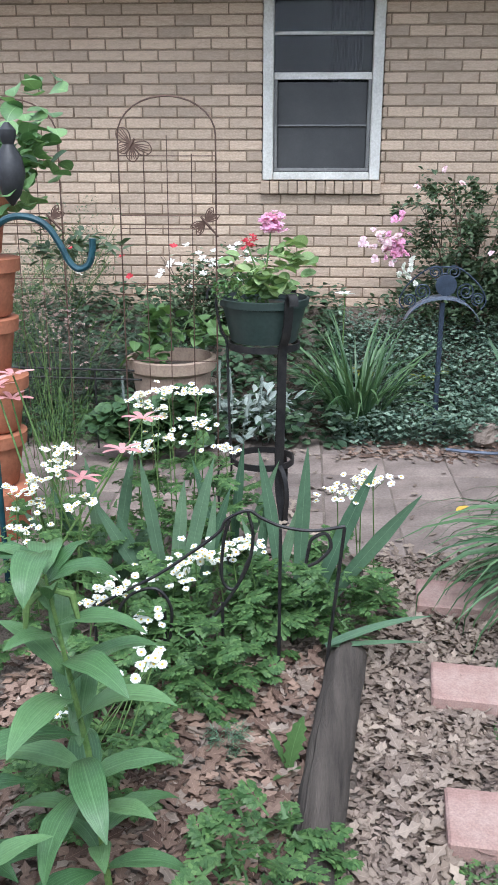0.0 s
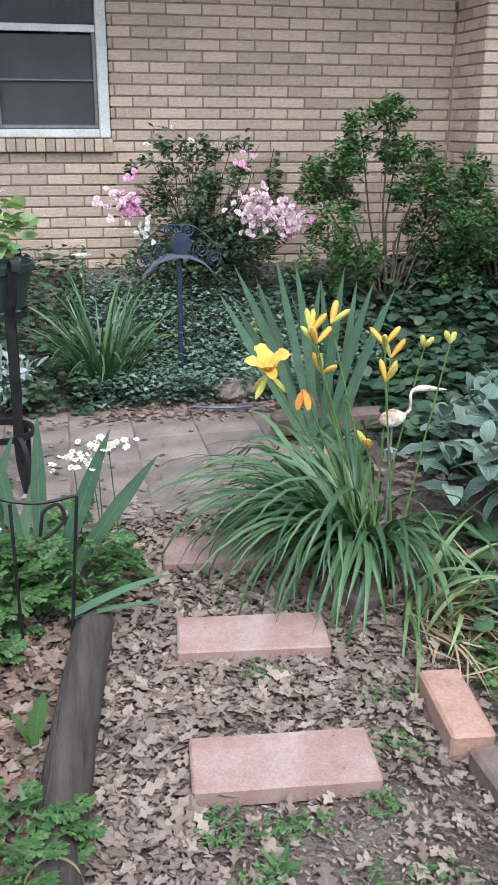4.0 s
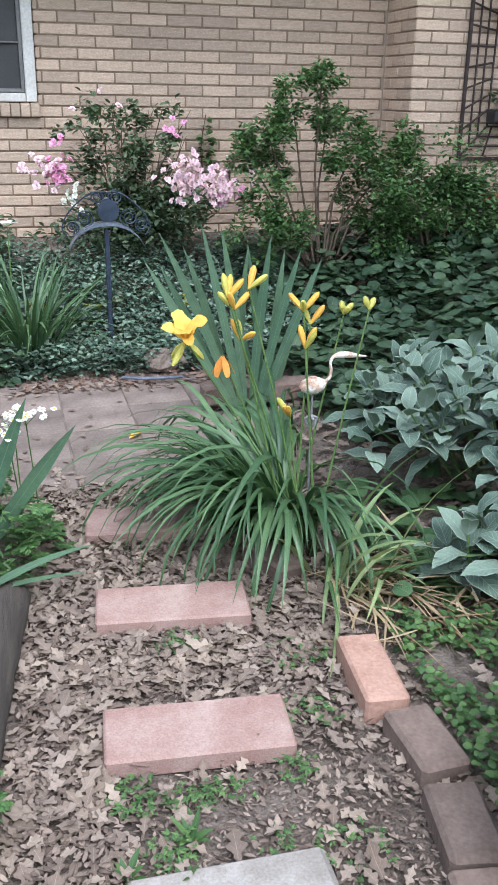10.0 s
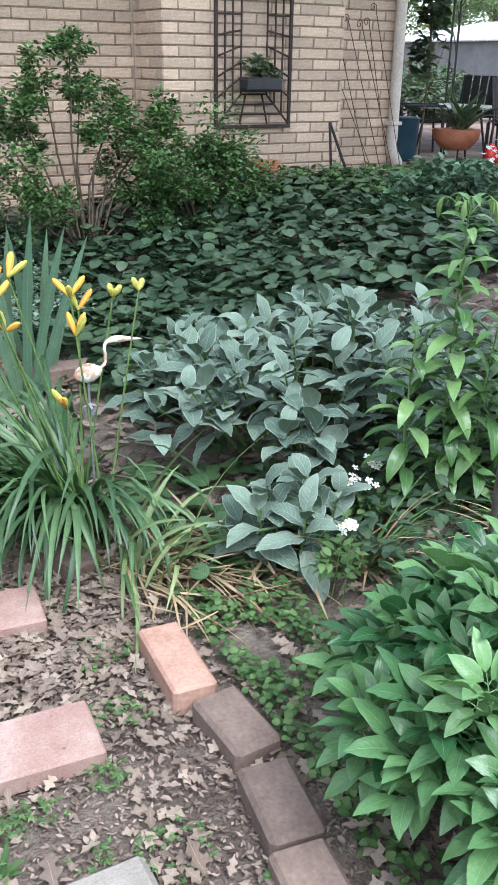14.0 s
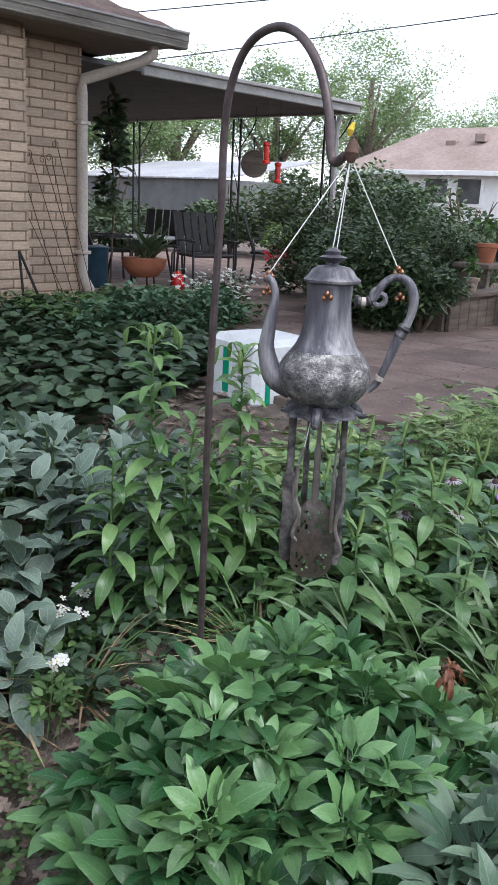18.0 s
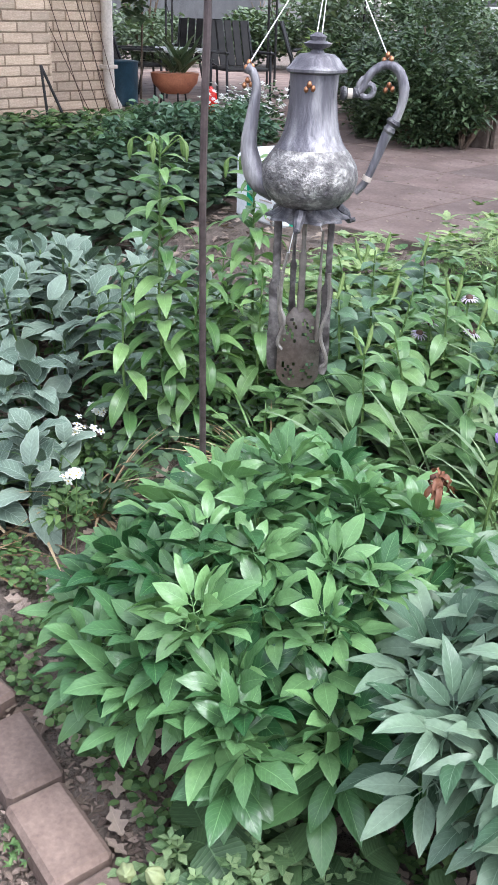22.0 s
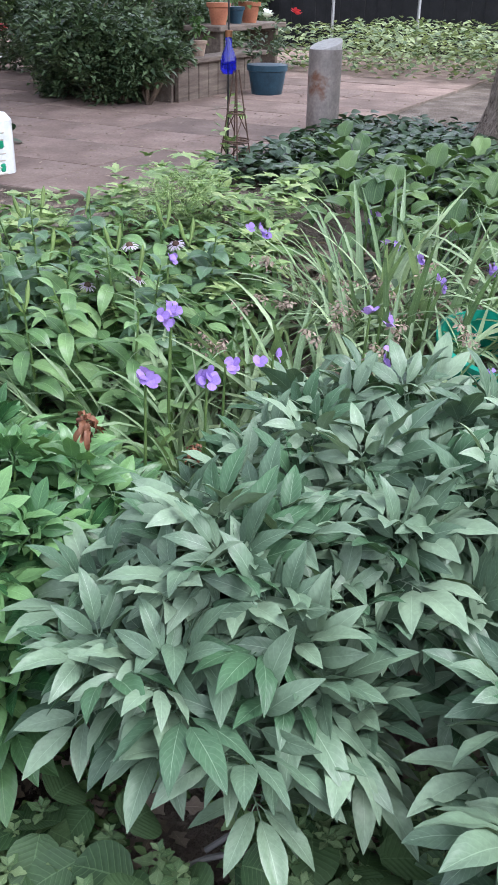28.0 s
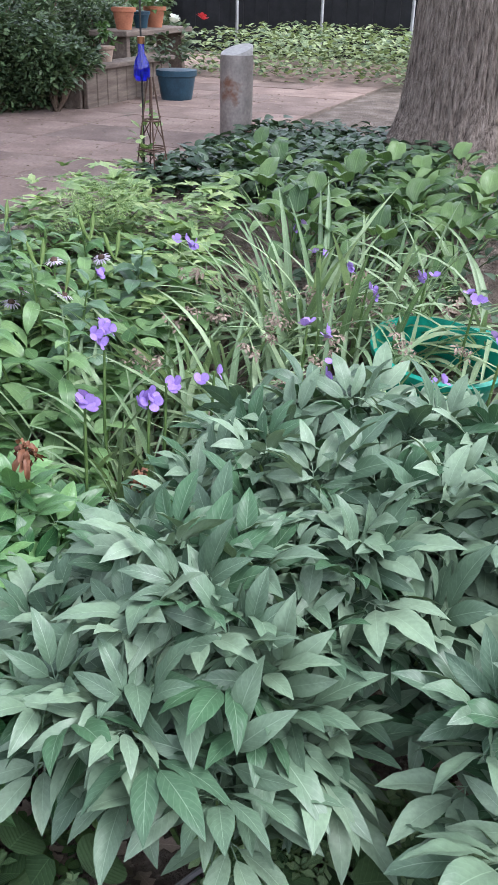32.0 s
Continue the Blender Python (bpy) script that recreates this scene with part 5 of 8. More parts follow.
root = thing("iron_feeder", "blue iron garden stake with curved plate and scrolls", "garden stake", (0.72, 5.1, 0.05))
g = Geo()
box(g, (0.0, 0, 0.36), (0.028, 0.028, 0.74), 0.003)
part("post", g, "blue_iron", root)
g = Geo()
vs, fs = [], []
n = 14
for i in range(n + 1):
    a = radians(160 - 140 * i / n)
    w0 = 0.004 + 0.006 * math.sin(math.pi * i / n)
    for dy in (-0.045, 0.045):
        for dr in (-w0, w0):
            vs.append((0.225 * math.cos(a), dy, 0.56 + (0.2 + dr) * math.sin(a)))
for i in range(n):
    k = 4 * i
    fs += [(k, k + 1, k + 5, k + 4), (k + 2, k + 6, k + 7, k + 3), (k + 1, k + 3, k + 7, k + 5), (k, k + 4, k + 6, k + 2)]
fs += [(0, 2, 3, 1), (4 * n, 4 * n + 1, 4 * n + 3, 4 * n + 2)]
g.add(vs, fs)
part("roof_plate", g, "blue_plate", root, "curved blue sheet metal plate")
g = Geo()
lathe(g, [(0.01, -0.01), (0.06, -0.008), (0.06, 0.008), (0.01, 0.01)], 20)
part("disc", g, "blue_iron", root, "", pose(0.01, -0.03, 0.83, 90, 0, 0))
for cx, cz, r, f in ((-0.12, 0.79, 0.05, 1), (0.13, 0.79, 0.055, -1), (-0.05, 0.9, 0.042, 1), (0.055, 0.9, 0.045, -1), (0.2, 0.75, 0.04, -1), (-0.19, 0.74, 0.04, 1), (0.0, 0.87, 0.03, 1)):
    g = Geo()
    tube(g, spiral((cx, 0, cz), r, 2.1, -90, 28, 0.2, f), 0.0045, 5)
    part("scroll", g, "blue_iron", root)
for s1 in (-1, 1):
    g = Geo()
    tube(g, bend([(0, 0, 0.93), (s1 * 0.09, 0, 0.92), (s1 * 0.2, 0, 0.83), (s1 * 0.245, 0, 0.74), (s1 * 0.22, 0, 0.69)]), 0.0045, 5)
    part("scroll", g, "blue_iron", root)

# the stacked planter and hook at the bed's far end
root = thing("stacked_planter", "tower of stacked terracotta pots on a rod", "flower pot", (-1.34, 3.4, 0.0))
for i in range(6):
    pot(root, [(0.09, 0.0), (0.1, 0.01), (0.125, 0.17), (0.142, 0.175), (0.147, 0.225), (0.13, 0.228)], "terracotta", "pot", (0.012 * (-1) ** i, 0, 0.02 + i * 0.235), 24)
leaf_cloud(root, 150, (0.18, -0.02, 1.6), (0.26, 0.2, 0.26), 0.075, "bed_leaf", "foliage", 0.2, "round", 1.0, 8, segs=6)
leaf_cloud(root, 160, (0.34, 0.1, 1.25), (0.2, 0.15, 0.12), 0.05, "rose_leaf", "trailing_foliage", 0.3, "leaf", 0.5, 6, segs=3)
root = thing("shepherd_hook", "teal painted iron plant hook standing in the bed", "hook", (-1.16, 2.92, 0.0))
g = Geo()
tube(g, [(0, 0, -0.02), (0, 0, 0.7), (0.005, 0, 1.3)], 0.011, 8)
part("pole", g, "teal_iron", root)
g = Geo()
tube(g, bend([(0.0, -0.01, 1.2), (0.03, 0, 1.29), (0.09, 0, 1.355), (0.16, 0, 1.37), (0.23, 0, 1.345), (0.275, 0, 1.285), (0.305, 0, 1.225), (0.335, 0, 1.2), (0.37, 0, 1.215), (0.385, 0, 1.26), (0.387, 0, 1.3)]), 0.0115, 8)
part("hook_arm", g, "teal_iron", root)
g = Geo()
lathe(g, [(0.005, -0.11), (0.035, -0.07), (0.055, 0.0), (0.045, 0.06), (0.02, 0.1), (0.03, 0.13), (0.03, 0.15), (0.008, 0.175)], 14)
solid("bird_ornament", g, "black_plastic", "dark plain bird-shaped ornament on the pot tower", "ornament", (-1.13, 3.22, 1.5))

root = thing("border_fence", "black wire border fence panel with looping scrolls", "fence", (0, 2.4, 0.0))
for x, z0, z in ((-0.7, 0.0, 0.23), (-0.48, 0.0, 0.23), (-0.3, 0.0, 0.25), (-0.125, 0.0, 0.5), (0.02, 0.0, 0.12)):
    g = Geo()
    tube(g, [(x, 0, z0), (x + (0.045 if x > 0 else 0), 0, 0.51 if x > 0 else z)], 0.0055, 6)
    part("stake", g, "iron", root)
for pts in ([(0.066, 0, 0.513), (-0.03, 0, 0.497), (-0.118, 0, 0.507), (-0.181, 0, 0.533), (-0.223, 0, 0.556), (-0.285, 0, 0.526), (-0.31, 0, 0.483), (-0.4, 0, 0.41), (-0.503, 0, 0.335), (-0.656, 0, 0.247), (-0.761, 0, 0.165)], [(-0.223, 0, 0.556), (-0.207, 0, 0.473), (-0.226, 0, 0.368), (-0.295, 0, 0.243), (-0.36, 0, 0.17), (-0.433, 0, 0.12)], [(-0.277, 0, 0.526), (-0.295, 0, 0.457), (-0.301, 0, 0.33), (-0.261, 0, 0.3), (-0.217, 0, 0.403)], [(-0.466, 0, 0.115), (-0.46, 0, 0.226), (-0.506, 0, 0.29), (-0.589, 0, 0.264), (-0.627, 0, 0.191), (-0.598, 0, 0.135)], [(-0.047, 0, 0.392), (-0.04, 0, 0.44), (-0.03, 0, 0.471), (0.01, 0, 0.488), (0.026, 0, 0.444), (-0.007, 0, 0.401), (-0.04, 0, 0.38)]):
    g = Geo()
    tube(g, bend(pts), 0.0055, 6)
    part("wire_loop", g, "iron", root)
root = thing("border_fence", "low black two-rail iron bed fence", "fence", (-1.1, 4.62, 0.0))
for z in (0.42, 0.47):
    g = Geo()
    tube(g, [(-0.6, 0, z), (0.28, 0, z - 0.01)], 0.006, 6)
    part("rail", g, "iron", root)
for x in (-0.5, -0.1, 0.26):
    g = Geo()
    tube(g, [(x, 0, 0), (x, 0, 0.47)], 0.006, 6)
    part("stake", g, "iron", root)

# heron on a stake
root = thing("heron_stake", "white and rust painted metal heron on a thin stake", "ornament", (1.1, 2.6, 0.075))
g = Geo()
tube(g, [(0.0, 0, -0.09), (0.0, 0, 0.53)], 0.004, 6)
part("stake", g, "steel", root)
g = Geo()
tube(g, [(-0.045, 0, 0.535), (-0.03, 0, 0.54), (-0.01, 0, 0.543), (0.012, 0, 0.545), (0.032, 0, 0.548), (0.045, 0, 0.555)], [0.008, 0.022, 0.03, 0.03, 0.02, 0.007], 14)
part("body", g, "bird", root)
g = Geo()
tube(g, bend([(0.035, 0, 0.55), (0.056, 0, 0.565), (0.062, 0, 0.59), (0.058, 0, 0.615), (0.066, 0, 0.635), (0.09, 0, 0.642), (0.12, 0, 0.64), (0.15, 0, 0.636), (0.185, 0, 0.632)], 3), list(np.interp(np.linspace(0, 8, 25), range(9), [0.006, 0.0055, 0.005, 0.005, 0.006, 0.011, 0.011, 0.006, 0.0015])), 8)
part("neck", g, "bird", root)
g = Geo()
tube(g, [(-0.04, 0, 0.535), (-0.062, 0, 0.53), (-0.078, 0, 0.525)], [0.01, 0.007, 0.003], 6)
part("tail", g, "rust", root)
g = Geo()
for a in (0, 1.57, 3.1, 4.7):
    tube(g, [(0, 0, 0.44), (0.02 * math.cos(a), 0.02 * math.sin(a), 0.43), (0.012 * math.cos(a), 0.012 * math.sin(a), 0.4)], 0.005, 5)
part("spring", g, "steel", root)

# iron trellis on the wall
root = thing("iron_trellis", "dark iron lattice trellis hung on the brick wall", "trellis", (3.458, W2 - 0.03, 1.06))
tw, th2 = 0.66, 1.55
for c, s in (((tw / 2, 0, 0.012), (tw, 0.02, 0.026)), ((tw / 2, 0, th2), (tw, 0.02, 0.026)), ((0.013, 0, th2 / 2), (0.026, 0.02, th2 - 0.03)), ((tw - 0.013, 0, th2 / 2), (0.026, 0.02, th2 - 0.03))):
    g = Geo()
    box(g, c, s, 0.003)
    part("frame_bar", g, "trellis_iron", root)
inner = (0.22, 0.44, 0.24, 1.31)
for a, b in (((0.02, 0.03), (0.22, 0.24)), ((0.64, 0.03), (0.44, 0.24)), ((0.02, 1.53), (0.22, 1.31)), ((0.64, 1.53), (0.44, 1.31)), ((0.22, 0.24), (0.44, 0.24)), ((0.22, 1.31), (0.44, 1.31)), ((0.22, 0.24), (0.22, 1.31)), ((0.44, 0.24), (0.44, 1.31)), ((0.15, 0.17), (0.15, 1.38)), ((0.51, 0.17), (0.51, 1.38)), ((0.085, 0.1), (0.085, 1.45)), ((0.575, 0.1), (0.575, 1.45)), ((0.085, 0.1), (0.575, 0.1)), ((0.15, 0.17), (0.51, 0.17)), ((0.26, 0.24), (0.21, 0.03)), ((0.4, 0.24), (0.45, 0.03))):
    g = Geo()
    tube(g, [(a[0], -0.004, a[1]), (b[0], -0.004, b[1])], 0.0075, 6)
    part("bar", g, "trellis_iron", root)
for i in range(9):
    q = i / 8
    for x0, x1 in ((0.02, 0.22), (0.64, 0.44)):
        g = Geo()
        tube(g, [(x0, -0.006, 0.22 + 1.12 * q), (x1, -0.006, 0.36 + 0.84 * q)], 0.0075, 6)
        part("bar", g, "trellis_iron", root)
for dz, label in ((0.26, "dark hanging basket with trailing leaves on the trellis"), (0.98, "brown wicker wall basket on the trellis")):
    root = thing("wall_basket", label, "flower pot", (3.79, W2 - 0.14, 1.06 + dz))
    g = Geo()
    box(g, (0, 0, 0.05), (0.3, 0.16, 0.1), 0.02)
    part("basket", g, "rust" if dz > 0.5 else "black_plastic", root)
    if dz < 0.5:
        leaf_cloud(root, 220, (0, -0.02, 0.15), (0.2, 0.12, 0.14), 0.06, "rose_leaf", "foliage", 0.2, "leaf", 0.6, 6)
g = Geo()
tube(g, [(1.84, 0, 0.75), (1.84, 0, 1.03), (1.86, 0, 1.052), (2.03, 0, 1.06)], 0.011, 8)
solid("wall_pipe", g, "rust", "brown gas pipe bent along the brick wall", "pipe", (0, W1 - 0.03, 0))
root = thing("iron_stake", "black iron fence stake leaning at the wall corner", "stake", (4.42, 6.1, 0.5))
for pts in ([(0.02, 0, 0), (0.0, 0.05, 0.6)], [(0.14, -0.1, 0.0), (0.13, -0.05, 0.2), (0.06, 0.03, 0.45), (0.0, 0.05, 0.6)]):
    g = Geo()
    tube(g, pts, 0.011, 7)
    part("rod", g, "iron", root)
root = thing("tall_clay_pot", "tall salmon clay pot with dark rim at the wall", "flower pot", (3.74, 6.02, ground_z(3.74, 6.02)))
pot(root, [(0.08, 0), (0.095, 0.02), (0.12, 0.2), (0.125, 0.205)], "buff", "pot")
pot(root, [(0.128, 0.205), (0.135, 0.21), (0.135, 0.27), (0.12, 0.272)], "terracotta", "rim")
root = thing("wire_trellis", "thin rusty wire fan trellis leaning on the wall", "trellis", (0, 0, 0))
for (x0, z0), (x1, z1) in (((5.05, 0.58), (4.74, 1.8)), ((5.27, 0.56), (5.07, 1.82)), ((5.2, 0.56), (4.86, 1.84)), ((5.4, 0.6), (5.13, 1.93)), ((5.12, 0.58), (4.6, 1.75)), ((5.33, 0.56), (5.0, 1.8))):
    g = Geo()
    tube(g, [(x0, 6.42, z0), (x1, W3 - 0.03, z1)] + [(p[0] - 0.03, W3 - 0.03, p[2] + 0.02) for p in spiral((x1, 0, z1), 0.035, 1.2, 0, 12, 0.3)], 0.0035, 5)
    part("wire", g, "rust", root)
g = Geo()
lathe(g, [(0.09, 0.0), (0.13, 0.03), (0.12, 0.07), (0.08, 0.1), (0.03, 0.115)], 14, (0, 0, 0), 3, 0.14)
for i in range(len(g.v)):
    p = g.v[i]
    g.v[i] = (p[0] + RNG.uniform(-0.014, 0.014), p[1] * 0.7 + RNG.uniform(-0.01, 0.01), p[2] + RNG.uniform(-0.01, 0.01))
solid("edging_rock", g, "rock", "rough brown rock at the edge of the walk", "rock", (0.98, 4.8, 0.03), smooth=False)
g = Geo()
tube(g, bend([(0.72, 4.62, 0.05), (0.82, 4.57, 0.055), (0.95, 4.55, 0.055), (1.04, 4.56, 0.055)]), 0.009, 8)
solid("garden_hose", g, "blue_plate", "pale blue garden hose end lying by the walk", "hose")
g = Geo()
box(g, (1.35, 4.1, 0.1), (0.6, 0.12, 0.1), 0.012)
solid("edging_block", g, "edge", "flat stone edging behind the daylily", "stone", smooth=False)

# ---- teapot wind chime on its hook ----
root = thing("chime_hook", "tall bronze shepherd hook carrying the wind chime", "hook", (1.66, 1.37, ground_z(1.66, 1.37)))
hz = root.location.z
g = Geo()
pole_pts = [(0.03, 0.05, -0.02), (0.02, 0.03, 0.45), (-0.02, -0.01, 1.1), (-0.035, -0.04, 1.5 - hz + 0.05)]
tube(g, bend(pole_pts), 0.008, 8)
part("pole", g, "pole", root, "thin straight pole")
g = Geo()
hook = [(1.625, 1.33, 1.55), (1.615, 1.32, 1.68), (1.605, 1.295, 1.775), (1.6, 1.25, 1.84), (1.59, 1.18, 1.862), (1.575, 1.11, 1.842), (1.56, 1.05, 1.785), (1.55, 1.015, 1.71), (1.545, 1.0, 1.64), (1.54, 0.985, 1.625), (1.535, 0.965, 1.635)]
tube(g, bend([(a - 1.66, b - 1.37, c - hz) for a, b, c in hook]), 0.0083, 10)
part("hook_arm", g, "pole", root, "curved hook arm")

T0, TT = (1.523, 0.967), -51
root = thing("teapot_chime", "tarnished silver teapot wind chime with hanging cutlery", "wind chime", (T0[0], T0[1], 1.204), TT)
g = Geo()
lathe(g, [(0.03, 0.004), (0.054, 0.009), (0.07, 0.022), (0.08, 0.039), (0.083, 0.057), (0.079, 0.076), (0.069, 0.092), (0.06, 0.103)], 48, lobes=12, amp=0.012)
part("body", g, "engraved", root, "bulbous body covered in worn engraving")
g = Geo()
lathe(g, [(0.0605, 0.1025), (0.054, 0.112), (0.047, 0.128), (0.042, 0.155), (0.039, 0.19), (0.041, 0.222)], 36)
part("neck", g, "pewter", root, "tall dull grey neck")
g = Geo()
lathe(g, [(0.043, 0.219), (0.0495, 0.222), (0.05, 0.226), (0.043, 0.232), (0.036, 0.242), (0.028, 0.248), (0.012, 0.25), (0.009, 0.255), (0.019, 0.259), (0.024, 0.264), (0.012, 0.268), (0.014, 0.274), (0.004, 0.28)], 32, (0.002, 0, 0), 5, 0.03)
part("lid", g, "pewter", root)
g = Geo()
tube(g, bend([(-0.055, 0, 0.034), (-0.09, 0, 0.052), (-0.105, 0, 0.1), (-0.1, 0, 0.15), (-0.095, 0, 0.19), (-0.1, 0, 0.215), (-0.112, 0, 0.225)], 4), list(np.interp(np.linspace(0, 6, 25), range(7), [0.025, 0.021, 0.0145, 0.011, 0.008, 0.007, 0.0095])), 12)
part("spout", g, "pewter", root)
g = Geo()
tube(g, bend([(0.048, 0, 0.19), (0.07, 0, 0.19), (0.08, 0, 0.2), (0.09, 0, 0.22), (0.112, 0, 0.235), (0.135, 0, 0.228), (0.147, 0, 0.2), (0.143, 0, 0.165), (0.126, 0, 0.13), (0.112, 0, 0.09), (0.096, 0, 0.05), (0.08, 0, 0.032)], 4), list(np.interp(np.linspace(0, 11, 45), range(12), [0.006, 0.0055, 0.006, 0.007, 0.007, 0.008, 0.009, 0.007, 0.009, 0.007, 0.0065, 0.0055])), 10)
tube(g, spiral((0.088, 0, 0.198), 0.018, 1.2, 90, 14, 0.3), 0.005, 8)
handle = part("handle", g, "pewter", root, "scrolled handle")
for a, b, r in (((0.056, 0, 0.19), (0.064, 0, 0.19), 0.0085), ((0.1, 0, 0.06), (0.097, 0, 0.052), 0.0085)):
    g = Geo()
    tube(g, [a, b], r, 12)
    part("joint_ring", g, "cream", handle, "pale insulating ring")
for a, b, r in (((0.131, 0, 0.14), (0.126, 0, 0.129), 0.011), ((0.137, 0, 0.152), (0.132, 0, 0.142), 0.0125), ((0.066, 0, 0.19), (0.074, 0, 0.194), 0.0095), ((0.044, 0, 0.19), (0.055, 0, 0.19), 0.012)):
    g = Geo()
    tube(g, [a, tuple((p + q) / 2 for p, q in zip(a, b)), b], [r * 0.8, r, r * 0.75], 12)
    part("collar", g, "dark_pewter", handle)
g = Geo()
lathe(g, [(0.045, 0.01), (0.046, 0.003), (0.054, -0.004), (0.066, -0.009), (0.068, -0.013), (0.053, -0.01), (0.04, -0.002)], 80, (0, 0, 0), 10, 0.1)
part("skirt", g, "dark_pewter", root, "scalloped leafy foot ring")
for a in (20, 140, 260):
    g = Geo()
    c, s = math.cos(radians(a)), math.sin(radians(a))
    tube(g, [(c * 0.055, s * 0.055, 0.002), (c * 0.072, s * 0.072, -0.01), (c * 0.08, s * 0.08, -0.022), (c * 0.09, s * 0.09, -0.02)], [0.01, 0.009, 0.006, 0.004], 8)
    part("foot", g, "dark_pewter", root, "leaf-shaped foot")
hub = (0.02, 0.0, 0.43)
for e in ((-0.108, 0, 0.23), (0.0, 0.0, 0.276), (0.008, 0.01, 0.274), (0.118, 0, 0.245)):
    g = Geo()
    tube(g, [e, hub], 0.0013, 4)
    part("string", g, "string", root)
for c in ((-0.108, 0, 0.232), (-0.11, 0, 0.205), (0.116, 0, 0.25), (0.122, 0, 0.205), (-0.006, -0.048, 0.205)):
    g = Geo()
    for d in ((0, 0, 0), (0.006, 0, -0.006), (-0.005, 0.002, -0.008)):
        lathe(g, [(0.001, -0.005), (0.0035, -0.003), (0.0042, 0.0), (0.003, 0.0035), (0.001, 0.005)], 10, (c[0] + d[0], c[1] + d[1], c[2] + d[2]))
    part("bell", g, "copper", root, "small copper bell")
g = Geo()
tube(g, [(0.02, 0.0, 0.42), (0.021, 0, 0.437), (0.022, 0, 0.458)], [0.006, 0.013, 0.006], 12)
part("float", g, "rust", root, "dark wooden oval float")
g = Geo()
tube(g, [(0.014, -0.012, 0.462), (0.016, -0.014, 0.472), (0.02, -0.012, 0.484)], [0.003, 0.006, 0.002], 8)
part("charm", g, "center", root, "yellow butterfly charm")


def cutlery(name, x, y, top, L, w, spoon=0.0, th=0.003, tilt=0.0, mat="cutlery", at=0.42, thin=0.55):
    """A hanging piece: a shank above, then a wider handle or a rounded dished bowl."""
    g = Geo()
    vs, fs = [], []
    rows = 26
    for i in range(rows + 1):
        q = i / rows
        u = max(0.0, (q - at) / (1 - at))
        if spoon:
            ww = max(w * 0.45 * (1 - u), spoon * math.sqrt(max(0.0, 1 - (2 * min(1, u * 0.98 + 0.005) - 1) ** 2)) if u > 0 else 0)
            dish = -0.012 * math.sin(math.pi * u)
        else:
            ww, dish = (w * thin if q < at else w * (0.92 + 0.08 * math.cos(u * 9)) * (0.7 if i == rows else 1)), 0
        for sx, d in ((-1, 0), (-0.7, -1), (0, -1.3), (0.7, -1), (1, 0), (0.7, 1), (0, 1.3), (-0.7, 1)):
            vs.append((x + sx * ww / 2 + tilt * math.sin(q * 3.0), y + d * th + dish * (1 - sx * sx), top - L * q))
    for i in range(rows):
        for k in range(8):
            fs.append((8 * i + k, 8 * i + (k + 1) % 8, 8 * i + 8 + (k + 1) % 8, 8 * i + 8 + k))
    fs += [tuple(range(8))[::-1], tuple(8 * rows + k for k in range(8))]
    g.add(vs, fs)
    part(name, g, mat, root, "flat hanging cutlery piece")
    g = Geo()
    tube(g, [(x, y, top - 0.004), (x * 0.5, y * 0.5, 0.004)], 0.001, 4)
    part("string", g, "string", root)


cutlery("knife_handle", -0.05, 0.01, -0.02, 0.285, 0.026, mat="old_handle")
cutlery("knife_handle", 0.044, 0.0, -0.02, 0.285, 0.021, mat="old_handle")
cutlery("knife_handle", -0.02, 0.03, -0.02, 0.2, 0.012, mat="old_handle")
cutlery("fork_handle", 0.03, -0.03, -0.03, 0.2, 0.008)
cutlery("fork_handle", -0.028, -0.03, -0.07, 0.15, 0.011, tilt=-0.012)
cutlery("server_handle", -0.002, -0.02, 0.0, 0.18, 0.014)
g = Geo()
cols, rows = 16, 24
for side in (0, 1):
    k0 = len(g.v)
    vs, fs = [], []
    for j in range(rows + 1):
        v = j / rows
        w = 0.039 * min(1.0, math.sin(math.pi * min(0.5, 0.1 + v * 1.1)), math.sqrt(max(0.0, 1 - (max(0, v - 0.68) / 0.33) ** 2)) + 0.12)
        for i in range(cols + 1):
            u = 2 * i / cols - 1
            vs.append((-0.002 + u * w, -0.02 - 0.009 * (1 - u * u) * math.sin(math.pi * v) + 0.0018 * side, -0.172 - 0.155 * v))
    for j in range(rows):
        for i in range(cols):
            u, v = abs(2 * (i + 0.5) / cols - 1), (j + 0.5) / rows
            slot = (0.12 < u < 0.8) and (0.12 < v < 0.42 or 0.66 < v < 0.9) and math.sin(i * 2.1 + 0.4) * math.sin(j * 1.7 + i * 0.9) > 0.28
            if not slot:
                q = (j * (cols + 1) + i, j * (cols + 1) + i + 1, (j + 1) * (cols + 1) + i + 1, (j + 1) * (cols + 1) + i)
                fs.append(q if side else q[::-1])
    g.add(vs, fs)
part("server_blade", g, "pierced", root, "pierced silver server blade")
for sx, L in ((0.046, 0.16), (-0.036, 0.13)):
    g = Geo()
    tube(g, bend([(sx, -0.045, -0.1), (sx * 1.05, -0.045, -0.16), (sx * 0.8, -0.045, -0.1 - L * 0.7), (sx * 1.1, -0.045, -0.1 - L), (sx * 0.9, -0.045, -0.115 - L)]), 0.0035, 7)
    part("curled_handle", g, "cutlery", root, "curled silver handle")

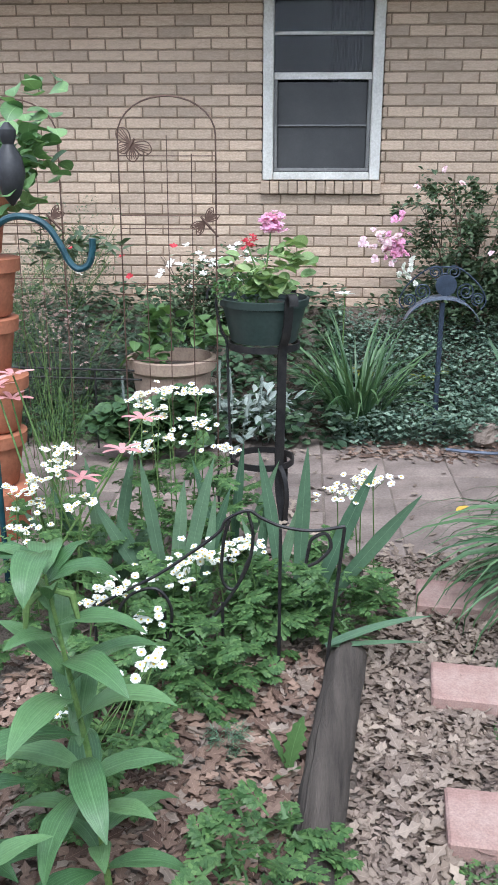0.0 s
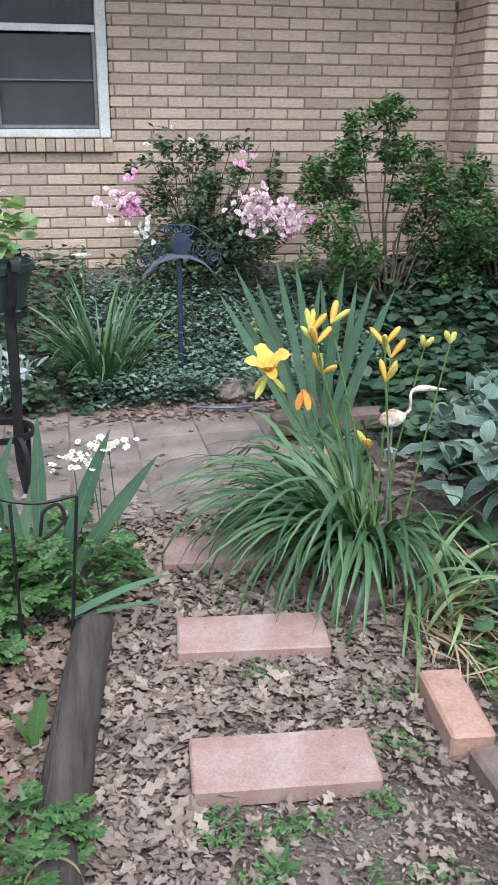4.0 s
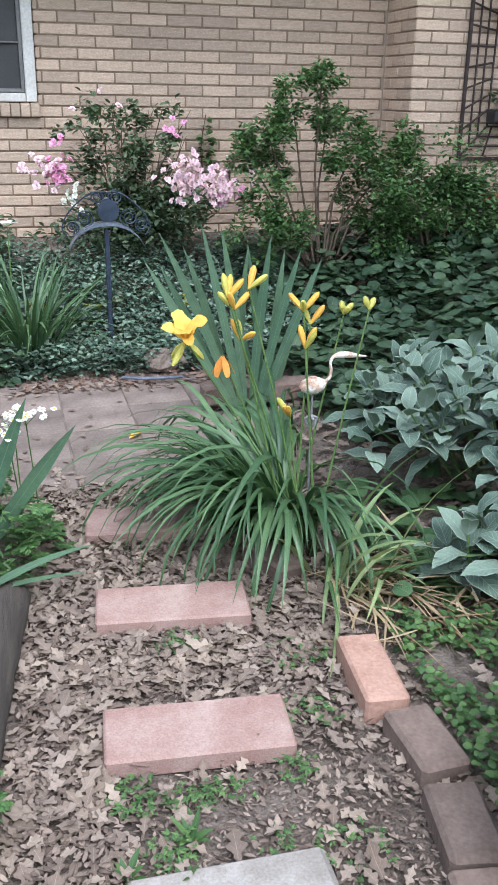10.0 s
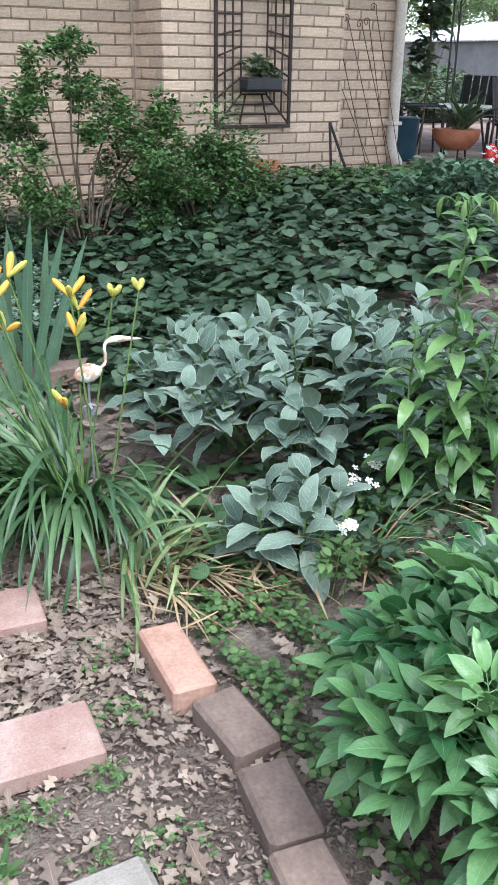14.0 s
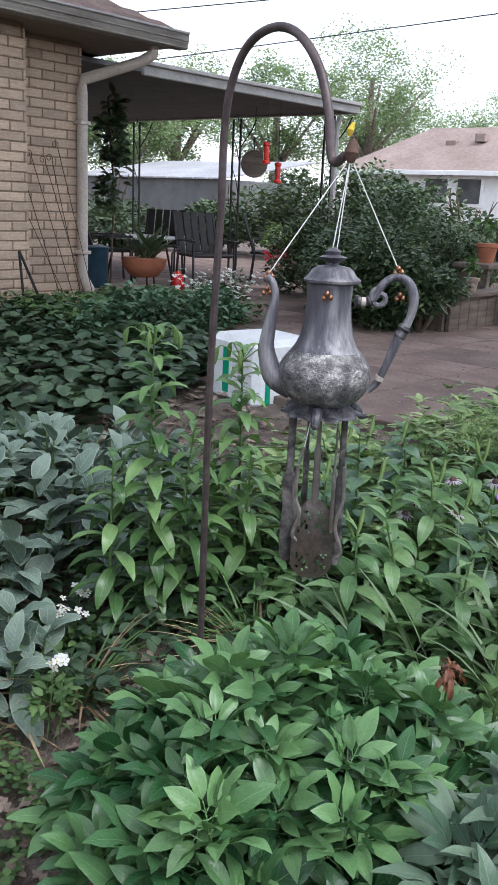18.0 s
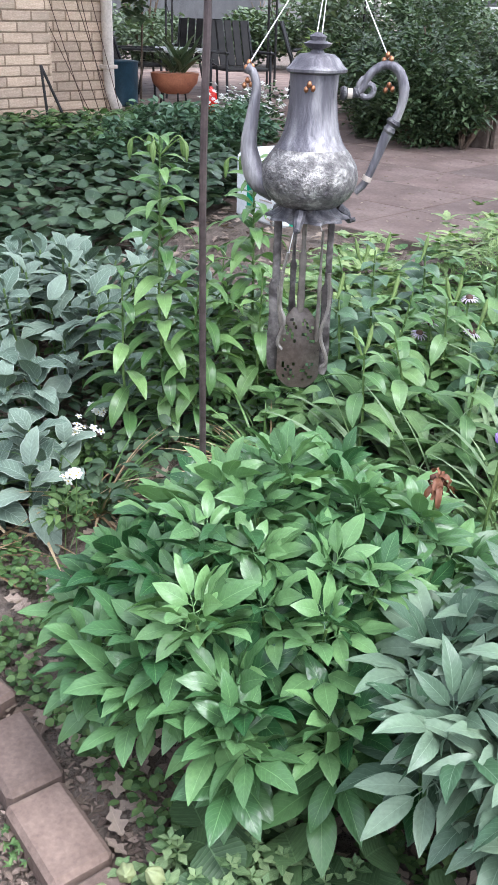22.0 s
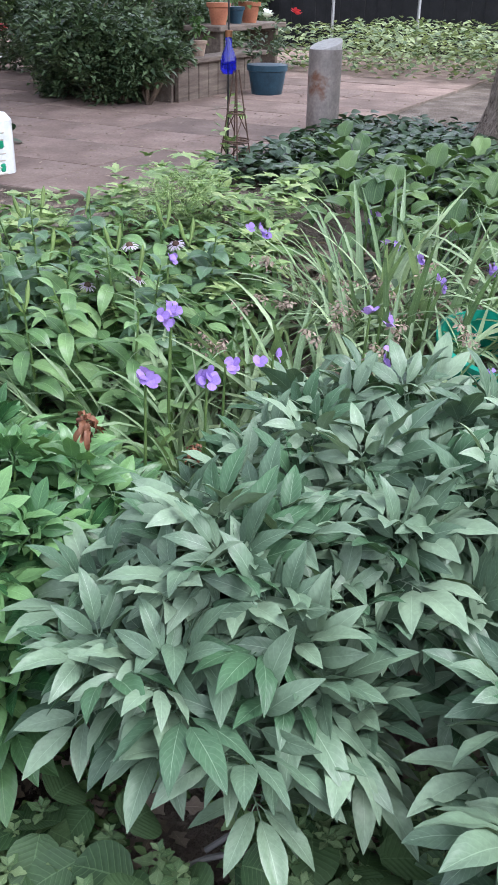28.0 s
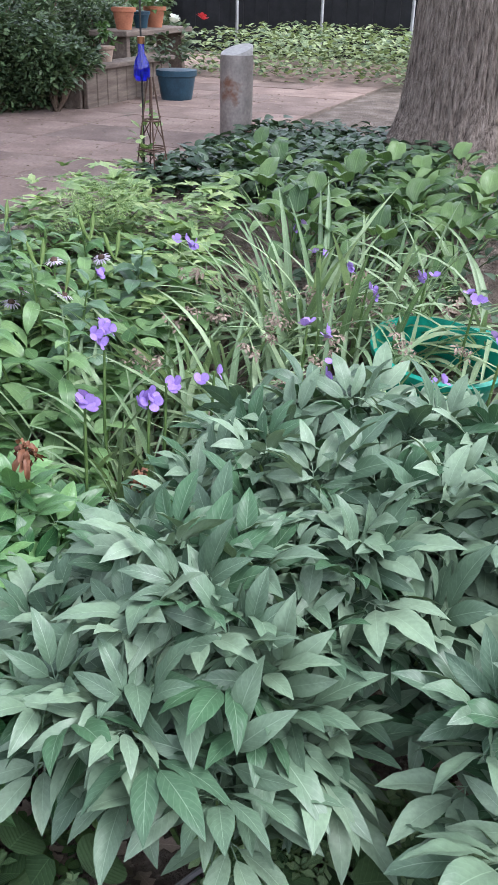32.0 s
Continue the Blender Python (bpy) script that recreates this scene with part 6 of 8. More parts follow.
# ---- patio ----
PZ = 0.58
root = thing("patio_cover", "grey flat patio cover with white fascia on iron posts", "patio cover", (0, 0, 0))
g = Geo()
box(g, (7.7, 9.6, 2.74), (4.55, 5.3, 0.05))
part("roof_deck", g, "dark_paint", root, "", None, False)
for c, s in (((8.2, 6.93, 2.75), (3.62, 0.05, 0.13)), ((10.0, 9.6, 2.75), (0.05, 5.28, 0.13)), ((7.7, 12.27, 2.75), (4.6, 0.05, 0.13))):
    g = Geo()
    box(g, c, s, 0.006)
    box(g, (c[0] - (0.03 if s[0] < 0.1 else 0), c[1] - (0.03 if s[1] < 0.1 else 0), c[2] + 0.045), (s[0] + 0.02, s[1] + 0.02, 0.04), 0.006)
    part("fascia", g, "fascia", root, "ribbed white fascia", None, False)
for x, y in ((9.88, 7.2), (9.88, 8.8), (9.88, 10.9), (5.7, 12.0), (8.0, 12.1)):
    for d in (0, 0.14):
        g = Geo()
        box(g, (x, y + d, (PZ + 2.66) / 2), (0.025, 0.025, 2.66 - PZ), 0.003)
        part("post", g, "iron", root, "slim black iron post")
    for k in range(5):
        z = PZ + 0.2 + k * 0.42
        g = Geo()
        tube(g, [(x, y, z), (x, y + 0.05, z + 0.2), (x, y + 0.14, z + 0.4)], 0.006, 5)
        part("scroll", g, "iron", root)
    g = Geo()
    tube(g, [(x, y - 0.02, 2.3), (x, y - 0.2, 2.5), (x, y - 0.28, 2.64)], 0.008, 5)
    part("bracket", g, "iron", root)
g = Geo()
tube(g, [(9.7, 7.02, PZ), (9.7, 7.02, 2.5), (9.7, 6.98, 2.62)], 0.035, 8)
solid("downspout", g, "fascia", "white downspout on the patio cover post", "downspout")


def patio_chair(x, y, turn, mat="sling"):
    root = thing("patio_chair", "black metal patio chair with dark sling back", "chair", (x, y, PZ + 0.015), turn, "chairs on the patio")
    for s in (-1, 1):
        for p in ([(s * 0.25, -0.25, 0.0), (s * 0.25, -0.22, 0.5)], [(s * 0.25, 0.22, 0.0), (s * 0.25, 0.18, 0.35), (s * 0.24, 0.34, 0.82)]):
            g = Geo()
            tube(g, p, 0.014, 6)
            part("leg", g, "black_plastic", root)
        g = Geo()
        box(g, (s * 0.26, -0.03, 0.52), (0.05, 0.45, 0.025), 0.008)
        part("armrest", g, "black_plastic", root)
    g = Geo()
    box(g, (0, 0, 0.36), (0.48, 0.46, 0.03), 0.01)
    part("seat", g, mat, root)
    for i in range(5):
        g = Geo()
        box(g, (-0.19 + i * 0.095, 0.27, 0.6), (0.08, 0.016, 0.46), 0.004, pose(0, 0, 0, -18, 0, 0))
        part("back_slat", g, mat, root)


patio_chair(7.55, 7.15, -20)
patio_chair(8.9, 7.35, 40)
patio_chair(7.0, 8.2, 60)
patio_chair(8.4, 8.8, 150)
root = thing("patio_table", "low pale glass patio table", "table", (7.6, 8.3, PZ + 0.015))
g = Geo()
lathe(g, [(0.45, 0.48), (0.46, 0.5), (0.45, 0.51), (0.01, 0.512)], 28)
part("tabletop", g, "sack", root)
for a in range(4):
    g = Geo()
    c, s = math.cos(a * 1.57 + 0.7), math.sin(a * 1.57 + 0.7)
    tube(g, [(c * 0.4, s * 0.4, 0), (c * 0.3, s * 0.3, 0.48)], 0.015, 6)
    part("leg", g, "black_plastic", root)
root = thing("bowl_planter", "wide orange terracotta bowl with spiky leaves on a stand", "flower pot", (6.55, 7.05, PZ + 0.015))
pot(root, [(0.1, 0.16), (0.14, 0.17), (0.22, 0.26), (0.235, 0.33), (0.24, 0.35), (0.215, 0.352)], "terracotta", "bowl")
for a in range(3):
    g = Geo()
    tube(g, [(0.16 * math.cos(a * 2.1), 0.16 * math.sin(a * 2.1), 0), (0.13 * math.cos(a * 2.1), 0.13 * math.sin(a * 2.1), 0.19)], 0.01, 6)
    part("leg", g, "iron", root)
n = 30
part("leaves", leaf_mesh("leaves", ribbons(np.stack([U(-0.08, 0.08, n), U(-0.08, 0.08, n), 0 * U(0, 1, n) + 0.34], 1), U(0, 6.28, n), U(0.6, 1.4, n), U(0.3, 0.5, n), U(0.05, 0.07, n), U(0.2, 1.2, n), "lance", 6), "rose_leaf"), "rose_leaf", root, "dark strap leaves")
root = thing("lantern", "small red metal lantern on a black stand", "lantern", (6.75, 6.75, PZ + 0.015))
pot(root, [(0.05, 0.0), (0.05, 0.02), (0.06, 0.03), (0.075, 0.1), (0.06, 0.18), (0.03, 0.22), (0.01, 0.24)], "red_glass", "body")
g = Geo()
tube(g, [(-0.09, 0, 0), (-0.09, 0, 0.42), (0, 0, 0.46), (0.09, 0, 0.42), (0.09, 0, 0)], 0.01, 6)
part("frame", g, "iron", root)
g = Geo()
lathe(g, [(0.17, 0), (0.19, 0.02), (0.2, 0.4), (0.21, 0.42), (0.19, 0.43)], 20)
solid("blue_bin", g, "blue_pot", "pale blue plastic bucket beside the house wall", "bin", (6.4, 7.75, PZ + 0.015))
root = thing("garden_chair", "bright blue plastic garden chair by the house wall", "chair", (6.25, 8.35, PZ + 0.015), 20)
for cx, cy in ((-0.2, -0.2), (0.2, -0.2), (-0.2, 0.2), (0.2, 0.2)):
    g = Geo()
    tube(g, [(cx * 1.15, cy * 1.15, 0), (cx, cy, 0.42)], 0.022, 7)
    part("leg", g, "bright_blue", root)
g = Geo()
box(g, (0, 0, 0.44), (0.48, 0.46, 0.03), 0.012)
part("seat", g, "bright_blue", root)
g = Geo()
box(g, (0, 0.24, 0.72), (0.46, 0.03, 0.5), 0.012, pose(0, 0, 0, -12, 0, 0))
part("backrest", g, "bright_blue", root)
for x, y, z, s in ((8.35, 7.0, 1.98, 1.0), (8.75, 7.15, 1.78, 0.85)):
    root = thing("hummingbird_feeder", "red hummingbird feeder hanging from the patio cover", "bird feeder", (x, y, z), 0, "red feeders")
    g = Geo()
    lathe(g, [(r * 0.7, h) for r, h in ((0.02, 0), (0.075, 0.01), (0.075, 0.03), (0.045, 0.05), (0.05, 0.15), (0.045, 0.2), (0.06, 0.21), (0.06, 0.24), (0.01, 0.25))], 16)
    part("bottle", g, "red_glass", root)
    g = Geo()
    tube(g, [(0, 0, 0.25), (0, 0, 2.7 - z)], 0.003, 4)
    part("wire", g, "iron", root)
g = Geo()
lathe(g, [(0.01, -0.02), (0.16, -0.018), (0.17, 0), (0.16, 0.018), (0.01, 0.02)], 24)
ob = solid("wall_plaque", g, "wood", "round wooden disc hung on the patio post", "ornament", (9.0, 7.3, 2.0))
ob.matrix_basis = pose(9.0, 7.75, 2.02, 90, 0, -45)
g = Geo()
tube(g, [(0, 0, 0), (0.02, 0.03, 0.5), (0.0, 0.0, 0.68)], 0.004, 4)
solid("hanging_wire", g, "iron", "thin wire holding the wooden disc", "wire", (9.0, 7.75, 2.02))

root = thing("soil_bag", "stacked white plastic soil bag with green print", "bag", (3.62, 2.88, 0.52), 0)
root.matrix_basis = pose(3.82, 3.06, ground_z(3.82, 3.06) - 0.05, 0, 0, -12)
g = Geo()
box(g, (0, 0, 0.18), (0.4, 0.42, 0.36), 0.035)
part("bag", g, "sack", root, "shrink-wrapped white plastic")
for c, s in (((-0.12, -0.002, 0.16), (0.05, 0.43, 0.29)), ((0.1, -0.002, 0.22), (0.04, 0.43, 0.05)), ((0.1, -0.002, 0.11), (0.04, 0.43, 0.05))):
    g = Geo()
    box(g, c, s, 0.02)
    part("stripe", g, "sack_green", root, "green printed stripe")
g = Geo()
box(g, (-0.203, 0.05, 0.18), (0.006, 0.05, 0.24), 0.002)
part("stripe", g, "sack_green", root, "green printed panel")
for i in range(7):
    g = Geo()
    box(g, (0.04 + 0.012 * (i % 3), -0.2125, 0.08 + 0.032 * i), (0.16 - 0.03 * (i % 3), 0.004, 0.006), 0.001)
    part("print_bar", g, "cream", root, "faint grey printed bar")
for i in range(5):
    g = Geo()
    box(g, (-0.2025, -0.1 + 0.008 * (i % 2), 0.1 + 0.04 * i), (0.004, 0.14 - 0.03 * (i % 2), 0.007), 0.001)
    part("print_bar", g, "cream", root, "faint grey printed bar")

root = thing("flue_pipe", "rusty galvanised flue pipe standing on the patio edge", "pipe", (6.1, 2.085, PZ))
g = Geo()
lathe(g, [(0.105, 0.0), (0.105, 0.51), (0.1, 0.512), (0.1, 0.03)], 28)
part("tube", g, "flue", root)
g = Geo()
lathe(g, [(0.1, 0.485), (0.103, 0.53), (0.1, 0.54), (0.01, 0.542)], 28)
g.v = [(a, b, c + (0.3 * a - 0.15 * b if c > 0.5 else 0)) for a, b, c in g.v]
part("lid", g, "fascia", root, "pale slanted cap")
root = thing("blue_planter", "dark blue plastic pot with a white rose", "flower pot", (7.75, 3.3, PZ))
pot(root, [(0.12, 0.0), (0.13, 0.02), (0.16, 0.2), (0.172, 0.205), (0.175, 0.25), (0.155, 0.252)], "blue_pot")
soil(root, 0.15, 0.22)
leaf_cloud(root, 160, (0, 0, 0.42), (0.16, 0.16, 0.2), 0.06, "rose_leaf", lumps=6)
BLUEPOT = root
root = thing("timber_planter", "weathered timber planter box at the patio edge", "planter", (0, 0, 0))
for i in range(9):
    g = Geo()
    box(g, (6.87 + i * 0.16, 3.62, PZ + 0.14), (0.152, 0.04, 0.29), 0.006)
    part("board", g, "wood", root, "", None, False)
for i in range(6):
    g = Geo()
    box(g, (6.78, 3.72 + i * 0.16, PZ + 0.14), (0.04, 0.152, 0.29), 0.006)
    part("board", g, "wood", root, "", None, False)
g = Geo()
box(g, (7.5, 3.66, PZ + 0.305), (1.55, 0.2, 0.04), 0.008)
part("cap", g, "wood", root, "flat board cap", None, False)
g = Geo()
box(g, (7.5, 4.1, PZ + 0.24), (1.4, 0.85, 0.04), 0.008)
part("soil", g, "soil", root)
root = thing("pot_shelf", "small wooden plant shelf holding potted plants", "shelf", (0, 0, 0))
for x in (8.5, 9.7):
    g = Geo()
    box(g, (x, 4.3, PZ + 0.22), (0.07, 0.3, 0.44), 0.006)
    part("leg", g, "wood", root)
g = Geo()
box(g, (9.1, 4.3, PZ + 0.465), (1.45, 0.4, 0.05), 0.008)
part("shelf", g, "wood", root)
for x, y, z, s, mat in ((8.7, 4.3, PZ + 0.49, 1.0, "terracotta"), (9.05, 4.3, PZ + 0.49, 0.8, "blue_pot"), (9.35, 4.3, PZ + 0.49, 1.0, "terracotta"), (7.25, 3.68, PZ + 0.325, 0.6, "tan_pot")):
    root = thing("potted_plant", "potted houseplant standing on the shelf", "flower pot", (x, y, z), 0, "pots on the shelf")
    pot(root, [(0.07 * s, 0), (0.1 * s, 0.15 * s), (0.115 * s, 0.155 * s), (0.118 * s, 0.19 * s), (0.1 * s, 0.192 * s)], mat)
    leaf_cloud(root, 90, (0, 0, 0.34 * s), (0.18 * s, 0.18 * s, 0.2 * s), 0.1 * s, "weed", "foliage", 0.2, "leaf", 0.5, 5)
root = thing("obelisk", "thin wire obelisk with a dark rim in the bed edge", "plant support", (4.6, 1.93, ground_z(4.6, 1.93)))
for a in range(4):
    g = Geo()
    c, s = math.cos(a * 1.57 + 0.6), math.sin(a * 1.57 + 0.6)
    tube(g, [(c * 0.09, s * 0.09, 0), (c * 0.012, s * 0.012, 0.5)], 0.004, 5)
    part("leg", g, "rust", root)
for z, r in ((0.02, 0.087), (0.2, 0.06)):
    for a in range(4):
        g = Geo()
        c0, s0, c1, s1 = math.cos(a * 1.57 + 0.6), math.sin(a * 1.57 + 0.6), math.cos(a * 1.57 + 2.17), math.sin(a * 1.57 + 2.17)
        q = r * 0.78
        tube(g, [(c0 * r, s0 * r, z), (c1 * q, s1 * q, z + 0.12)], 0.003, 5)
        part("brace", g, "rust", root)
for z, r in ((0.16, 0.066), (0.17, 0.07), (0.3, 0.045)):
    g = Geo()
    tube(g, [(r * math.cos(a), r * math.sin(a), z) for a in np.linspace(0, 6.2832, 17)], 0.004, 5)
    part("hoop", g, "rust", root)
root = thing("bottle_stake", "cobalt blue glass bottle upside down on a metal stake", "ornament", (4.6, 1.975, ground_z(4.6, 1.975)))
g = Geo()
tube(g, [(0, 0, 0), (0, 0, 0.95)], 0.005, 5)
part("stake", g, "iron", root)
g = Geo()
lathe(g, [(0.01, 0.475), (0.03, 0.48), (0.04, 0.5), (0.04, 0.545), (0.03, 0.575), (0.016, 0.605), (0.016, 0.66)], 18)
part("bottle", g, "cobalt", root)
g = Geo()
lathe(g, [(0.018, 0.645), (0.019, 0.675), (0.012, 0.677)], 12)
part("cap", g, "copper", root)
root = thing("plastic_tub", "teal green plastic tub half hidden by foliage", "tub", (3.05, 0.2, 0.4))
root.matrix_basis = pose(2.96, 0.18, ground_z(2.95, 0.25) - 0.07, 8, -6, 0)
g = Geo()
lathe(g, [(0.14, 0.0), (0.15, 0.01), (0.19, 0.2), (0.205, 0.205), (0.208, 0.225), (0.195, 0.23), (0.185, 0.19), (0.15, 0.03), (0.01, 0.025)], 30)
part("tub", g, "tub", root)
g = Geo()
tube(g, [(0.2, -0.05, 0.22), (0.25, -0.12, 0.2), (0.24, -0.2, 0.12), (0.18, -0.2, 0.1)], 0.008, 6)
part("handle", g, "tub", root)

# ---- beyond the garden ----
def far_house():
    root = thing("neighbour_house", "white neighbour house with pale brown hip roof", "house", (0, 0, 0))
    g = Geo()
    box(g, (27.6, 12.0, 1.3), (5.0, 11.6, 2.75), 0.02)
    part("wall", g, "white", root, "", None, False)
    g = Geo()
    x0, x1, y0, y1, z, zr = 24.7, 30.5, 5.8, 18.3, 2.68, 4.2
    g.add([(x0, y0, z), (x1, y0, z), (x1, y1, z), (x0, y1, z), (27.6, y0 + 2.2, zr), (27.6, y1 - 2.0, zr)], [(0, 4, 5, 3), (0, 1, 4), (1, 2, 5, 4), (2, 3, 5), (0, 3, 2, 1)])
    part("roof", g, "pale_roof", root, "", None, False)
    g = Geo()
    box(g, (24.68, 12.05, 2.66), (0.12, 12.5, 0.14), 0.01)
    part("gutter", g, "white", root)
    for y in (14.45, 13.35):
        w = Geo()
        box(w, (25.06, y, 2.15), (0.08, 0.95, 0.9), 0.01)
        win = part("window", w, "white", root)
        p = Geo()
        box(p, (25.01, y, 2.15), (0.04, 0.75, 0.7), 0.01)
        part("pane", p, "blind", win)
    for y, z in ((13.9, 4.15), (14.9, 3.95)):
        g = Geo()
        box(g, (26.6, y, z - 0.35), (0.4, 0.35, 0.25), 0.02)
        part("vent", g, "pale_roof", root)


far_house()
root = thing("shed", "grey shed with pale ribbed metal roof", "shed", (0, 0, 0))
g = Geo()
box(g, (19.5, 19.6, 1.0), (3.4, 6.0, 2.2), 0.02)
part("wall", g, "dark_paint", root, "", None, False)
for i in range(13):
    g = Geo()
    y = 16.5 + i * 0.5
    box(g, (19.6, y + 0.25, 2.42), (4.0, 0.47, 0.05), 0.01, pose(0, 0, 0, 0, -9, 0))
    part("roof_panel", g, "metal_roof", root, "", None, False)

FAR = ((33, 22.6, 9.6, 4.2), (29.3, 24.6, 8.0, 3.6), (22, 25.5, 6.5, 3.2), (26, 27, 8.0, 3.5), (54, 26, 9.5, 5.0), (46, 31, 9.0, 5.0), (19, 27, 7.0, 3.2), (38, 20, 7.0, 3.5), (60, 18, 8.5, 5.0))
for x, y, h, r in FAR:
    root = thing("tree", "leafy green tree beyond the neighbouring roofs", "tree", (x, y, 0), 0, "distant trees")
    g = Geo()
    tube(g, [(0, 0, 0), (0.1, 0, h * 0.35), (0.15, 0.1, h * 0.7)], [0.3, 0.22, 0.1], 8)
    part("trunk", g, "bark", root)
    for k in range(5):
        a = k * 1.3
        g = Geo()
        tube(g, [(0.1, 0, h * 0.35), (math.cos(a) * r * 0.5, math.sin(a) * r * 0.5, h * 0.65)], [0.12, 0.04], 6)
        part("limb", g, "bark", root)
    leaf_cloud(root, 17000, (0, 0, h * 0.6), (r, r, h * 0.4), 0.13, "hazed_leaf", "crown", 0.0, aspect=0.7, lumps=90, segs=2, clump=(0.1, 0.28))
for (x, y, r, h) in ((6.55, 3.95, 0.32, 0.5), (6.45, 4.15, 0.5, 0.75), (6.55, 4.55, 0.5, 0.75), (6.55, 3.72, 0.42, 0.6), (7.0, 4.45, 0.55, 0.9), (7.1, 4.95, 0.55, 0.85), (7.9, 5.0, 0.7, 1.1), (8.7, 5.4, 0.8, 1.2), (8.0, 5.9, 0.6, 1.05), (9.3, 4.9, 0.7, 0.85), (10.4, 5.6, 0.9, 1.0)):
    root = thing("evergreen_bush", "dark dense evergreen bush at the patio edge", "shrub", (x, y, PZ), 0, "evergreen bushes")
    branches(root, 7, h * 0.8, r * 0.6, 0.02)
    leaf_cloud(root, 4600, (0, 0, h * 0.5), (r, r * 0.85, h * 0.6), 0.07, "hedge", "foliage", 0.1, "leaf", 0.42, 34, segs=2, clump=(0.16, 0.36))
for i, (x, y) in enumerate(((12.5, 6.6), (12.8, 8.4), (13.0, 10.2), (13.2, 12.0), (11.5, 13.5), (9.5, 14.0))):
    root = thing("vine_hedge", "tall vine-covered hedge behind the patio", "hedge", (x, y, PZ), 0, "boundary hedge")
    branches(root, 6, 1.4, 0.5, 0.03)
    leaf_cloud(root, 4200, (0, 0, (0.42, 0.75, 0.75)[i] if i < 3 else 0.5), (1.1, 1.25, (0.58, 0.98, 0.98)[i] if i < 3 else 0.62), 0.11, "hedge" if i % 2 else "rose_leaf", "foliage", 0.4, "leaf", 0.6, 14)
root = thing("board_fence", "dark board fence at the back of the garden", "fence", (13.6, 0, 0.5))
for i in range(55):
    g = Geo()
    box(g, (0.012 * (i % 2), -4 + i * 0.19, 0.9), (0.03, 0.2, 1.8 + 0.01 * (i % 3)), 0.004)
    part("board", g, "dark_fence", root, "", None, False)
root = thing("wire_fence", "chain-link fence posts with top rail at the back", "fence", (12.8, 0, 0.5))
for y in (-2, 0, 1.2, 2.4, 3.6, 4.8):
    g = Geo()
    tube(g, [(0, y, 0), (0, y, 1.15)], 0.022, 7)
    part("post", g, "steel", root)
g = Geo()
tube(g, [(0, -4, 1.14), (0, 5.5, 1.14)], 0.018, 7)
part("rail", g, "steel", root)
for k, (a, za, b, zb) in enumerate((((14.8, 13.5), 4.6, (18.2, 8.5), 5.5), ((13.5, 14.5), 5.2, (19, 9.0), 6.3))):
    g = Geo()
    tube(g, [(a[0] + (b[0] - a[0]) * q, a[1] + (b[1] - a[1]) * q, za + (zb - za) * q) for q in (-2, -1, 0, 1, 2, 3)], 0.012, 5)
    solid("power_line", g, "black_plastic", "dark overhead power cable against the sky", "cable", group="overhead cables")

# ---- flowers and leafy plants ----
def tip_over(V, pts, tilt):
    """Turns each head about its own point: mostly towards the open side of the garden, and a little at random."""
    n = len(pts)
    ax, ay = tilt * (0.7 + U(-0.9, 0.6, n)), tilt * U(-0.8, 0.8, n)
    W = V.reshape(n, -1, 3) - pts[:, None]
    c, s = np.cos(ax)[:, None], np.sin(ax)[:, None]
    y, z = W[:, :, 1] * c - W[:, :, 2] * s, W[:, :, 1] * s + W[:, :, 2] * c
    c, s = np.cos(ay)[:, None], np.sin(ay)[:, None]
    x, z = W[:, :, 0] * c + z * s, z * c - W[:, :, 0] * s
    return (np.stack([x, y, z], 2) + pts[:, None]).reshape(-1, 3)


def heads(root, pts, petals, L, W, mat, elev=0.15, droop=0.4, centre=0.0, name="flower_cluster", profile="petal", segs=3, cmat="center", tilt=0.5):
    """Flower heads at the points given, each tipped its own way: a ring of petals and a small raised centre."""
    pts = np.asarray(pts, float)
    n = len(pts)
    base = np.repeat(pts, petals, 0)
    az = np.tile(np.arange(petals) * 2 * np.pi / petals, n) + np.repeat(U(0, 6.28, n), petals)
    k = n * petals
    sc = np.repeat(U(0.8, 1.15, n), petals)
    base = base + np.stack([np.cos(az), np.sin(az), 0 * az], 1) * (L * 0.12)
    data = ribbons(base, az, elev + U(-0.25, 0.25, k), L * sc, W * sc, droop + U(-0.2, 0.2, k), profile, segs, 0.12, U(-0.2, 0.2, k))
    data = (tip_over(data[0], pts, tilt), data[1], data[2])
    tagged(part(name, leaf_mesh(name, data, mat), mat, root), kind="stuff")
    if centre:
        g = Geo()
        for p in pts:
            lathe(g, [(centre, -0.001), (centre * 0.8, centre * 0.5), (centre * 0.2, centre * 0.75)], 7, tuple(p))
        tagged(part("flower_centre", g, cmat, root), kind="stuff")


def flower(root, p, petals, L, W, mat, elev, droop, name="flower", az0=0.0, tilt=0.0):
    az = np.arange(petals) * 2 * np.pi / petals + az0
    data = ribbons(np.tile(np.array([p], float), (petals, 1)), az, elev + U(-0.12, 0.12, petals), L, W, droop + U(-0.15, 0.15, petals), "petal", 6, 0.15, U(-0.15, 0.15, petals))
    if tilt:
        data = (tip_over(data[0], np.array([p], float), tilt), data[1], data[2])
    return part(name, leaf_mesh(name, data, mat), mat, root)


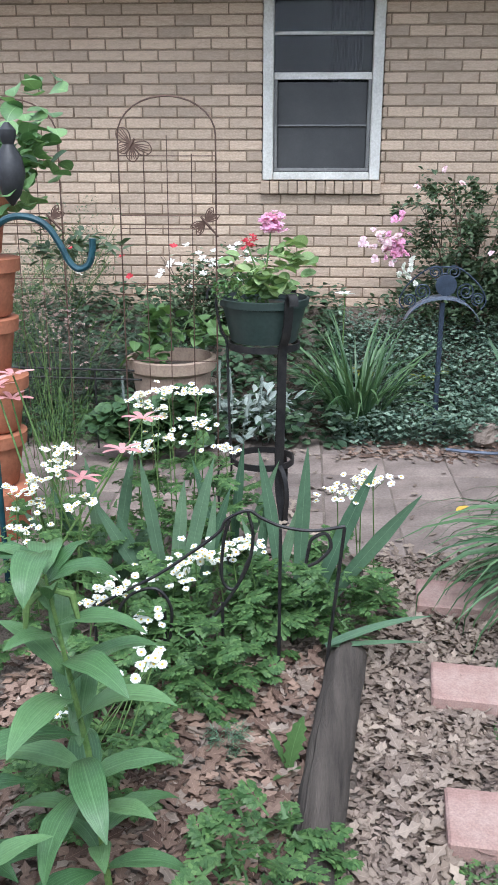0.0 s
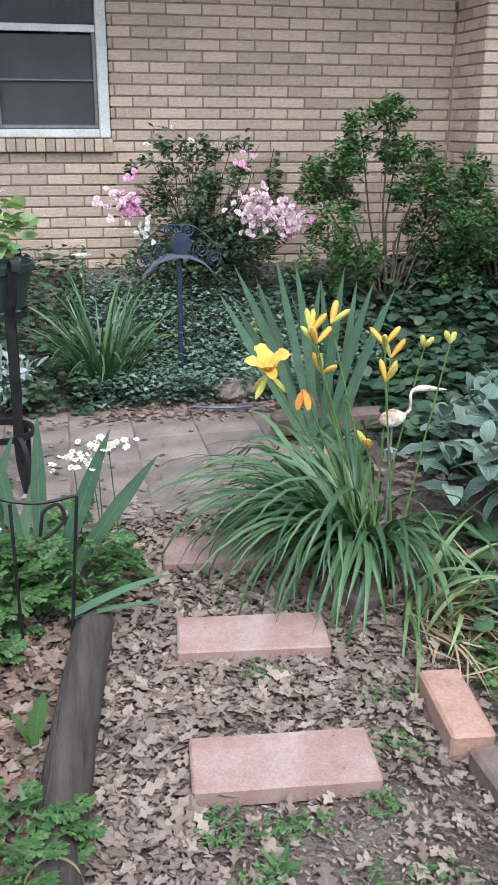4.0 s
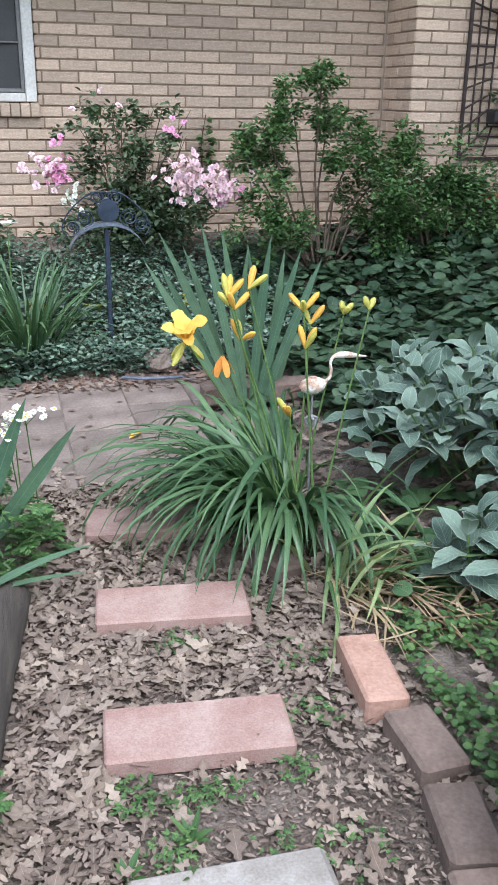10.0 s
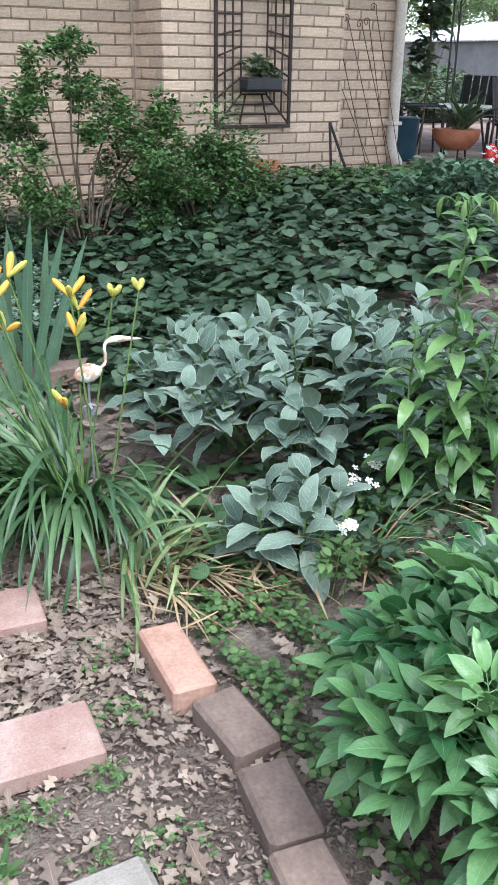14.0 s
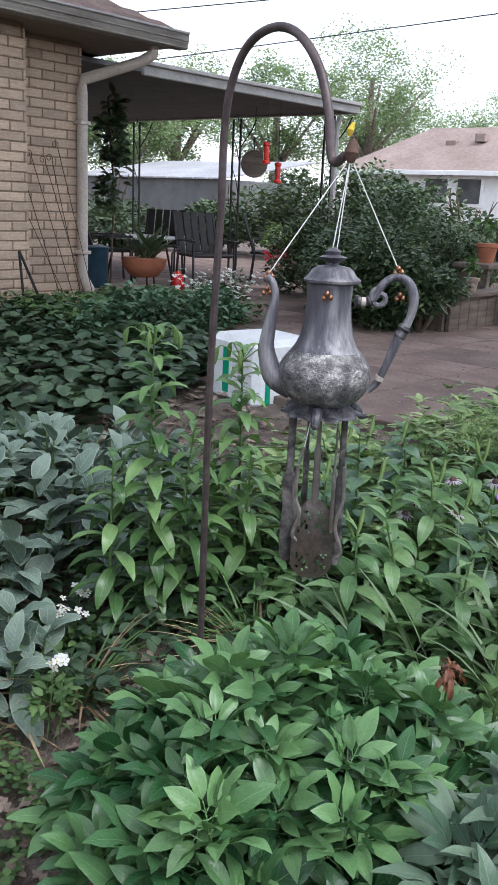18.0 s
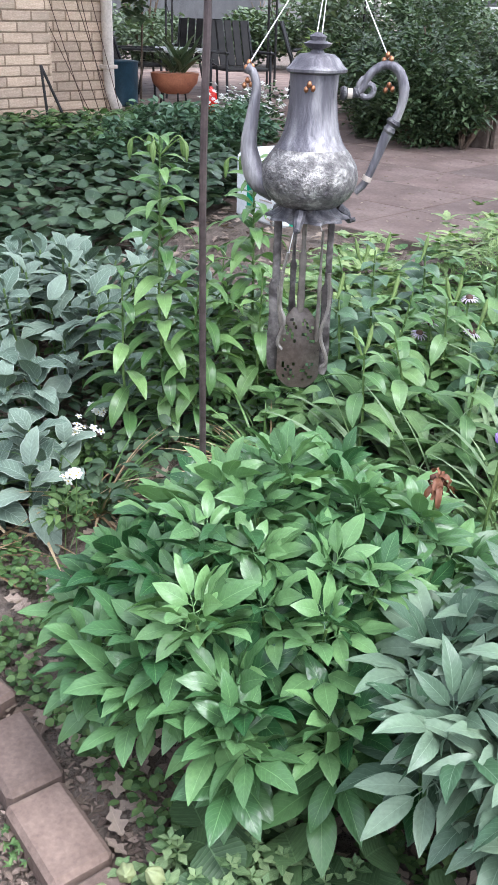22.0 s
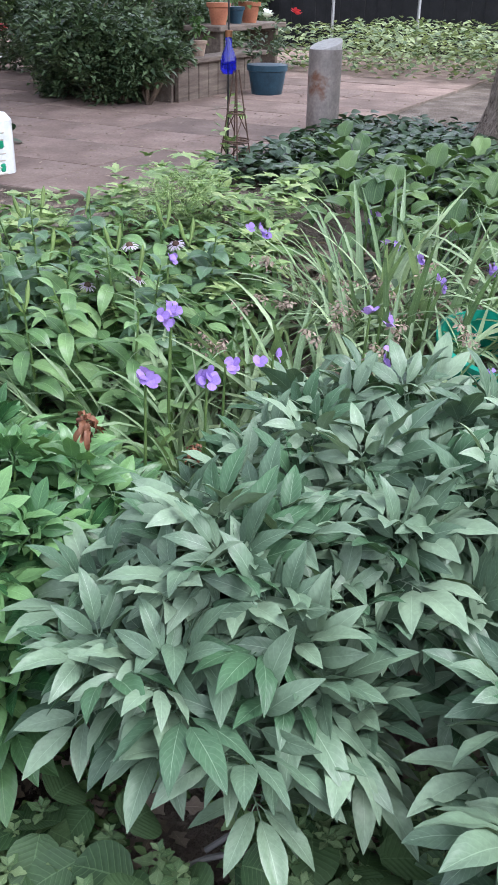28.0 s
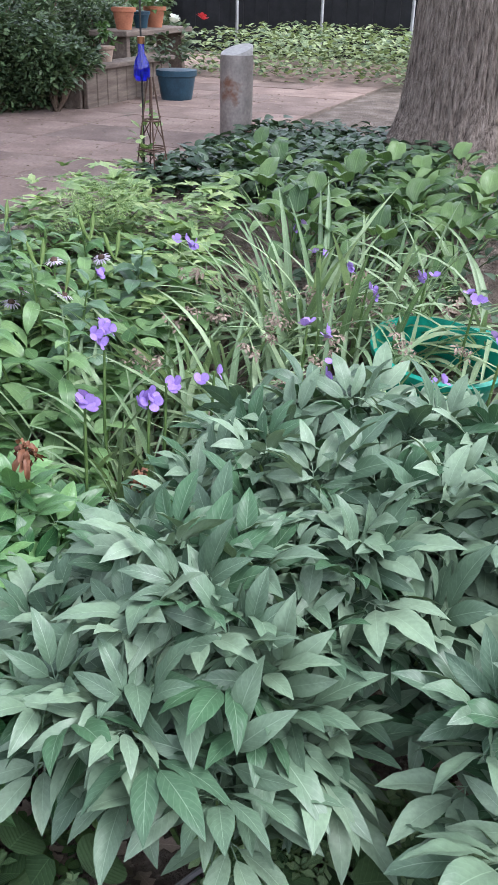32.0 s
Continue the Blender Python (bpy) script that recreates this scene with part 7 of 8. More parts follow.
def stalks(root, ends, r=0.003, base=(0, 0, 0), spread=0.05, mat="stem"):
    g = Geo()
    for e in ends:
        if len(ends) <= 30:
            g = Geo()
        b = (base[0] + RNG.uniform(-spread, spread), base[1] + RNG.uniform(-spread, spread), base[2])
        m = ((b[0] * 0.4 + e[0] * 0.6), (b[1] * 0.4 + e[1] * 0.6), b[2] + (e[2] - b[2]) * 0.62)
        tube(g, [b, m, e], [r * 1.3, r, r * 0.8], 5)
        if len(ends) <= 30:
            part("flower_stalk", g, mat, root)
    if len(ends) <= 30:
        return
    tagged(part("stalk_bundle", g, mat, root), kind="stuff")
    return


def fern_leaf(mat, L):
    """A flat, twice-cut leaf: leaflets in pairs, each with rounded side lobes."""
    sets = [ribbons([(0, 0, 0)], [0], [0.1], [L], [L * 0.1], [0.4], "blade", 6, 0.2)]

    def lobed(p, az, size, lift):
        sets.append(ribbons([p], [az], [lift], [size], [size * 0.46], [0.45], "leaf", 4, 0.12))
        for at, sz in ((0.32, 0.5), (0.58, 0.42)):
            for s in (-1, 1):
                sets.append(ribbons([(p[0] + math.cos(az) * size * at, p[1] + math.sin(az) * size * at, p[2] + 0.001 + lift * size * at * 0.8)], [az + s * 0.75], [lift - 0.1], [size * sz], [size * sz * 0.6], [0.4], "leaf", 3, 0.1))
    for q in (0.3, 0.5, 0.68, 0.82):
        for s in (-1, 1):
            lobed((L * q, 0, 0.004 + 0.07 * L * q), s * RNG.uniform(0.8, 1.05), L * (0.45 - 0.3 * abs(q - 0.42)), RNG.uniform(-0.1, 0.25))
    lobed((L * 0.86, 0, 0.004), 0.0, L * 0.3, -0.05)
    return leaf_mesh("leaf", join(*sets), mat)


FERN = [fern_leaf("fever", L) for L in (0.09, 0.105, 0.075, 0.1, 0.085)]


def feverfew(label, x, y, rx, ry, top, leaves, flowers, fz=(0.8, 1.05)):
    z0 = ground_z(x, y)
    root = thing("feverfew", label, "flowers", (x, y, z0), 0, "white feverfew")
    for i in range(leaves):
        a, r = RNG.uniform(0, 6.28), math.sqrt(RNG.uniform(0, 1))
        h = top * (0.1 + 0.75 * RNG.uniform(0, 1)) * (1 - 0.4 * r * r)
        part("leaf", FERN[i % 5], "fever", root, "", pose(rx * r * math.cos(a), ry * r * math.sin(a), h, RNG.uniform(-25, 25), RNG.uniform(-30, 25), math.degrees(a) + RNG.uniform(-60, 60)))
    leaf_cloud(root, leaves * 2, (0, 0, top * 0.35), (rx * 1.1, ry * 1.1, top * 0.5), 0.034, "fever", "small_foliage", 0.1, "fern", 0.6, 24, segs=5, clump=(0.2, 0.45))
    if flowers:
        c = max(2, flowers // 9)
        ca, cr = U(0, 6.28, c), np.sqrt(U(0, 1, c))
        cz = U(*fz, c) * top
        pick = RNG.integers(0, c, flowers)
        pts = np.stack([rx * cr[pick] * np.cos(ca[pick]) + RNG.normal(0, 0.03, flowers), ry * cr[pick] * np.sin(ca[pick]) + RNG.normal(0, 0.035, flowers), cz[pick] + RNG.normal(0, 0.012, flowers)], 1)
        heads(root, pts, 12, 0.0122, 0.0098, "white_petal", 0.12, 0.25, 0.0042, tilt=0.45)
        stalks(root, pts[::2], 0.0016, spread=0.1)


feverfew("tall white feverfew in full bloom with ferny leaves", -0.62, 3.12, 0.4, 0.28, 0.6, 190, 0)
feverfew("white feverfew with ferny leaves behind the border fence", -0.34, 2.62, 0.34, 0.16, 0.33, 190, 0)
feverfew("low ferny feverfew leaves before the border fence", -0.45, 2.28, 0.25, 0.14, 0.3, 120, 0)
feverfew("white feverfew spilling over the timber end", 0.07, 2.76, 0.15, 0.2, 0.34, 90, 0)
feverfew("feverfew seedlings with pale green ferny leaves", -0.14, 1.48, 0.13, 0.18, 0.25, 50, 0)
feverfew("white feverfew under the broad lily leaves", -0.6, 1.85, 0.18, 0.2, 0.3, 70, 24)
feverfew("feverfew leaves among the pink lilies", -1.0, 2.65, 0.25, 0.3, 0.5, 120, 0)


root = thing("feverfew_blooms", "flat clusters of small white feverfew flowers", "flowers", (0, 0, 0))
spots = [(-0.66, 3.1, 0.72), (-0.56, 3.1, 0.74), (-0.43, 3.1, 0.63), (-0.6, 3.1, 0.64), (-0.69, 3.1, 0.52), (-0.56, 3.1, 0.56), (-0.45, 3.1, 0.74), (-0.35, 3.1, 0.52), (-0.63, 3.1, 0.69), (-1.04, 2.75, 0.47), (-0.91, 2.75, 0.57), (-0.98, 2.75, 0.41), (-0.87, 2.75, 0.61), (-1.01, 2.7, 0.34), (-0.82, 2.75, 0.43), (-0.94, 2.75, 0.51), (-0.43, 2.55, 0.3), (-0.47, 2.55, 0.26), (-0.34, 2.6, 0.31), (-0.29, 2.6, 0.36), (-0.23, 2.6, 0.35), (-0.4, 2.55, 0.35), (0.14, 2.85, 0.5), (0.18, 2.85, 0.51), (0.12, 2.85, 0.43), (0.06, 2.85, 0.46), (-0.65, 2.45, 0.27), (-0.72, 2.45, 0.2), (-0.6, 2.45, 0.29), (-0.53, 2.3, 0.23)]
for c in spots:
    heads(root, np.array(c) + RNG.normal(0, 1, (13, 3)) * np.array([0.035, 0.032, 0.01]), 12, 0.0122, 0.0098, "white_petal", 0.12, 0.25, 0.0042, "umbel", tilt=0.45)
for c in spots:
    g = Geo()
    b = (c[0] + RNG.uniform(-0.05, 0.05), c[1] + RNG.uniform(-0.02, 0.08), 0.0)
    tube(g, [b, ((b[0] + c[0]) / 2, (b[1] + c[1]) / 2, c[2] * 0.55), (c[0], c[1], c[2] - 0.015)], [0.003, 0.0025, 0.002], 5)
    for k in range(4):
        tube(g, [(c[0], c[1], c[2] - 0.05), (c[0] + RNG.uniform(-0.04, 0.04), c[1] + RNG.uniform(-0.04, 0.04), c[2] - 0.004)], 0.0012, 4)
    part("flower_stalk", g, "stem", root)

STEM_LEAF = {}


def leafy_stem(root, base, tip, n, L, W, mat, q0=0.12, elev=(0.1, 0.6), droop=(0.8, 1.7), prof="lance", parts=False, r=0.006, hang=0.0):
    b, t = Vector(base), Vector(tip)
    g = Geo()
    mid = (b + t) / 2 + Vector((RNG.uniform(-0.02, 0.02), RNG.uniform(-0.02, 0.02), 0))
    tube(g, [b, mid, t], [r, r * 0.8, r * 0.4], 6)
    part("stem", g, "stem", root)
    q = np.linspace(q0, 1, n)
    base_pts = np.array([tuple(b.lerp(t, v)) for v in q])
    az = np.arange(n) * 2.4 + U(-0.3, 0.3, n)
    size = L * (0.6 + 0.6 * np.sin(np.pi * np.clip(q, 0, 0.95))) * (1 - 0.28 * q * (hang > 0))
    if parts:
        kinds = [leaf_piece(mat, L * s, W * s, prof, 8, e, d, 0.22) for s, e, d in ((1, 0.45, 1.2), (0.9, 0.6, 1.5), (0.75, 0.8, 1.0))]
        for i, p in enumerate(base_pts):
            part("leaf", kinds[i % 3], mat, root, "", Matrix.Translation(p) @ pose(0, 0, 0, RNG.uniform(-14, 14), RNG.uniform(-15, 15) - 25 * q[i] + 12, math.degrees(az[i])) @ Matrix.Scale(size[i] / L, 4))
    else:
        if (mat, L) not in STEM_LEAF:
            STEM_LEAF[mat, L] = [leaf_mesh("leaf", ribbons([(0, 0, 0)], [0], U(*elev, 1), [L], [W], U(*droop, 1), prof, 8, 0.24, U(-0.3, 0.3, 1), 0.12, 0.08), mat) for _ in range(8)]
        for i, p in enumerate(base_pts):
            part("leaf", STEM_LEAF[mat, L][i % 8], mat, root, "", Matrix.Translation(p) @ pose(0, 0, 0, RNG.uniform(-12, 12), RNG.uniform(-12, 12) + hang * (1 - 1.7 * q[i]), math.degrees(az[i])) @ Matrix.Scale(size[i] / L, 4))


for x, y, tx, ty, tz, n in ((-0.45, 1.45, -0.545, 1.45, 0.8, 26), (-0.72, 1.35, -0.8, 1.4, 0.5, 16), (-0.58, 1.2, -0.66, 1.2, 0.4, 12)):
    root = thing("lily_plant", "young lily with broad glossy whorled leaves", "lily", (x, y, 0), 0, "lilies of the front bed")
    leafy_stem(root, (0, 0, 0), (tx - x, ty - y, tz), n, 0.225, 0.066, "lily_big", 0.15, parts=True, r=0.009)
    for k in range(4 if tz > 0.7 else 0):
        part("leaf", leaf_piece("lily_big", 0.18, 0.07, "lance", 8, 0.6, 1.9, 0.25), "lily_big", root, "", pose(tx - x, ty - y, tz - 0.02 + 0.02 * k, 0, 0, 20 + k * 84))
    for k in range(3):
        g = Geo()
        a = k * 2.1
        tube(g, [(tx - x, ty - y, tz - 0.03), (tx - x + 0.05 * math.cos(a), ty - y + 0.05 * math.sin(a), tz - 0.04), (tx - x + 0.06 * math.cos(a), ty - y + 0.06 * math.sin(a), tz - 0.1)], [0.004, 0.009, 0.004], 7)
        part("bud", g, "stem", root)

for x, y, tz, n in ((2.1, 2.03, 1.17, 84), (2.43, 1.96, 1.1, 76), (2.17, 1.95, 0.9, 48), (2.3, 1.98, 0.82, 40), (2.0, 2.1, 0.78, 34), (2.36, 1.86, 0.76, 34)):
    z0 = ground_z(x, y)
    root = thing("lily_plant", "tall lily with narrow glossy green leaves along the stem", "lily", (x, y, z0), 0, "tall lilies")
    dx, dy = RNG.uniform(-0.04, 0.04), RNG.uniform(-0.04, 0.04)
    leafy_stem(root, (0, 0, 0), (dx, dy, tz - z0), n, 0.165, 0.05, "lily", 0.08, (0.0, 0.6), (0.9, 1.8), hang=24)
    for k in range(5 if tz > 1 else 0):
        a = k * 1.26
        g = Geo()
        tube(g, bend([(dx, dy, tz - z0 - 0.05), (dx + 0.06 * math.cos(a), dy + 0.06 * math.sin(a), tz - z0 + 0.0), (dx + 0.085 * math.cos(a), dy + 0.085 * math.sin(a), tz - z0 - 0.01), (dx + 0.09 * math.cos(a), dy + 0.09 * math.sin(a), tz - z0 - 0.06)], 3), [0.002, 0.002, 0.002, 0.002, 0.002, 0.003, 0.007, 0.009, 0.007, 0.002], 7)
        part("bud", g, "green_bud", root)
for i, (x, y, tz) in enumerate(((2.65, 1.6, 0.84), (2.8, 1.45, 0.8), (2.5, 1.45, 0.76), (2.95, 1.65, 0.78), (2.4, 1.25, 0.7), (2.75, 1.75, 0.78), (2.6, 1.2, 0.72), (3.0, 1.35, 0.76), (2.25, 1.35, 0.68), (2.45, 1.62, 0.74), (2.3, 1.1, 0.66), (2.7, 1.35, 0.74), (2.9, 1.2, 0.74))):
    z0 = ground_z(x, y)
    root = thing("lily_plant", "leafy lily with swelling green buds", "lily", (x, y, z0), 0, "budding lilies")
    leafy_stem(root, (0, 0, 0), (RNG.uniform(-0.09, 0.09), RNG.uniform(-0.09, 0.09), tz - z0), 20, 0.155 if i % 3 else 0.12, 0.056 if i % 3 else 0.068, "bud_lily" if i % 3 else "mound", 0.2, (0.1, 0.6), (0.6, 1.7), "lance" if i % 3 else "peony", hang=10)
    for k in range(RNG.integers(0, 3)):
        a = k * 2.1
        g = Geo()
        tube(g, [(0, 0, tz - z0 - 0.04), (0.018 * math.cos(a), 0.018 * math.sin(a), tz - z0 - 0.005), (0.026 * math.cos(a), 0.026 * math.sin(a), tz - z0 + 0.025), (0.032 * math.cos(a), 0.032 * math.sin(a), tz - z0 + 0.05)], [0.002, 0.006, 0.0075, 0.002], 7)
        part("bud", g, "green_bud", root)
for x, y, z in ((2.72, 1.31, 0.73), (2.66, 1.4, 0.64), (2.65, 1.43, 0.6), (2.73, 1.29, 0.62), (2.9, 1.25, 0.7)):
    root = thing("bee_balm", "pale mauve shaggy flower on a thin stem", "flower", (x, y, ground_z(x, y)), 0, "mauve flowers")
    h = z - ground_z(x, y)
    flower(root, (0, 0, h), 17, 0.032, 0.007, "mauve", 0.25, 0.9, tilt=0.5)
    g = Geo()
    lathe(g, [(0.008, h - 0.006), (0.012, h + 0.002), (0.009, h + 0.01), (0.003, h + 0.013)], 12)
    part("flower_centre", g, "rust", root)
    g = Geo()
    tube(g, [(0.02, 0.03, 0), (0.01, 0.01, h * 0.5), (0, 0, h)], 0.003, 5)
    part("flower_stalk", g, "stem", root)

# yellow daylily flowers on their stalks
root = thing("daylily_flowers", "yellow daylily blooms and buds on tall stalks", "flowers", (1.09, 2.6, 0))
O = (1.09, 2.6)
ends = []
for (x, z), kind in (((0.703, 0.76), 0), ((0.825, 0.7), 1), ((0.834, 0.9), 2), ((0.91, 0.92), 2), ((0.893, 0.745), 2), ((1.1, 0.84), 2), ((1.13, 0.79), 2), ((1.247, 0.82), 3), ((1.324, 0.84), 3), ((1.057, 0.48), 2), ((1.1, 0.72), 2), ((0.86, 0.86), 2)):
    x, z = 0.144 + (x - 0.144) * 0.957, 1.519 - (1.519 - z) * 0.957
    p = (x - O[0], RNG.uniform(-0.03, 0.03), z)
    ends.append(p)
    if kind == 0:
        for L, W, e, d, turn in ((0.1, 0.076, 1.3, 1.15, 0.0), (0.095, 0.05, 1.15, 1.35, 0.52)):
            az = np.arange(3) * 2 * np.pi / 3 + turn
            data = ribbons(np.tile(np.array([p], float), (3, 1)), az, e + U(-0.1, 0.1, 3), L, W, d + U(-0.2, 0.2, 3), "petal", 9, 0.2, U(-0.15, 0.15, 3), 0.12, 0.24)
            part("flower", leaf_mesh("flower", (tip_over(data[0], np.array([p], float), 0.55), data[1], data[2]), "yellow"), "yellow", root)
        for a in (0.3, 2.2, 3.8):
            g = Geo()
            d = Vector((math.cos(a) * 0.5, math.sin(a) * 0.5, -0.55))
            tube(g, [Vector(p) + d * 0.02, Vector(p) + d * 0.06, Vector(p) + d * 0.1, Vector(p) + d * 0.125], [0.006, 0.012, 0.01, 0.003], 8)
            part("bud", g, "bud", root)
    elif kind == 1:
        flower(root, p, 5, 0.07, 0.035, "orange", -0.9, 0.4)
    else:
        for k in range(3):
            a, e = RNG.uniform(0, 6.28), RNG.uniform(0.5, 1.3)
            L = 0.075 if kind == 2 else 0.045
            g = Geo()
            d = Vector((math.cos(a) * math.cos(e), math.sin(a) * math.cos(e), math.sin(e)))
            tube(g, [Vector(p), Vector(p) + d * L * 0.5, Vector(p) + d * L * 0.85, Vector(p) + d * L], [0.004, 0.0105, 0.009, 0.003], 8)
            part("bud", g, "bud" if (kind == 3 or k == 2) else "yellow", root)
stalks(root, ends, 0.0035, (0, 0, 0), 0.06)
# spent blades round the clump
n = 34
root = thing("spent_blades", "yellowing daylily blades fallen over the bed edge", "leaves", (1.18, 2.36, 0.02))
for mat, name, reach, elev, length, width, droop in (("spent", "blade", (-2.2, 0.6), (0.15, 1.45), (0.28, 0.72), (0.014, 0.024), (0.5, 2.4)), ("straw", "dry_blade", (-2.2, 0.4), (0.03, 0.4), (0.25, 0.62), (0.008, 0.016), (0.25, 0.9))):
    kinds = [leaf_mesh(name, ribbons([(0, 0, 0)], [0], U(*elev, 1), U(*length, 1), U(*width, 1), U(*droop, 1), "blade", 8, 0.3, U(-0.3, 0.3, 1)), mat) for _ in range(16)]
    for i in range(n):
        part(name, kinds[i % 16], mat, root, "", pose(RNG.uniform(-0.12, 0.12), RNG.uniform(-0.12, 0.1), 0, RNG.uniform(-25, 25), 0, math.degrees(RNG.uniform(*reach))))
for x, y, m in ((2.15, 1.62, 110), (1.75, 1.95, 40)):
    root = thing("dry_clump", "clump of dry straw-coloured and green blades", "grass", (x, y, ground_z(x, y)))
    az = U(0, 6.28, m)
    tagged(part("dry_tuft", leaf_mesh("dry_tuft", ribbons(np.zeros((m, 3)) + np.stack([U(-0.06, 0.06, m), U(-0.06, 0.06, m), 0 * az], 1), az, U(0.3, 1.2, m), U(0.2, 0.38, m), U(0.006, 0.012, m), U(0.6, 1.5, m), "blade", 7, 0.3), "straw"), "straw", root), kind="stuff")
    tagged(part("green_tuft", leaf_mesh("green_tuft", ribbons(np.zeros((m, 3)), az + 0.5, U(0.5, 1.3, m), U(0.2, 0.4, m), U(0.006, 0.012, m), U(0.6, 1.5, m), "blade", 7, 0.3), "lily"), "lily", root), kind="stuff")

carpet("straw_litter", "pale dry blades strewn flat beside the daylily", "leaves", area(95, 1.15, 1.7, 1.95, 2.45), 0.26, "straw", "blade", 0.04, (0.01, 0.06), 7, (-0.02, 0.3), (-0.2, 0.6), 0.2)
# iris blades fallen over the timber
root = thing("fallen_iris", "iris blades fallen across the landscape timber", "iris", (0.02, 2.42, 0.1))
part("blade", leaf_mesh("blade", ribbons([(0, 0, 0), (0.02, 0, 0.0)], [0.25, 0.05], [0.35, 0.12], [0.36, 0.3], [0.045, 0.03], [0.35, 0.15], "blade", 8, 0.15), "iris"), "iris", root)
# geranium, tan pot seedlings
leaf_cloud(GERANIUM, 120, (0.0, -0.02, 0.29), (0.2, 0.17, 0.17), 0.062, "bright_leaf", "foliage", 0.2, "round", 1.0, 7, segs=6)
leaf_cloud(GERANIUM, 420, (-0.1, -0.05, 0.22), (0.15, 0.14, 0.09), 0.022, "fever", "small_foliage", 0.2, "leaf", 0.5, 6)
pts = np.array([0.03, -0.05, 0.5]) + RNG.normal(0, 0.022, (70, 3))
heads(GERANIUM, pts, 5, 0.02, 0.017, "pink", 0.4, 0.3, 0, "pink_cluster")
heads(GERANIUM, np.array([-0.07, 0, 0.42]) + RNG.normal(0, 0.02, (12, 3)), 5, 0.015, 0.012, "red", 0.4, 0.3, 0, "red_cluster")
stalks(GERANIUM, [(0.03, -0.05, 0.48), (-0.07, 0, 0.4)], 0.004, (0, 0, 0.16))
leaf_cloud(TANPOT, 110, (0.02, 0, 0.64), (0.27, 0.22, 0.17), 0.1, "weed", "foliage", 0.2, "leaf", 0.7, 8, segs=4)

# roses
rose_root = thing("rose_blooms", "clusters of pink and pale roses on the bush", "flowers", (1.05, 6.1, 0))
for (x, y, z), n, mat, s in (((0.47, -0.1, 0.92), 70, "pale_pink", 0.07), ((0.55, -0.1, 0.85), 14, "pink", 0.06), ((0.25, -0.1, 0.97), 80, "pale_pink", 0.07), ((-0.53, -0.05, 1.02), 26, "pink", 0.045), ((-0.65, -0.05, 1.02), 26, "pale_pink", 0.06), ((-0.5, -0.05, 0.86), 12, "white_petal", 0.05), ((-0.5, 0, 1.2), 5, "pink", 0.03), ((0.2, 0, 1.25), 5, "pink", 0.04), ((-0.2, 0, 1.4), 3, "pale_pink", 0.08), ((0.5, 0, 1.0), 12, "pale_pink", 0.06)):
    kinds = []
    for _ in range(4):
        k = 13
        az = np.arange(k) * 2.4
        inner = np.linspace(1.35, 0.35, k)
        kinds.append(leaf_mesh("rose", ribbons(np.zeros((k, 3)), az, inner, np.linspace(0.018, 0.03, k), np.linspace(0.018, 0.032, k), U(0.3, 0.9, k), "petal", 4, 0.2), mat))
    for i in range(n):
        at = np.array([x, y - 0.3, z + 0.03]) + RNG.normal(0, s, 3) * np.array([1, 0.4, 0.85])
        part("rose", kinds[i % 4], mat, rose_root, "", pose(*at, RNG.uniform(20, 75), RNG.uniform(-35, 35), RNG.uniform(-60, 60)) @ Matrix.Scale(RNG.uniform(0.7, 1.1), 4))
root = thing("white_rose", "white flowering bush before the brick wall", "shrub", (-0.75, 6.15, ground_z(-0.75, 6.15)))
branches(root, 7, 0.55, 0.4, 0.008)
leaf_cloud(root, 2600, (0, 0, 0.3), (0.6, 0.35, 0.35), 0.045, "rose_leaf", lumps=12)
heads(root, np.array([0.0, -0.2, 0.5]) + RNG.normal(0, 1, (46, 3)) * np.array([0.25, 0.08, 0.08]), 6, 0.026, 0.022, "white_petal", 0.4, 0.3, 0, "white_cluster")
heads(root, np.array([(-0.55, -0.2, 0.55), (-0.5, -0.2, 0.42), (-0.2, -0.2, 0.62), (-0.9, -0.2, 0.6)]), 8, 0.03, 0.026, "red", 0.6, 0.3, 0, "red_cluster")
for x, y, rx, h, mat, size, n, label in ((-1.45, 5.0, 0.5, 0.85, "fennel", 0.06, 5200, "hazy bronze fennel with thread-like leaves"), (-0.95, 5.4, 0.4, 0.6, "fennel", 0.045, 4200, "feathery dark asparagus-like plant"), (-2.0, 5.6, 0.6, 0.9, "hedge", 0.035, 3500, "feathery dark shrub at the wall"), (-1.3, 4.1, 0.3, 0.55, "fever", 0.03, 1600, "loose green plant beneath the pot tower"), (-1.75, 6.3, 0.6, 0.8, "rose_leaf", 0.05, 2500, "dark leafy shrub before the wall")):
    root = thing("feathery_plant", label, "plant", (x, y, ground_z(x, y)))
    branches(root, 9, h, rx * 0.8, 0.005, "stem")
    leaf_cloud(root, n, (0, 0, h * 0.5), (rx, rx * 0.7, h * 0.55), size, mat, "foliage", 0.1, "leaf", 0.09 if mat == "fennel" else 0.16, 14, segs=2)
root = thing("coral_bells", "airy pinkish coral bells flower plumes", "flowers", (-1.12, 3.55, 0))
pts = np.array([-0.04, 0, 0.97]) + RNG.normal(0, 1, (420, 3)) * np.array([0.085, 0.07, 0.1])
pts[:, 0] -= (pts[:, 2] - 0.97) * 0.5
heads(root, pts, 4, 0.0075, 0.006, "dusky_pink", 0.3, 0.3, 0, "plume", "leaf", 2)
stalks(root, pts[::22], 0.0013, (0, 0, 0.05), 0.06)
root = thing("pink_lilies", "open salmon pink lilies by the plant hook", "flowers", (-0.9, 2.85, 0))
ends = []
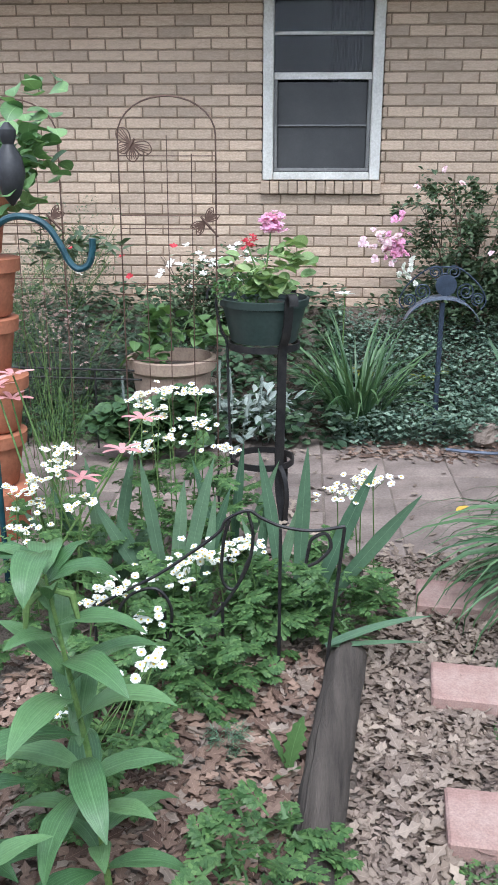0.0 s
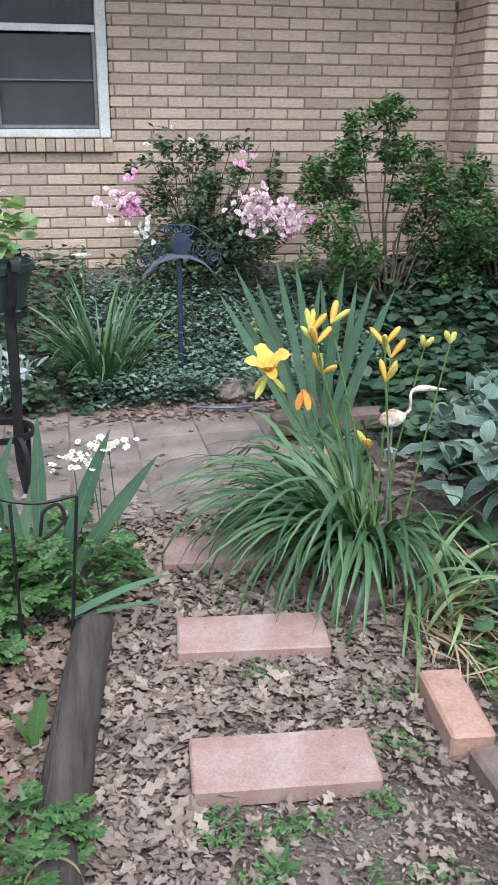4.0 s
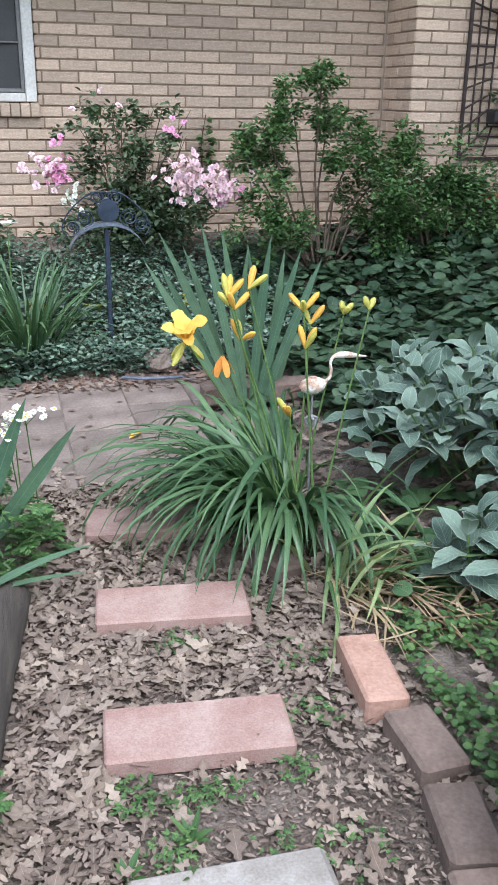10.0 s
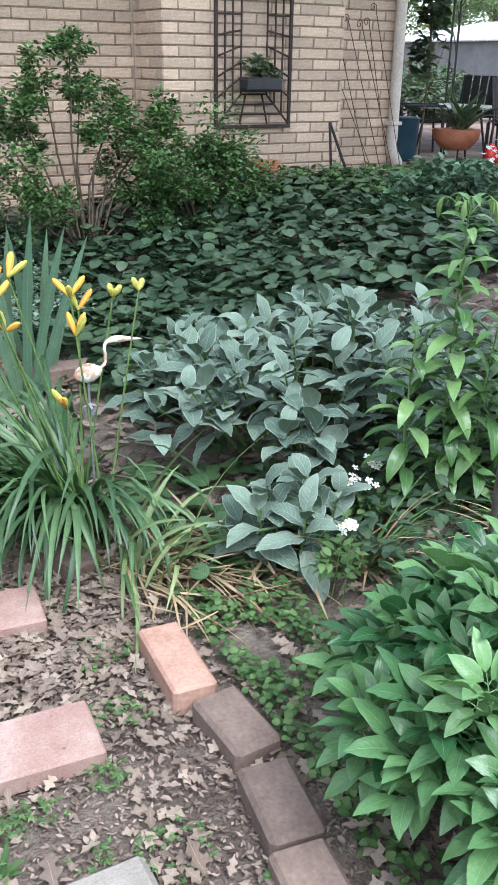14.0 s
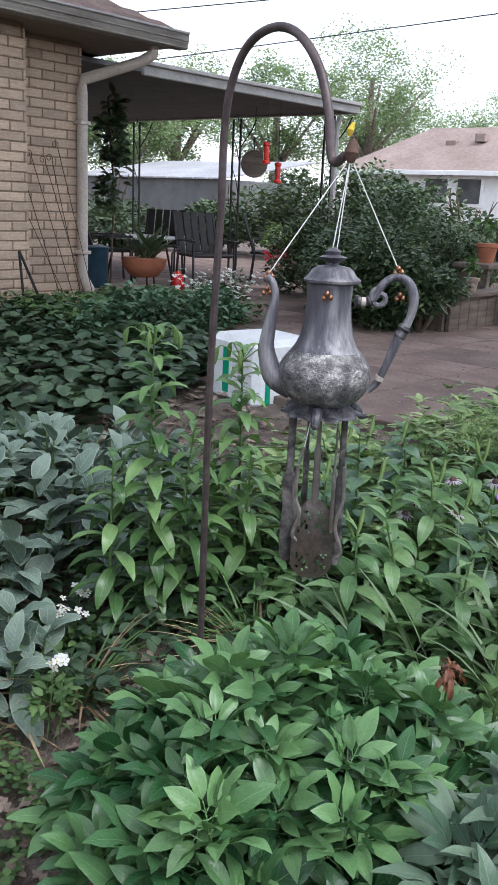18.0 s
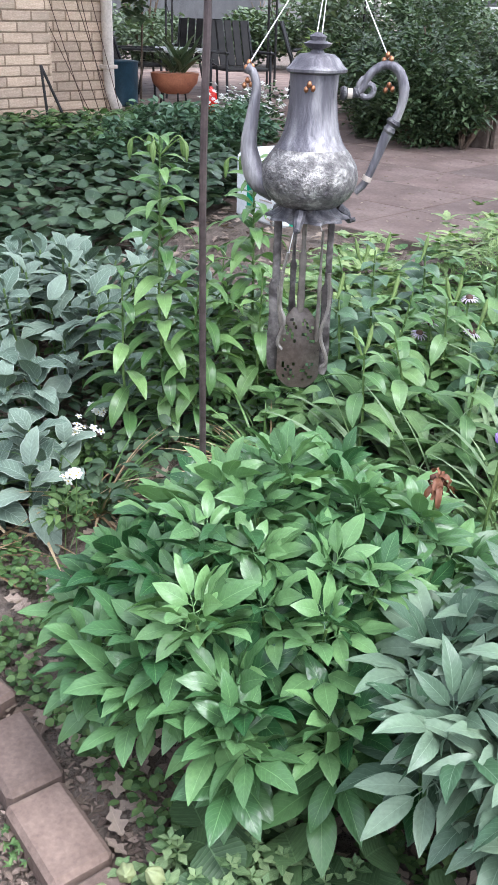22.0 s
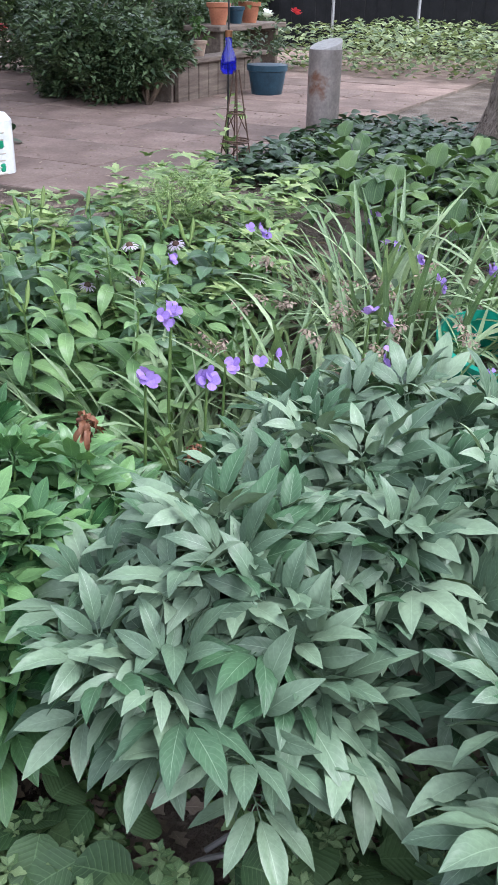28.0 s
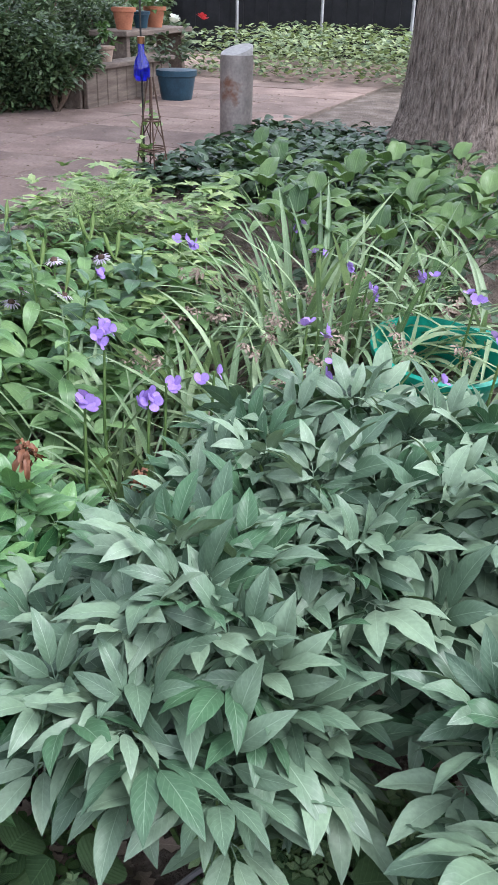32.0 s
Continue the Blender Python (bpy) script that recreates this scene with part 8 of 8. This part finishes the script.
for x, z in ((-1.05, 0.85), (-1.07, 0.76), (-0.62, 0.69), (-0.83, 0.49), (-0.68, 0.6), (-1.12, 0.8)):
    p = (x + 0.9, RNG.uniform(-0.05, 0.05), z)
    ends.append(p)
    flower(root, p, 6, 0.075, 0.03, "salmon", 0.35, 0.5, az0=RNG.uniform(0, 1))
stalks(root, ends, 0.004, (0, 0, 0), 0.2)
root = thing("lambs_ear_spikes", "woolly grey flower spikes behind the feverfew", "flowers", (-0.35, 4.85, 0.02))
for x, y, h, lean in ((-0.2, -0.1, 0.48, 0.02), (-0.06, -0.1, 0.29, 0.05), (0.09, -0.08, 0.2, 0.08), (-0.26, 0.0, 0.34, -0.03), (0.02, 0.05, 0.36, 0.03), (-0.12, 0.06, 0.4, -0.02), (-0.71, -0.1, 0.38, -0.02), (0.15, 0.04, 0.27, 0.04)):
    knots = np.linspace(0.35, 1, 12)
    g = Geo()
    tube(g, [(x, y, 0), (x + lean * 0.35, y, h * 0.35)] + [(x + lean * q, y, h * q) for q in knots[1:]], [0.004, 0.006] + [(0.017 if i % 2 else 0.01) * (1.1 - 0.55 * q) for i, q in enumerate(knots[1:])], 9)
    spike = part("spike", g, "lamb_silver", root)
    n = 26
    q = U(0.25, 1, n)
    part("bract", leaf_mesh("bract", ribbons(np.stack([x + lean * q, y + 0 * q, h * q], 1), U(0, 6.28, n), U(-0.1, 0.7, n), 0.038 * (1.3 - 0.9 * q), 0.017 * (1.3 - 0.7 * q), U(0.1, 0.9, n), "leaf", 3, 0.2), "lamb_silver"), "lamb_silver", spike)
leaf_cloud(root, 220, (-0.05, 0, 0.12), (0.35, 0.25, 0.14), 0.1, "lamb_silver", "foliage", 0.2, "leaf", 0.4, 8)

# small hosta with bright edge, yellow-green bits by the wall, white iris bloom
for x, y in ((0.72, 5.55), (1.28, 5.5), (1.55, 5.2), (0.35, 5.6), (4.75, 5.75), (4.95, 5.6)):
    root = thing("small_hosta", "small yellow-green variegated hosta among the vinca", "hosta", (x, y, ground_z(x, y) + 0.06), 0, "small bright hostas")
    n = 14
    part("leaves", leaf_mesh("leaves", ribbons(np.zeros((n, 3)), np.arange(n) * 2.4, U(0.4, 1.1, n), U(0.1, 0.17, n), U(0.035, 0.05, n), U(0.6, 1.4, n), "lance", 6, 0.2), "bud" if x < 4 else "white_petal"), "bud", root)
root = thing("white_bloom", "single white iris bloom above the dark leaves", "flowers", (0.18, 5.5, ground_z(0.18, 5.5)))
flower(root, (0, 0, 0.62), 6, 0.07, 0.05, "white_petal", 0.8, 1.0)
stalks(root, [(0, 0, 0.62)], 0.004)

# spiderwort
for x, y, n in ((2.35, 0.72, 170), (2.6, 0.42, 170), (2.85, 0.85, 170), (3.15, 0.45, 150), (2.3, 1.0, 110), (3.2, 0.65, 130), (3.3, 0.0, 60), (2.6, 0.15, 50)):
    blades_plant("spiderwort", "sprawling spiderwort with narrow arching blades", "spiderwort", x, y, n, 0.28, (0.28, 0.54), (0.013, 0.026), "spider", (0.35, 1.5), (0.3, 2.2), "spiderworts of the bed", single=n > 120)
purple = [(3.147, 1.087), (3.168, 1.044), (2.71, 1.16), (2.351, 0.926), (2.261, 0.875), (2.058, 0.605), (1.964, 0.599), (2.16, 0.535), (1.908, 0.721), (2.533, 0.436), (2.526, 0.403), (2.913, 0.378), (3.209, 0.611), (3.159, 0.474), (3.578, 0.815), (2.952, 0.068), (2.344, 0.076), (2.318, 0.311), (3.092, 0.237), (2.62, -0.05), (2.8, -0.15)]
root = thing("spiderwort_flowers", "violet three-petalled spiderwort flowers on tall stems", "flowers", (2.6, 0.5, 0))
ends = []
for x, y in purple:
    p = (x - 2.6, y - 0.5, 0.715)
    ends.append(p)
    for k in range(RNG.integers(2, 5)):
        flower(root, (p[0] + RNG.uniform(-0.025, 0.025), p[1] + RNG.uniform(-0.025, 0.025), p[2] + RNG.uniform(-0.025, 0.015)), 3, 0.022, 0.03, "purple", 0.55, 0.1, az0=RNG.uniform(0, 6), tilt=1.1)
for e in ends:
    g = Geo()
    gz = ground_z(e[0] + 2.6, e[1] + 0.5)
    tube(g, [(e[0] + 0.04, e[1] + 0.03, gz), (e[0] + 0.01, e[1] + 0.02, (gz + e[2]) / 2), e], [0.005, 0.0045, 0.003], 5)
    part("flower_stalk", g, "stem", root)
seed = np.stack([U(-0.35, 0.5, 44), U(-0.45, 0.45, 44), U(0.54, 0.72, 44)], 1)
for c in seed:
    heads(root, c + RNG.normal(0, 0.013, (8, 3)), 4, 0.017, 0.009, "litter", -0.4, 0.3, 0, "seed_head", "leaf", 2)

# withered peony blooms, white flowers, seed pods
for x, y, z, s in ((1.762, 0.775, 0.65, 1.0), (1.84, 0.56, 0.6, 0.7)):
    root = thing("withered_bloom", "withered rust-brown peony bloom", "flower", (x, y, z), 0, "withered peony blooms")
    for z1, k, L, e, d in ((0, 7, 0.055, -0.6, 1.4), (0.004, 6, 0.045, -1.0, -0.9), (0.008, 6, 0.042, 0.2, 2.4), (0.012, 5, 0.032, 0.9, 2.6)):
        data = ribbons(np.tile(np.array([(0, 0, z1)]), (k, 1)), np.arange(k) * 6.283 / k + U(-0.4, 0.4, k), e + U(-0.4, 0.4, k), L * s * U(0.7, 1.15, k), 0.019 * s, d + U(-0.7, 0.7, k), "petal", 8, 0.5, U(-0.9, 0.9, k), 0.2, 0.35)
        part("flower", leaf_mesh("flower", data, "brown_petal"), "brown_petal", root)
    g = Geo()
    tube(g, [(0, 0, 0.01), (0.02, 0.02, -0.18)], 0.004, 5)
    part("stalk", g, "stem", root)
for x, y, z in ((1.9, 2.17, 0.3), (1.58, 1.86, 0.3), (1.84, 2.12, 0.27)):
    root = thing("white_phlox", "small white flower cluster on thin stalks", "flowers", (x, y, ground_z(x, y)), 0, "white clusters")
    zz = z - ground_z(x, y)
    pts = np.array([0, 0, zz]) + RNG.normal(0, 1, (8, 3)) * np.array([0.026, 0.026, 0.012])
    heads(root, pts, 5, 0.0135, 0.0125, "white_petal", 0.2, 0.3, 0.003, "blossom")
    stalks(root, pts[::4], 0.0015, spread=0.02)
    leaf_cloud(root, 90, (0, 0, zz * 0.45), (0.09, 0.09, zz * 0.4), 0.045, "weed", "foliage", 0.1, "leaf", 0.5, 4)
root = thing("seed_pods", "papery pale green seed pods on a trailing vine", "plant", (0.955, 0.77, 0))
for x, y in ((0.91, 0.827), (0.967, 0.828), (0.999, 0.788), (0.955, 0.736), (0.914, 0.761), (0.972, 0.704)):
    g = Geo()
    lathe(g, [(0.002, -0.024), (0.011, -0.018), (0.0165, -0.004), (0.0155, 0.006), (0.009, 0.017), (0.003, 0.024)], 36, lobes=6, amp=0.1)
    part("pod", g, "pod", root, "", pose(x - 0.955, y - 0.77, 0.14, RNG.uniform(-40, 40), RNG.uniform(-40, 40), 0))
g = Geo()
tube(g, [(-0.05, 0.05, 0.02), (0, 0.0, 0.15), (0.05, -0.04, 0.13), (0.06, -0.1, 0.02)], 0.002, 5)
part("vine", g, "stem", root)

# low cover and weeds
carpet("weed_cover", "small bright weeds between the edging and the peonies", "weeds", area(3200, 1.1, 1.5, 0.45, 2.2, lambda x, y: (x > 1.14 + 0.05 * (y - 1.4)) & (np.sin(x * 23) + np.sin(y * 17 + x * 9) > -0.4)), 0.024, "weed", "round", 0.9, (0.004, 0.06))


def mint_carpet(label, pts, size, mat, high):
    """Low upright sprigs: three tiers of four toothed leaves, the top ones smallest."""
    x, y = pts
    n = len(x)
    top = U(*high, n)
    sets = []
    for k, (down, sc, tip) in enumerate(((0.0, 0.6, 0.75), (0.016, 0.95, 0.35), (0.036, 1.15, 0.05))):
        base = np.repeat(np.stack([x, y, height(x, y) + np.maximum(top - down, 0.006)], 1), 4, 0)
        az = np.repeat(U(0, 6.28, n), 4) + np.tile(np.arange(4) * 1.571, n) + U(-0.2, 0.2, 4 * n)
        L = size * sc * np.repeat(U(0.75, 1.2, n), 4)
        sets.append(ribbons(base, az, tip + U(-0.15, 0.2, 4 * n), L, L * 0.62, U(0.3, 0.9, 4 * n), "toothed", 8, 0.25, U(-0.15, 0.15, 4 * n)))
    sets.append(ribbons(np.stack([x, y, height(x, y)], 1), U(0, 6.28, n), U(1.45, 1.57, n), top, 0.004, 0.0, "blade", 2, 0.5))
    return tagged(new("mint_cover", leaf_mesh("mint_cover", join(*sets), mat)), label, "weeds", "", "stuff")


mint_carpet("pale green mint sprigs before the blue-green peonies", area(430, 1.0, 1.72, -0.5, 0.9, lambda x, y: (x < 1.38 - 0.1 * y) | (y < 0.25)), 0.036, "mint", (0.04, 0.15))
carpet("weed_cover", "small dark weeds under the mint sprigs", "weeds", area(1500, 1.0, 1.72, -0.5, 0.9, lambda x, y: (x < 1.38 - 0.1 * y) | (y < 0.25)), 0.026, "weed", "leaf", 0.7, (0.005, 0.06), 3)
root = thing("plant_support", "grey metal plant support lying under the peony leaves", "plant support", (1.39, 0.22, 0.03))
for line in (((-0.12, 0.1, 0.03), (-0.03, 0.04, 0.045), (0.05, -0.07, 0.04)), ((0.0, 0.06, 0.02), (0.06, 0.0, 0.05), (0.1, -0.1, 0.03))):
    g = Geo()
    tube(g, bend(list(line)), 0.006, 6)
    part("bar", g, "grey_paint", root)
root = thing("obelisk_vine", "lime green vine leaves climbing inside the metal obelisk", "vine", (4.6, 1.975, ground_z(4.6, 1.975)))
leaf_cloud(root, 26, (0, 0, 0.2), (0.09, 0.08, 0.2), 0.06, "bright_leaf", "foliage", 0.1, "leaf", 0.6, 6)
g = Geo()
tube(g, bend([(0.03, 0.02, 0), (-0.02, 0, 0.2), (0.02, 0, 0.4)]), 0.004, 5)
part("stem", g, "stem", root)
carpet("violet_cover", "round violet leaves under the peony stems", "weeds", area(230, 1.0, 1.7, -0.35, 0.85, lambda x, y: (x < 1.35) | (y < 0.2)), 0.092, "violet", "round", 1.05, (0.05, 0.13), 6, (-0.35, 0.3))
px, py = [], []
for cx, cy, r, n in ((0.35, 1.56, 0.06, 40), (0.47, 1.53, 0.05, 34), (0.56, 1.53, 0.05, 24), (0.74, 1.57, 0.05, 26), (0.84, 1.75, 0.07, 30), (0.62, 1.37, 0.04, 12), (0.63, 2.4, 0.04, 9), (0.88, 2.0, 0.08, 26), (0.55, 2.15, 0.06, 20), (0.4, 1.4, 0.05, 30), (0.93, 1.1, 0.06, 40), (0.78, 1.3, 0.08, 26)):
    a, b = scatter(int(n * 1.5), cx, cy, r * 1.15, r)
    px.append(a), py.append(b)
trefoil_carpet("path_weeds", "little green weeds growing between the stepping stones", "weeds", (np.concatenate(px), np.concatenate(py)), 0.0145, "weed", (0.004, 0.035))
for x, y in ((0.45, 1.42), (0.41, 1.3), (0.3, 1.35), (1.0, 1.2)):
    root = thing("weed_rosette", "upright lance-leaved weed in the path", "weed", (x, y, 0), 0, "path weeds")
    n = 7
    part("leaves", leaf_mesh("leaves", ribbons(np.zeros((n, 3)), np.arange(n) * 2.4, U(0.6, 1.4, n), U(0.04, 0.085, n), U(0.013, 0.02, n), U(0.1, 0.7, n), "lance", 7, 0.2), "fever"), "fever", root)
root = thing("dandelion", "upright toothed dandelion leaves beside the landscape timber", "weed", (-0.085, 1.93, 0))
for az, e, L, W in ((0.6, 1.45, 0.17, 0.062), (2.6, 1.2, 0.13, 0.036), (-1.2, 0.9, 0.12, 0.034), (4.3, 0.6, 0.1, 0.03)):
    part("leaf", leaf_mesh("leaf", ribbons([(0, 0, 0)], [az], [e], [L], [W], [0.35], "toothed", 18, 0.18, [1.0 if e > 1.3 else 0.2]), "fever"), "fever", root)
root = thing("fennel_seedling", "fine grey-green fennel seedling in the leaf litter", "weed", (-0.24, 2.02, 0))
leaf_cloud(root, 420, (0, 0, 0.05), (0.07, 0.06, 0.06), 0.022, "mound", "foliage", 0.1, "leaf", 0.1, 10, segs=2)
x, y = area(9000, 0.1, 1.2, 0.6, 2.2)
carpet("litter_bits", "broken leaf bits and twigs over the path soil", "leaves", (x, y), 0.018, "litter_dark", "leaf", 0.35, (0.0, 0.01), 3, (-0.1, 0.3), (-0.3, 0.4))
carpet("violet_cover", "round violet leaves between the daylily and the woolly plant", "weeds", area(200, 1.25, 1.9, 2.1, 2.95), 0.07, "violet", "round", 1.0, (0.01, 0.1), 5, (-0.35, 0.4))
carpet("bed_cover", "mixed low leaves covering the bed by the wall", "groundcover", area(5200, -2.8, 0.2, 4.65, 6.6), 0.06, "ginger", "round", 0.9, (0.02, 0.2), 3)
carpet("leafy_cover", "dark heart-leaved cover along the shaded patio edge", "groundcover", area(3400, 4.3, 6.4, 0.6, 1.98), 0.085, "ginger", "leaf", 0.7, (0.0, 0.12), 4, (-0.3, 0.5))
carpet("bed_cover", "low green leaves covering the mid bed", "groundcover", area(2000, 2.1, 3.4, 1.0, 2.9, lambda x, y: (y < 3.1 - 0.25 * (x - 2.2)) & (x + 1.1 * y < 5.5)), 0.065, "bed_leaf", "peony", 0.6, (0.02, 0.2), 5, (-0.2, 0.5), (0.1, 0.7), 0.12)
trefoil_carpet("columbine_cover", "yellow-green lobed columbine leaves at the patio edge", "groundcover", area(1500, 2.6, 4.0, 0.75, 2.3, lambda x, y: ((y < 1.96) | (x < 3.35)) & (y > 0.95 + 0.3 * (x - 3.0)) & (np.sin(x * 7.1 + 2 * np.sin(y * 5)) + np.sin(y * 9 + x * 3) > -0.7)), 0.078, "bright_leaf", (0.02, 0.22))
carpet("bed_cover", "light leafy growth between the budding lilies", "groundcover", area(650, 2.2, 3.0, 0.9, 1.8), 0.09, "bed_leaf", "peony", 0.52, (0.05, 0.26), 6, (-0.1, 0.7), (0.2, 1.0), 0.15)
carpet("bed_cover", "dark leaves between the hostas and the peonies", "groundcover", area(2600, 2.2, 5.6, -1.2, 0.9), 0.06, "ginger", "leaf", 0.6, (0.0, 0.08), 3)
carpet("bed_cover", "green leaves before the house corner", "groundcover", area(3000, 3.9, 5.9, 4.6, 6.1, lambda x, y: y > 4.4 + 0.2 * (x - 3.9)), 0.09, "shrub", "leaf", 0.5, (0.03, 0.2), 4)
carpet("back_cover", "ivy and creepers below the back fence", "groundcover", area(6500, 9.6, 13.3, -1.0, 4.4), 0.09, "variegated", "leaf", 0.6, (0.02, 0.45), 3)
carpet("patio_litter", "leaf bits and seed husks strewn on the patio", "leaves", area(1500, 3.9, 8.5, 2.0, 5.5), 0.03, "litter", "leaf", 0.4, (0.022, 0.03), 3, (-0.1, 0.2), (-0.2, 0.3))
carpet("bed_cover", "low mixed leaves under the tall lilies", "groundcover", area(1500, 1.7, 2.8, 1.3, 2.6), 0.06, "ginger", "leaf", 0.6, (0.0, 0.16), 3)
root = thing("candytuft", "mound of small white flowers at the patio corner", "flowers", (5.6, 5.1, PZ))
leaf_cloud(root, 1300, (0, 0, 0.2), (0.4, 0.35, 0.24), 0.04, "hedge", lumps=8)
heads(root, np.stack([RNG.normal(0, 0.22, 150), RNG.normal(0, 0.2, 150), U(0.22, 0.44, 150)], 1), 6, 0.02, 0.014, "white_petal", 0.3, 0.3)
heads(BLUEPOT, np.array([(0.0, 0.0, 0.62), (0.01, 0.02, 0.63), (-0.02, 0, 0.61)]), 8, 0.045, 0.04, "white_petal", 0.7, 0.3, 0, "white_rose")
heads(BLUEPOT, np.array([(0.55, 0.0, 0.62), (0.57, 0.02, 0.63)]), 8, 0.05, 0.045, "red", 0.7, 0.3, 0, "red_rose")
root = thing("red_flowers", "red begonia bush beside the patio chairs", "flowers", (8.1, 6.42, PZ))
leaf_cloud(root, 500, (0, 0, 0.22), (0.28, 0.28, 0.24), 0.07, "rose_leaf", lumps=6)
heads(root, RNG.normal(0, 1, (40, 3)) * np.array([0.14, 0.14, 0.05]) + np.array([0, 0, 0.4]), 6, 0.04, 0.03, "red", 0.4, 0.3)
root = thing("fern_plant", "lime green fronds behind the patio chairs", "plant", (8.75, 7.0, PZ))
branches(root, 6, 0.6, 0.25, 0.006, "stem")
leaf_cloud(root, 420, (0, 0, 0.6), (0.3, 0.25, 0.34), 0.09, "bright_leaf", "foliage", 0.1, "lance", 0.35, 12, clump=(0.15, 0.35))
for x, y, r, h in ((4.3, 4.45, 0.34, 0.36), (4.7, 4.4, 0.34, 0.4), (4.55, 4.95, 0.36, 0.34), (5.1, 4.6, 0.34, 0.34), (3.95, 4.6, 0.3, 0.28)):
    root = thing("leafy_mound", "lush blue-green leafy mound by the house corner", "plant", (x, y, ground_z(x, y)), 0, "leafy mounds")
    branches(root, 6, h * 0.8, r * 0.6, 0.005, "stem")
    leaf_cloud(root, 900, (0, 0, h * 0.5), (r, r * 0.9, h * 0.62), 0.07, "mound", "foliage", 0.1, "leaf", 0.5, 20, clump=(0.16, 0.36))
root = thing("hanging_vine", "leafy vine climbing the patio post", "vine", (6.85, 7.95, PZ))
g = Geo()
tube(g, [(0, 0, 0), (0.05, 0, 1.0), (0, 0.05, 2.0)], 0.012, 6)
part("stem", g, "twig", root)
leaf_cloud(root, 420, (0, 0, 1.25), (0.26, 0.26, 0.9), 0.13, "rose_leaf", "foliage", 0.1, "leaf", 0.6, 12, clump=(0.15, 0.35))
root = thing("fallen_leaf", "single bright yellow fallen leaf on the walk", "leaf", (0.64, 3.77, 0.024))
part("blade", leaf_mesh("blade", ribbons([(0, 0, 0)], [0.7], [0.2], [0.09], [0.035], [0.3], "lance", 6, 0.35), "yellow"), "yellow", root)
x, y = area(420, -0.3, 1.2, 3.25, 4.6)
k = U(0, 1, len(x)) < np.where((y < 3.5) | (y > 4.45), 1, 0.12)
carpet("walk_litter", "dry leaf bits scattered on the walk", "leaves", (x[k], y[k]), 0.05, "litter", "oak", 0.6, (0.02, 0.03), 8, (-0.05, 0.2), (-0.3, 0.4))

carpet("walk_litter", "brown leaves drifted along the edge of the walk", "leaves", area(420, 0.15, 1.5, 4.5, 4.82), 0.055, "red_litter", "oak", 0.6, (0.01, 0.04), 8, (-0.1, 0.3), (-0.4, 0.7))
root = thing("wall_vine", "thin creeper climbing the brick wall", "vine", (1.62, 6.72, ground_z(1.62, 6.72)))
g = Geo()
tube(g, bend([(0, 0, 0), (0.03, 0.03, 0.3), (0.0, 0.04, 0.6), (0.04, 0.045, 0.85)]), 0.004, 5)
part("stem", g, "twig", root)
leaf_cloud(root, 90, (0.02, 0, 0.55), (0.09, 0.03, 0.4), 0.055, "shrub", "foliage", 0.1, "leaf", 0.7, 12, clump=(0.15, 0.35))
root = thing("green_sprig", "upright bright green sprig above the low shrub", "plant", (2.86, 5.72, ground_z(2.86, 5.72)))
g = Geo()
tube(g, bend([(0, 0, 0), (0.02, 0, 0.35), (0.0, 0, 0.8)]), 0.005, 5)
part("stem", g, "twig", root)
leaf_cloud(root, 320, (0.0, 0, 0.66), (0.14, 0.12, 0.2), 0.045, "weed", "foliage", 0.1, "leaf", 0.5, 12, clump=(0.15, 0.35))
for x, y in ((3.3, 1.62), (3.42, 1.5)):
    root = thing("dill_plant", "feathery pale green dill at the patio edge", "plant", (x, y, ground_z(x, y)), 0, "dill")
    branches(root, 5, 0.26, 0.14, 0.003, "stem")
    leaf_cloud(root, 900, (0, 0, 0.24), (0.17, 0.15, 0.1), 0.03, "bright_leaf", "foliage", 0.1, "leaf", 0.12, 9, segs=2, clump=(0.15, 0.4))
root = thing("leafy_clump", "round-leaved clump hiding the foot of the clay pot", "plant", (-0.86, 4.42, 0.02))
leaf_cloud(root, 420, (0, 0, 0.2), (0.42, 0.14, 0.22), 0.085, "violet", "foliage", 0.2, "round", 0.9, 9, segs=4)
branches(root, 7, 0.3, 0.3, 0.004, "stem")

# ---- pieces of walls and pavements ----
for root, c in BRICKS:
    part("brick", BRICK, "brick_piece", root, "", pose(*c))
for root, me, m in PAVERS:
    part("paver", me, "patio", root, "", m)
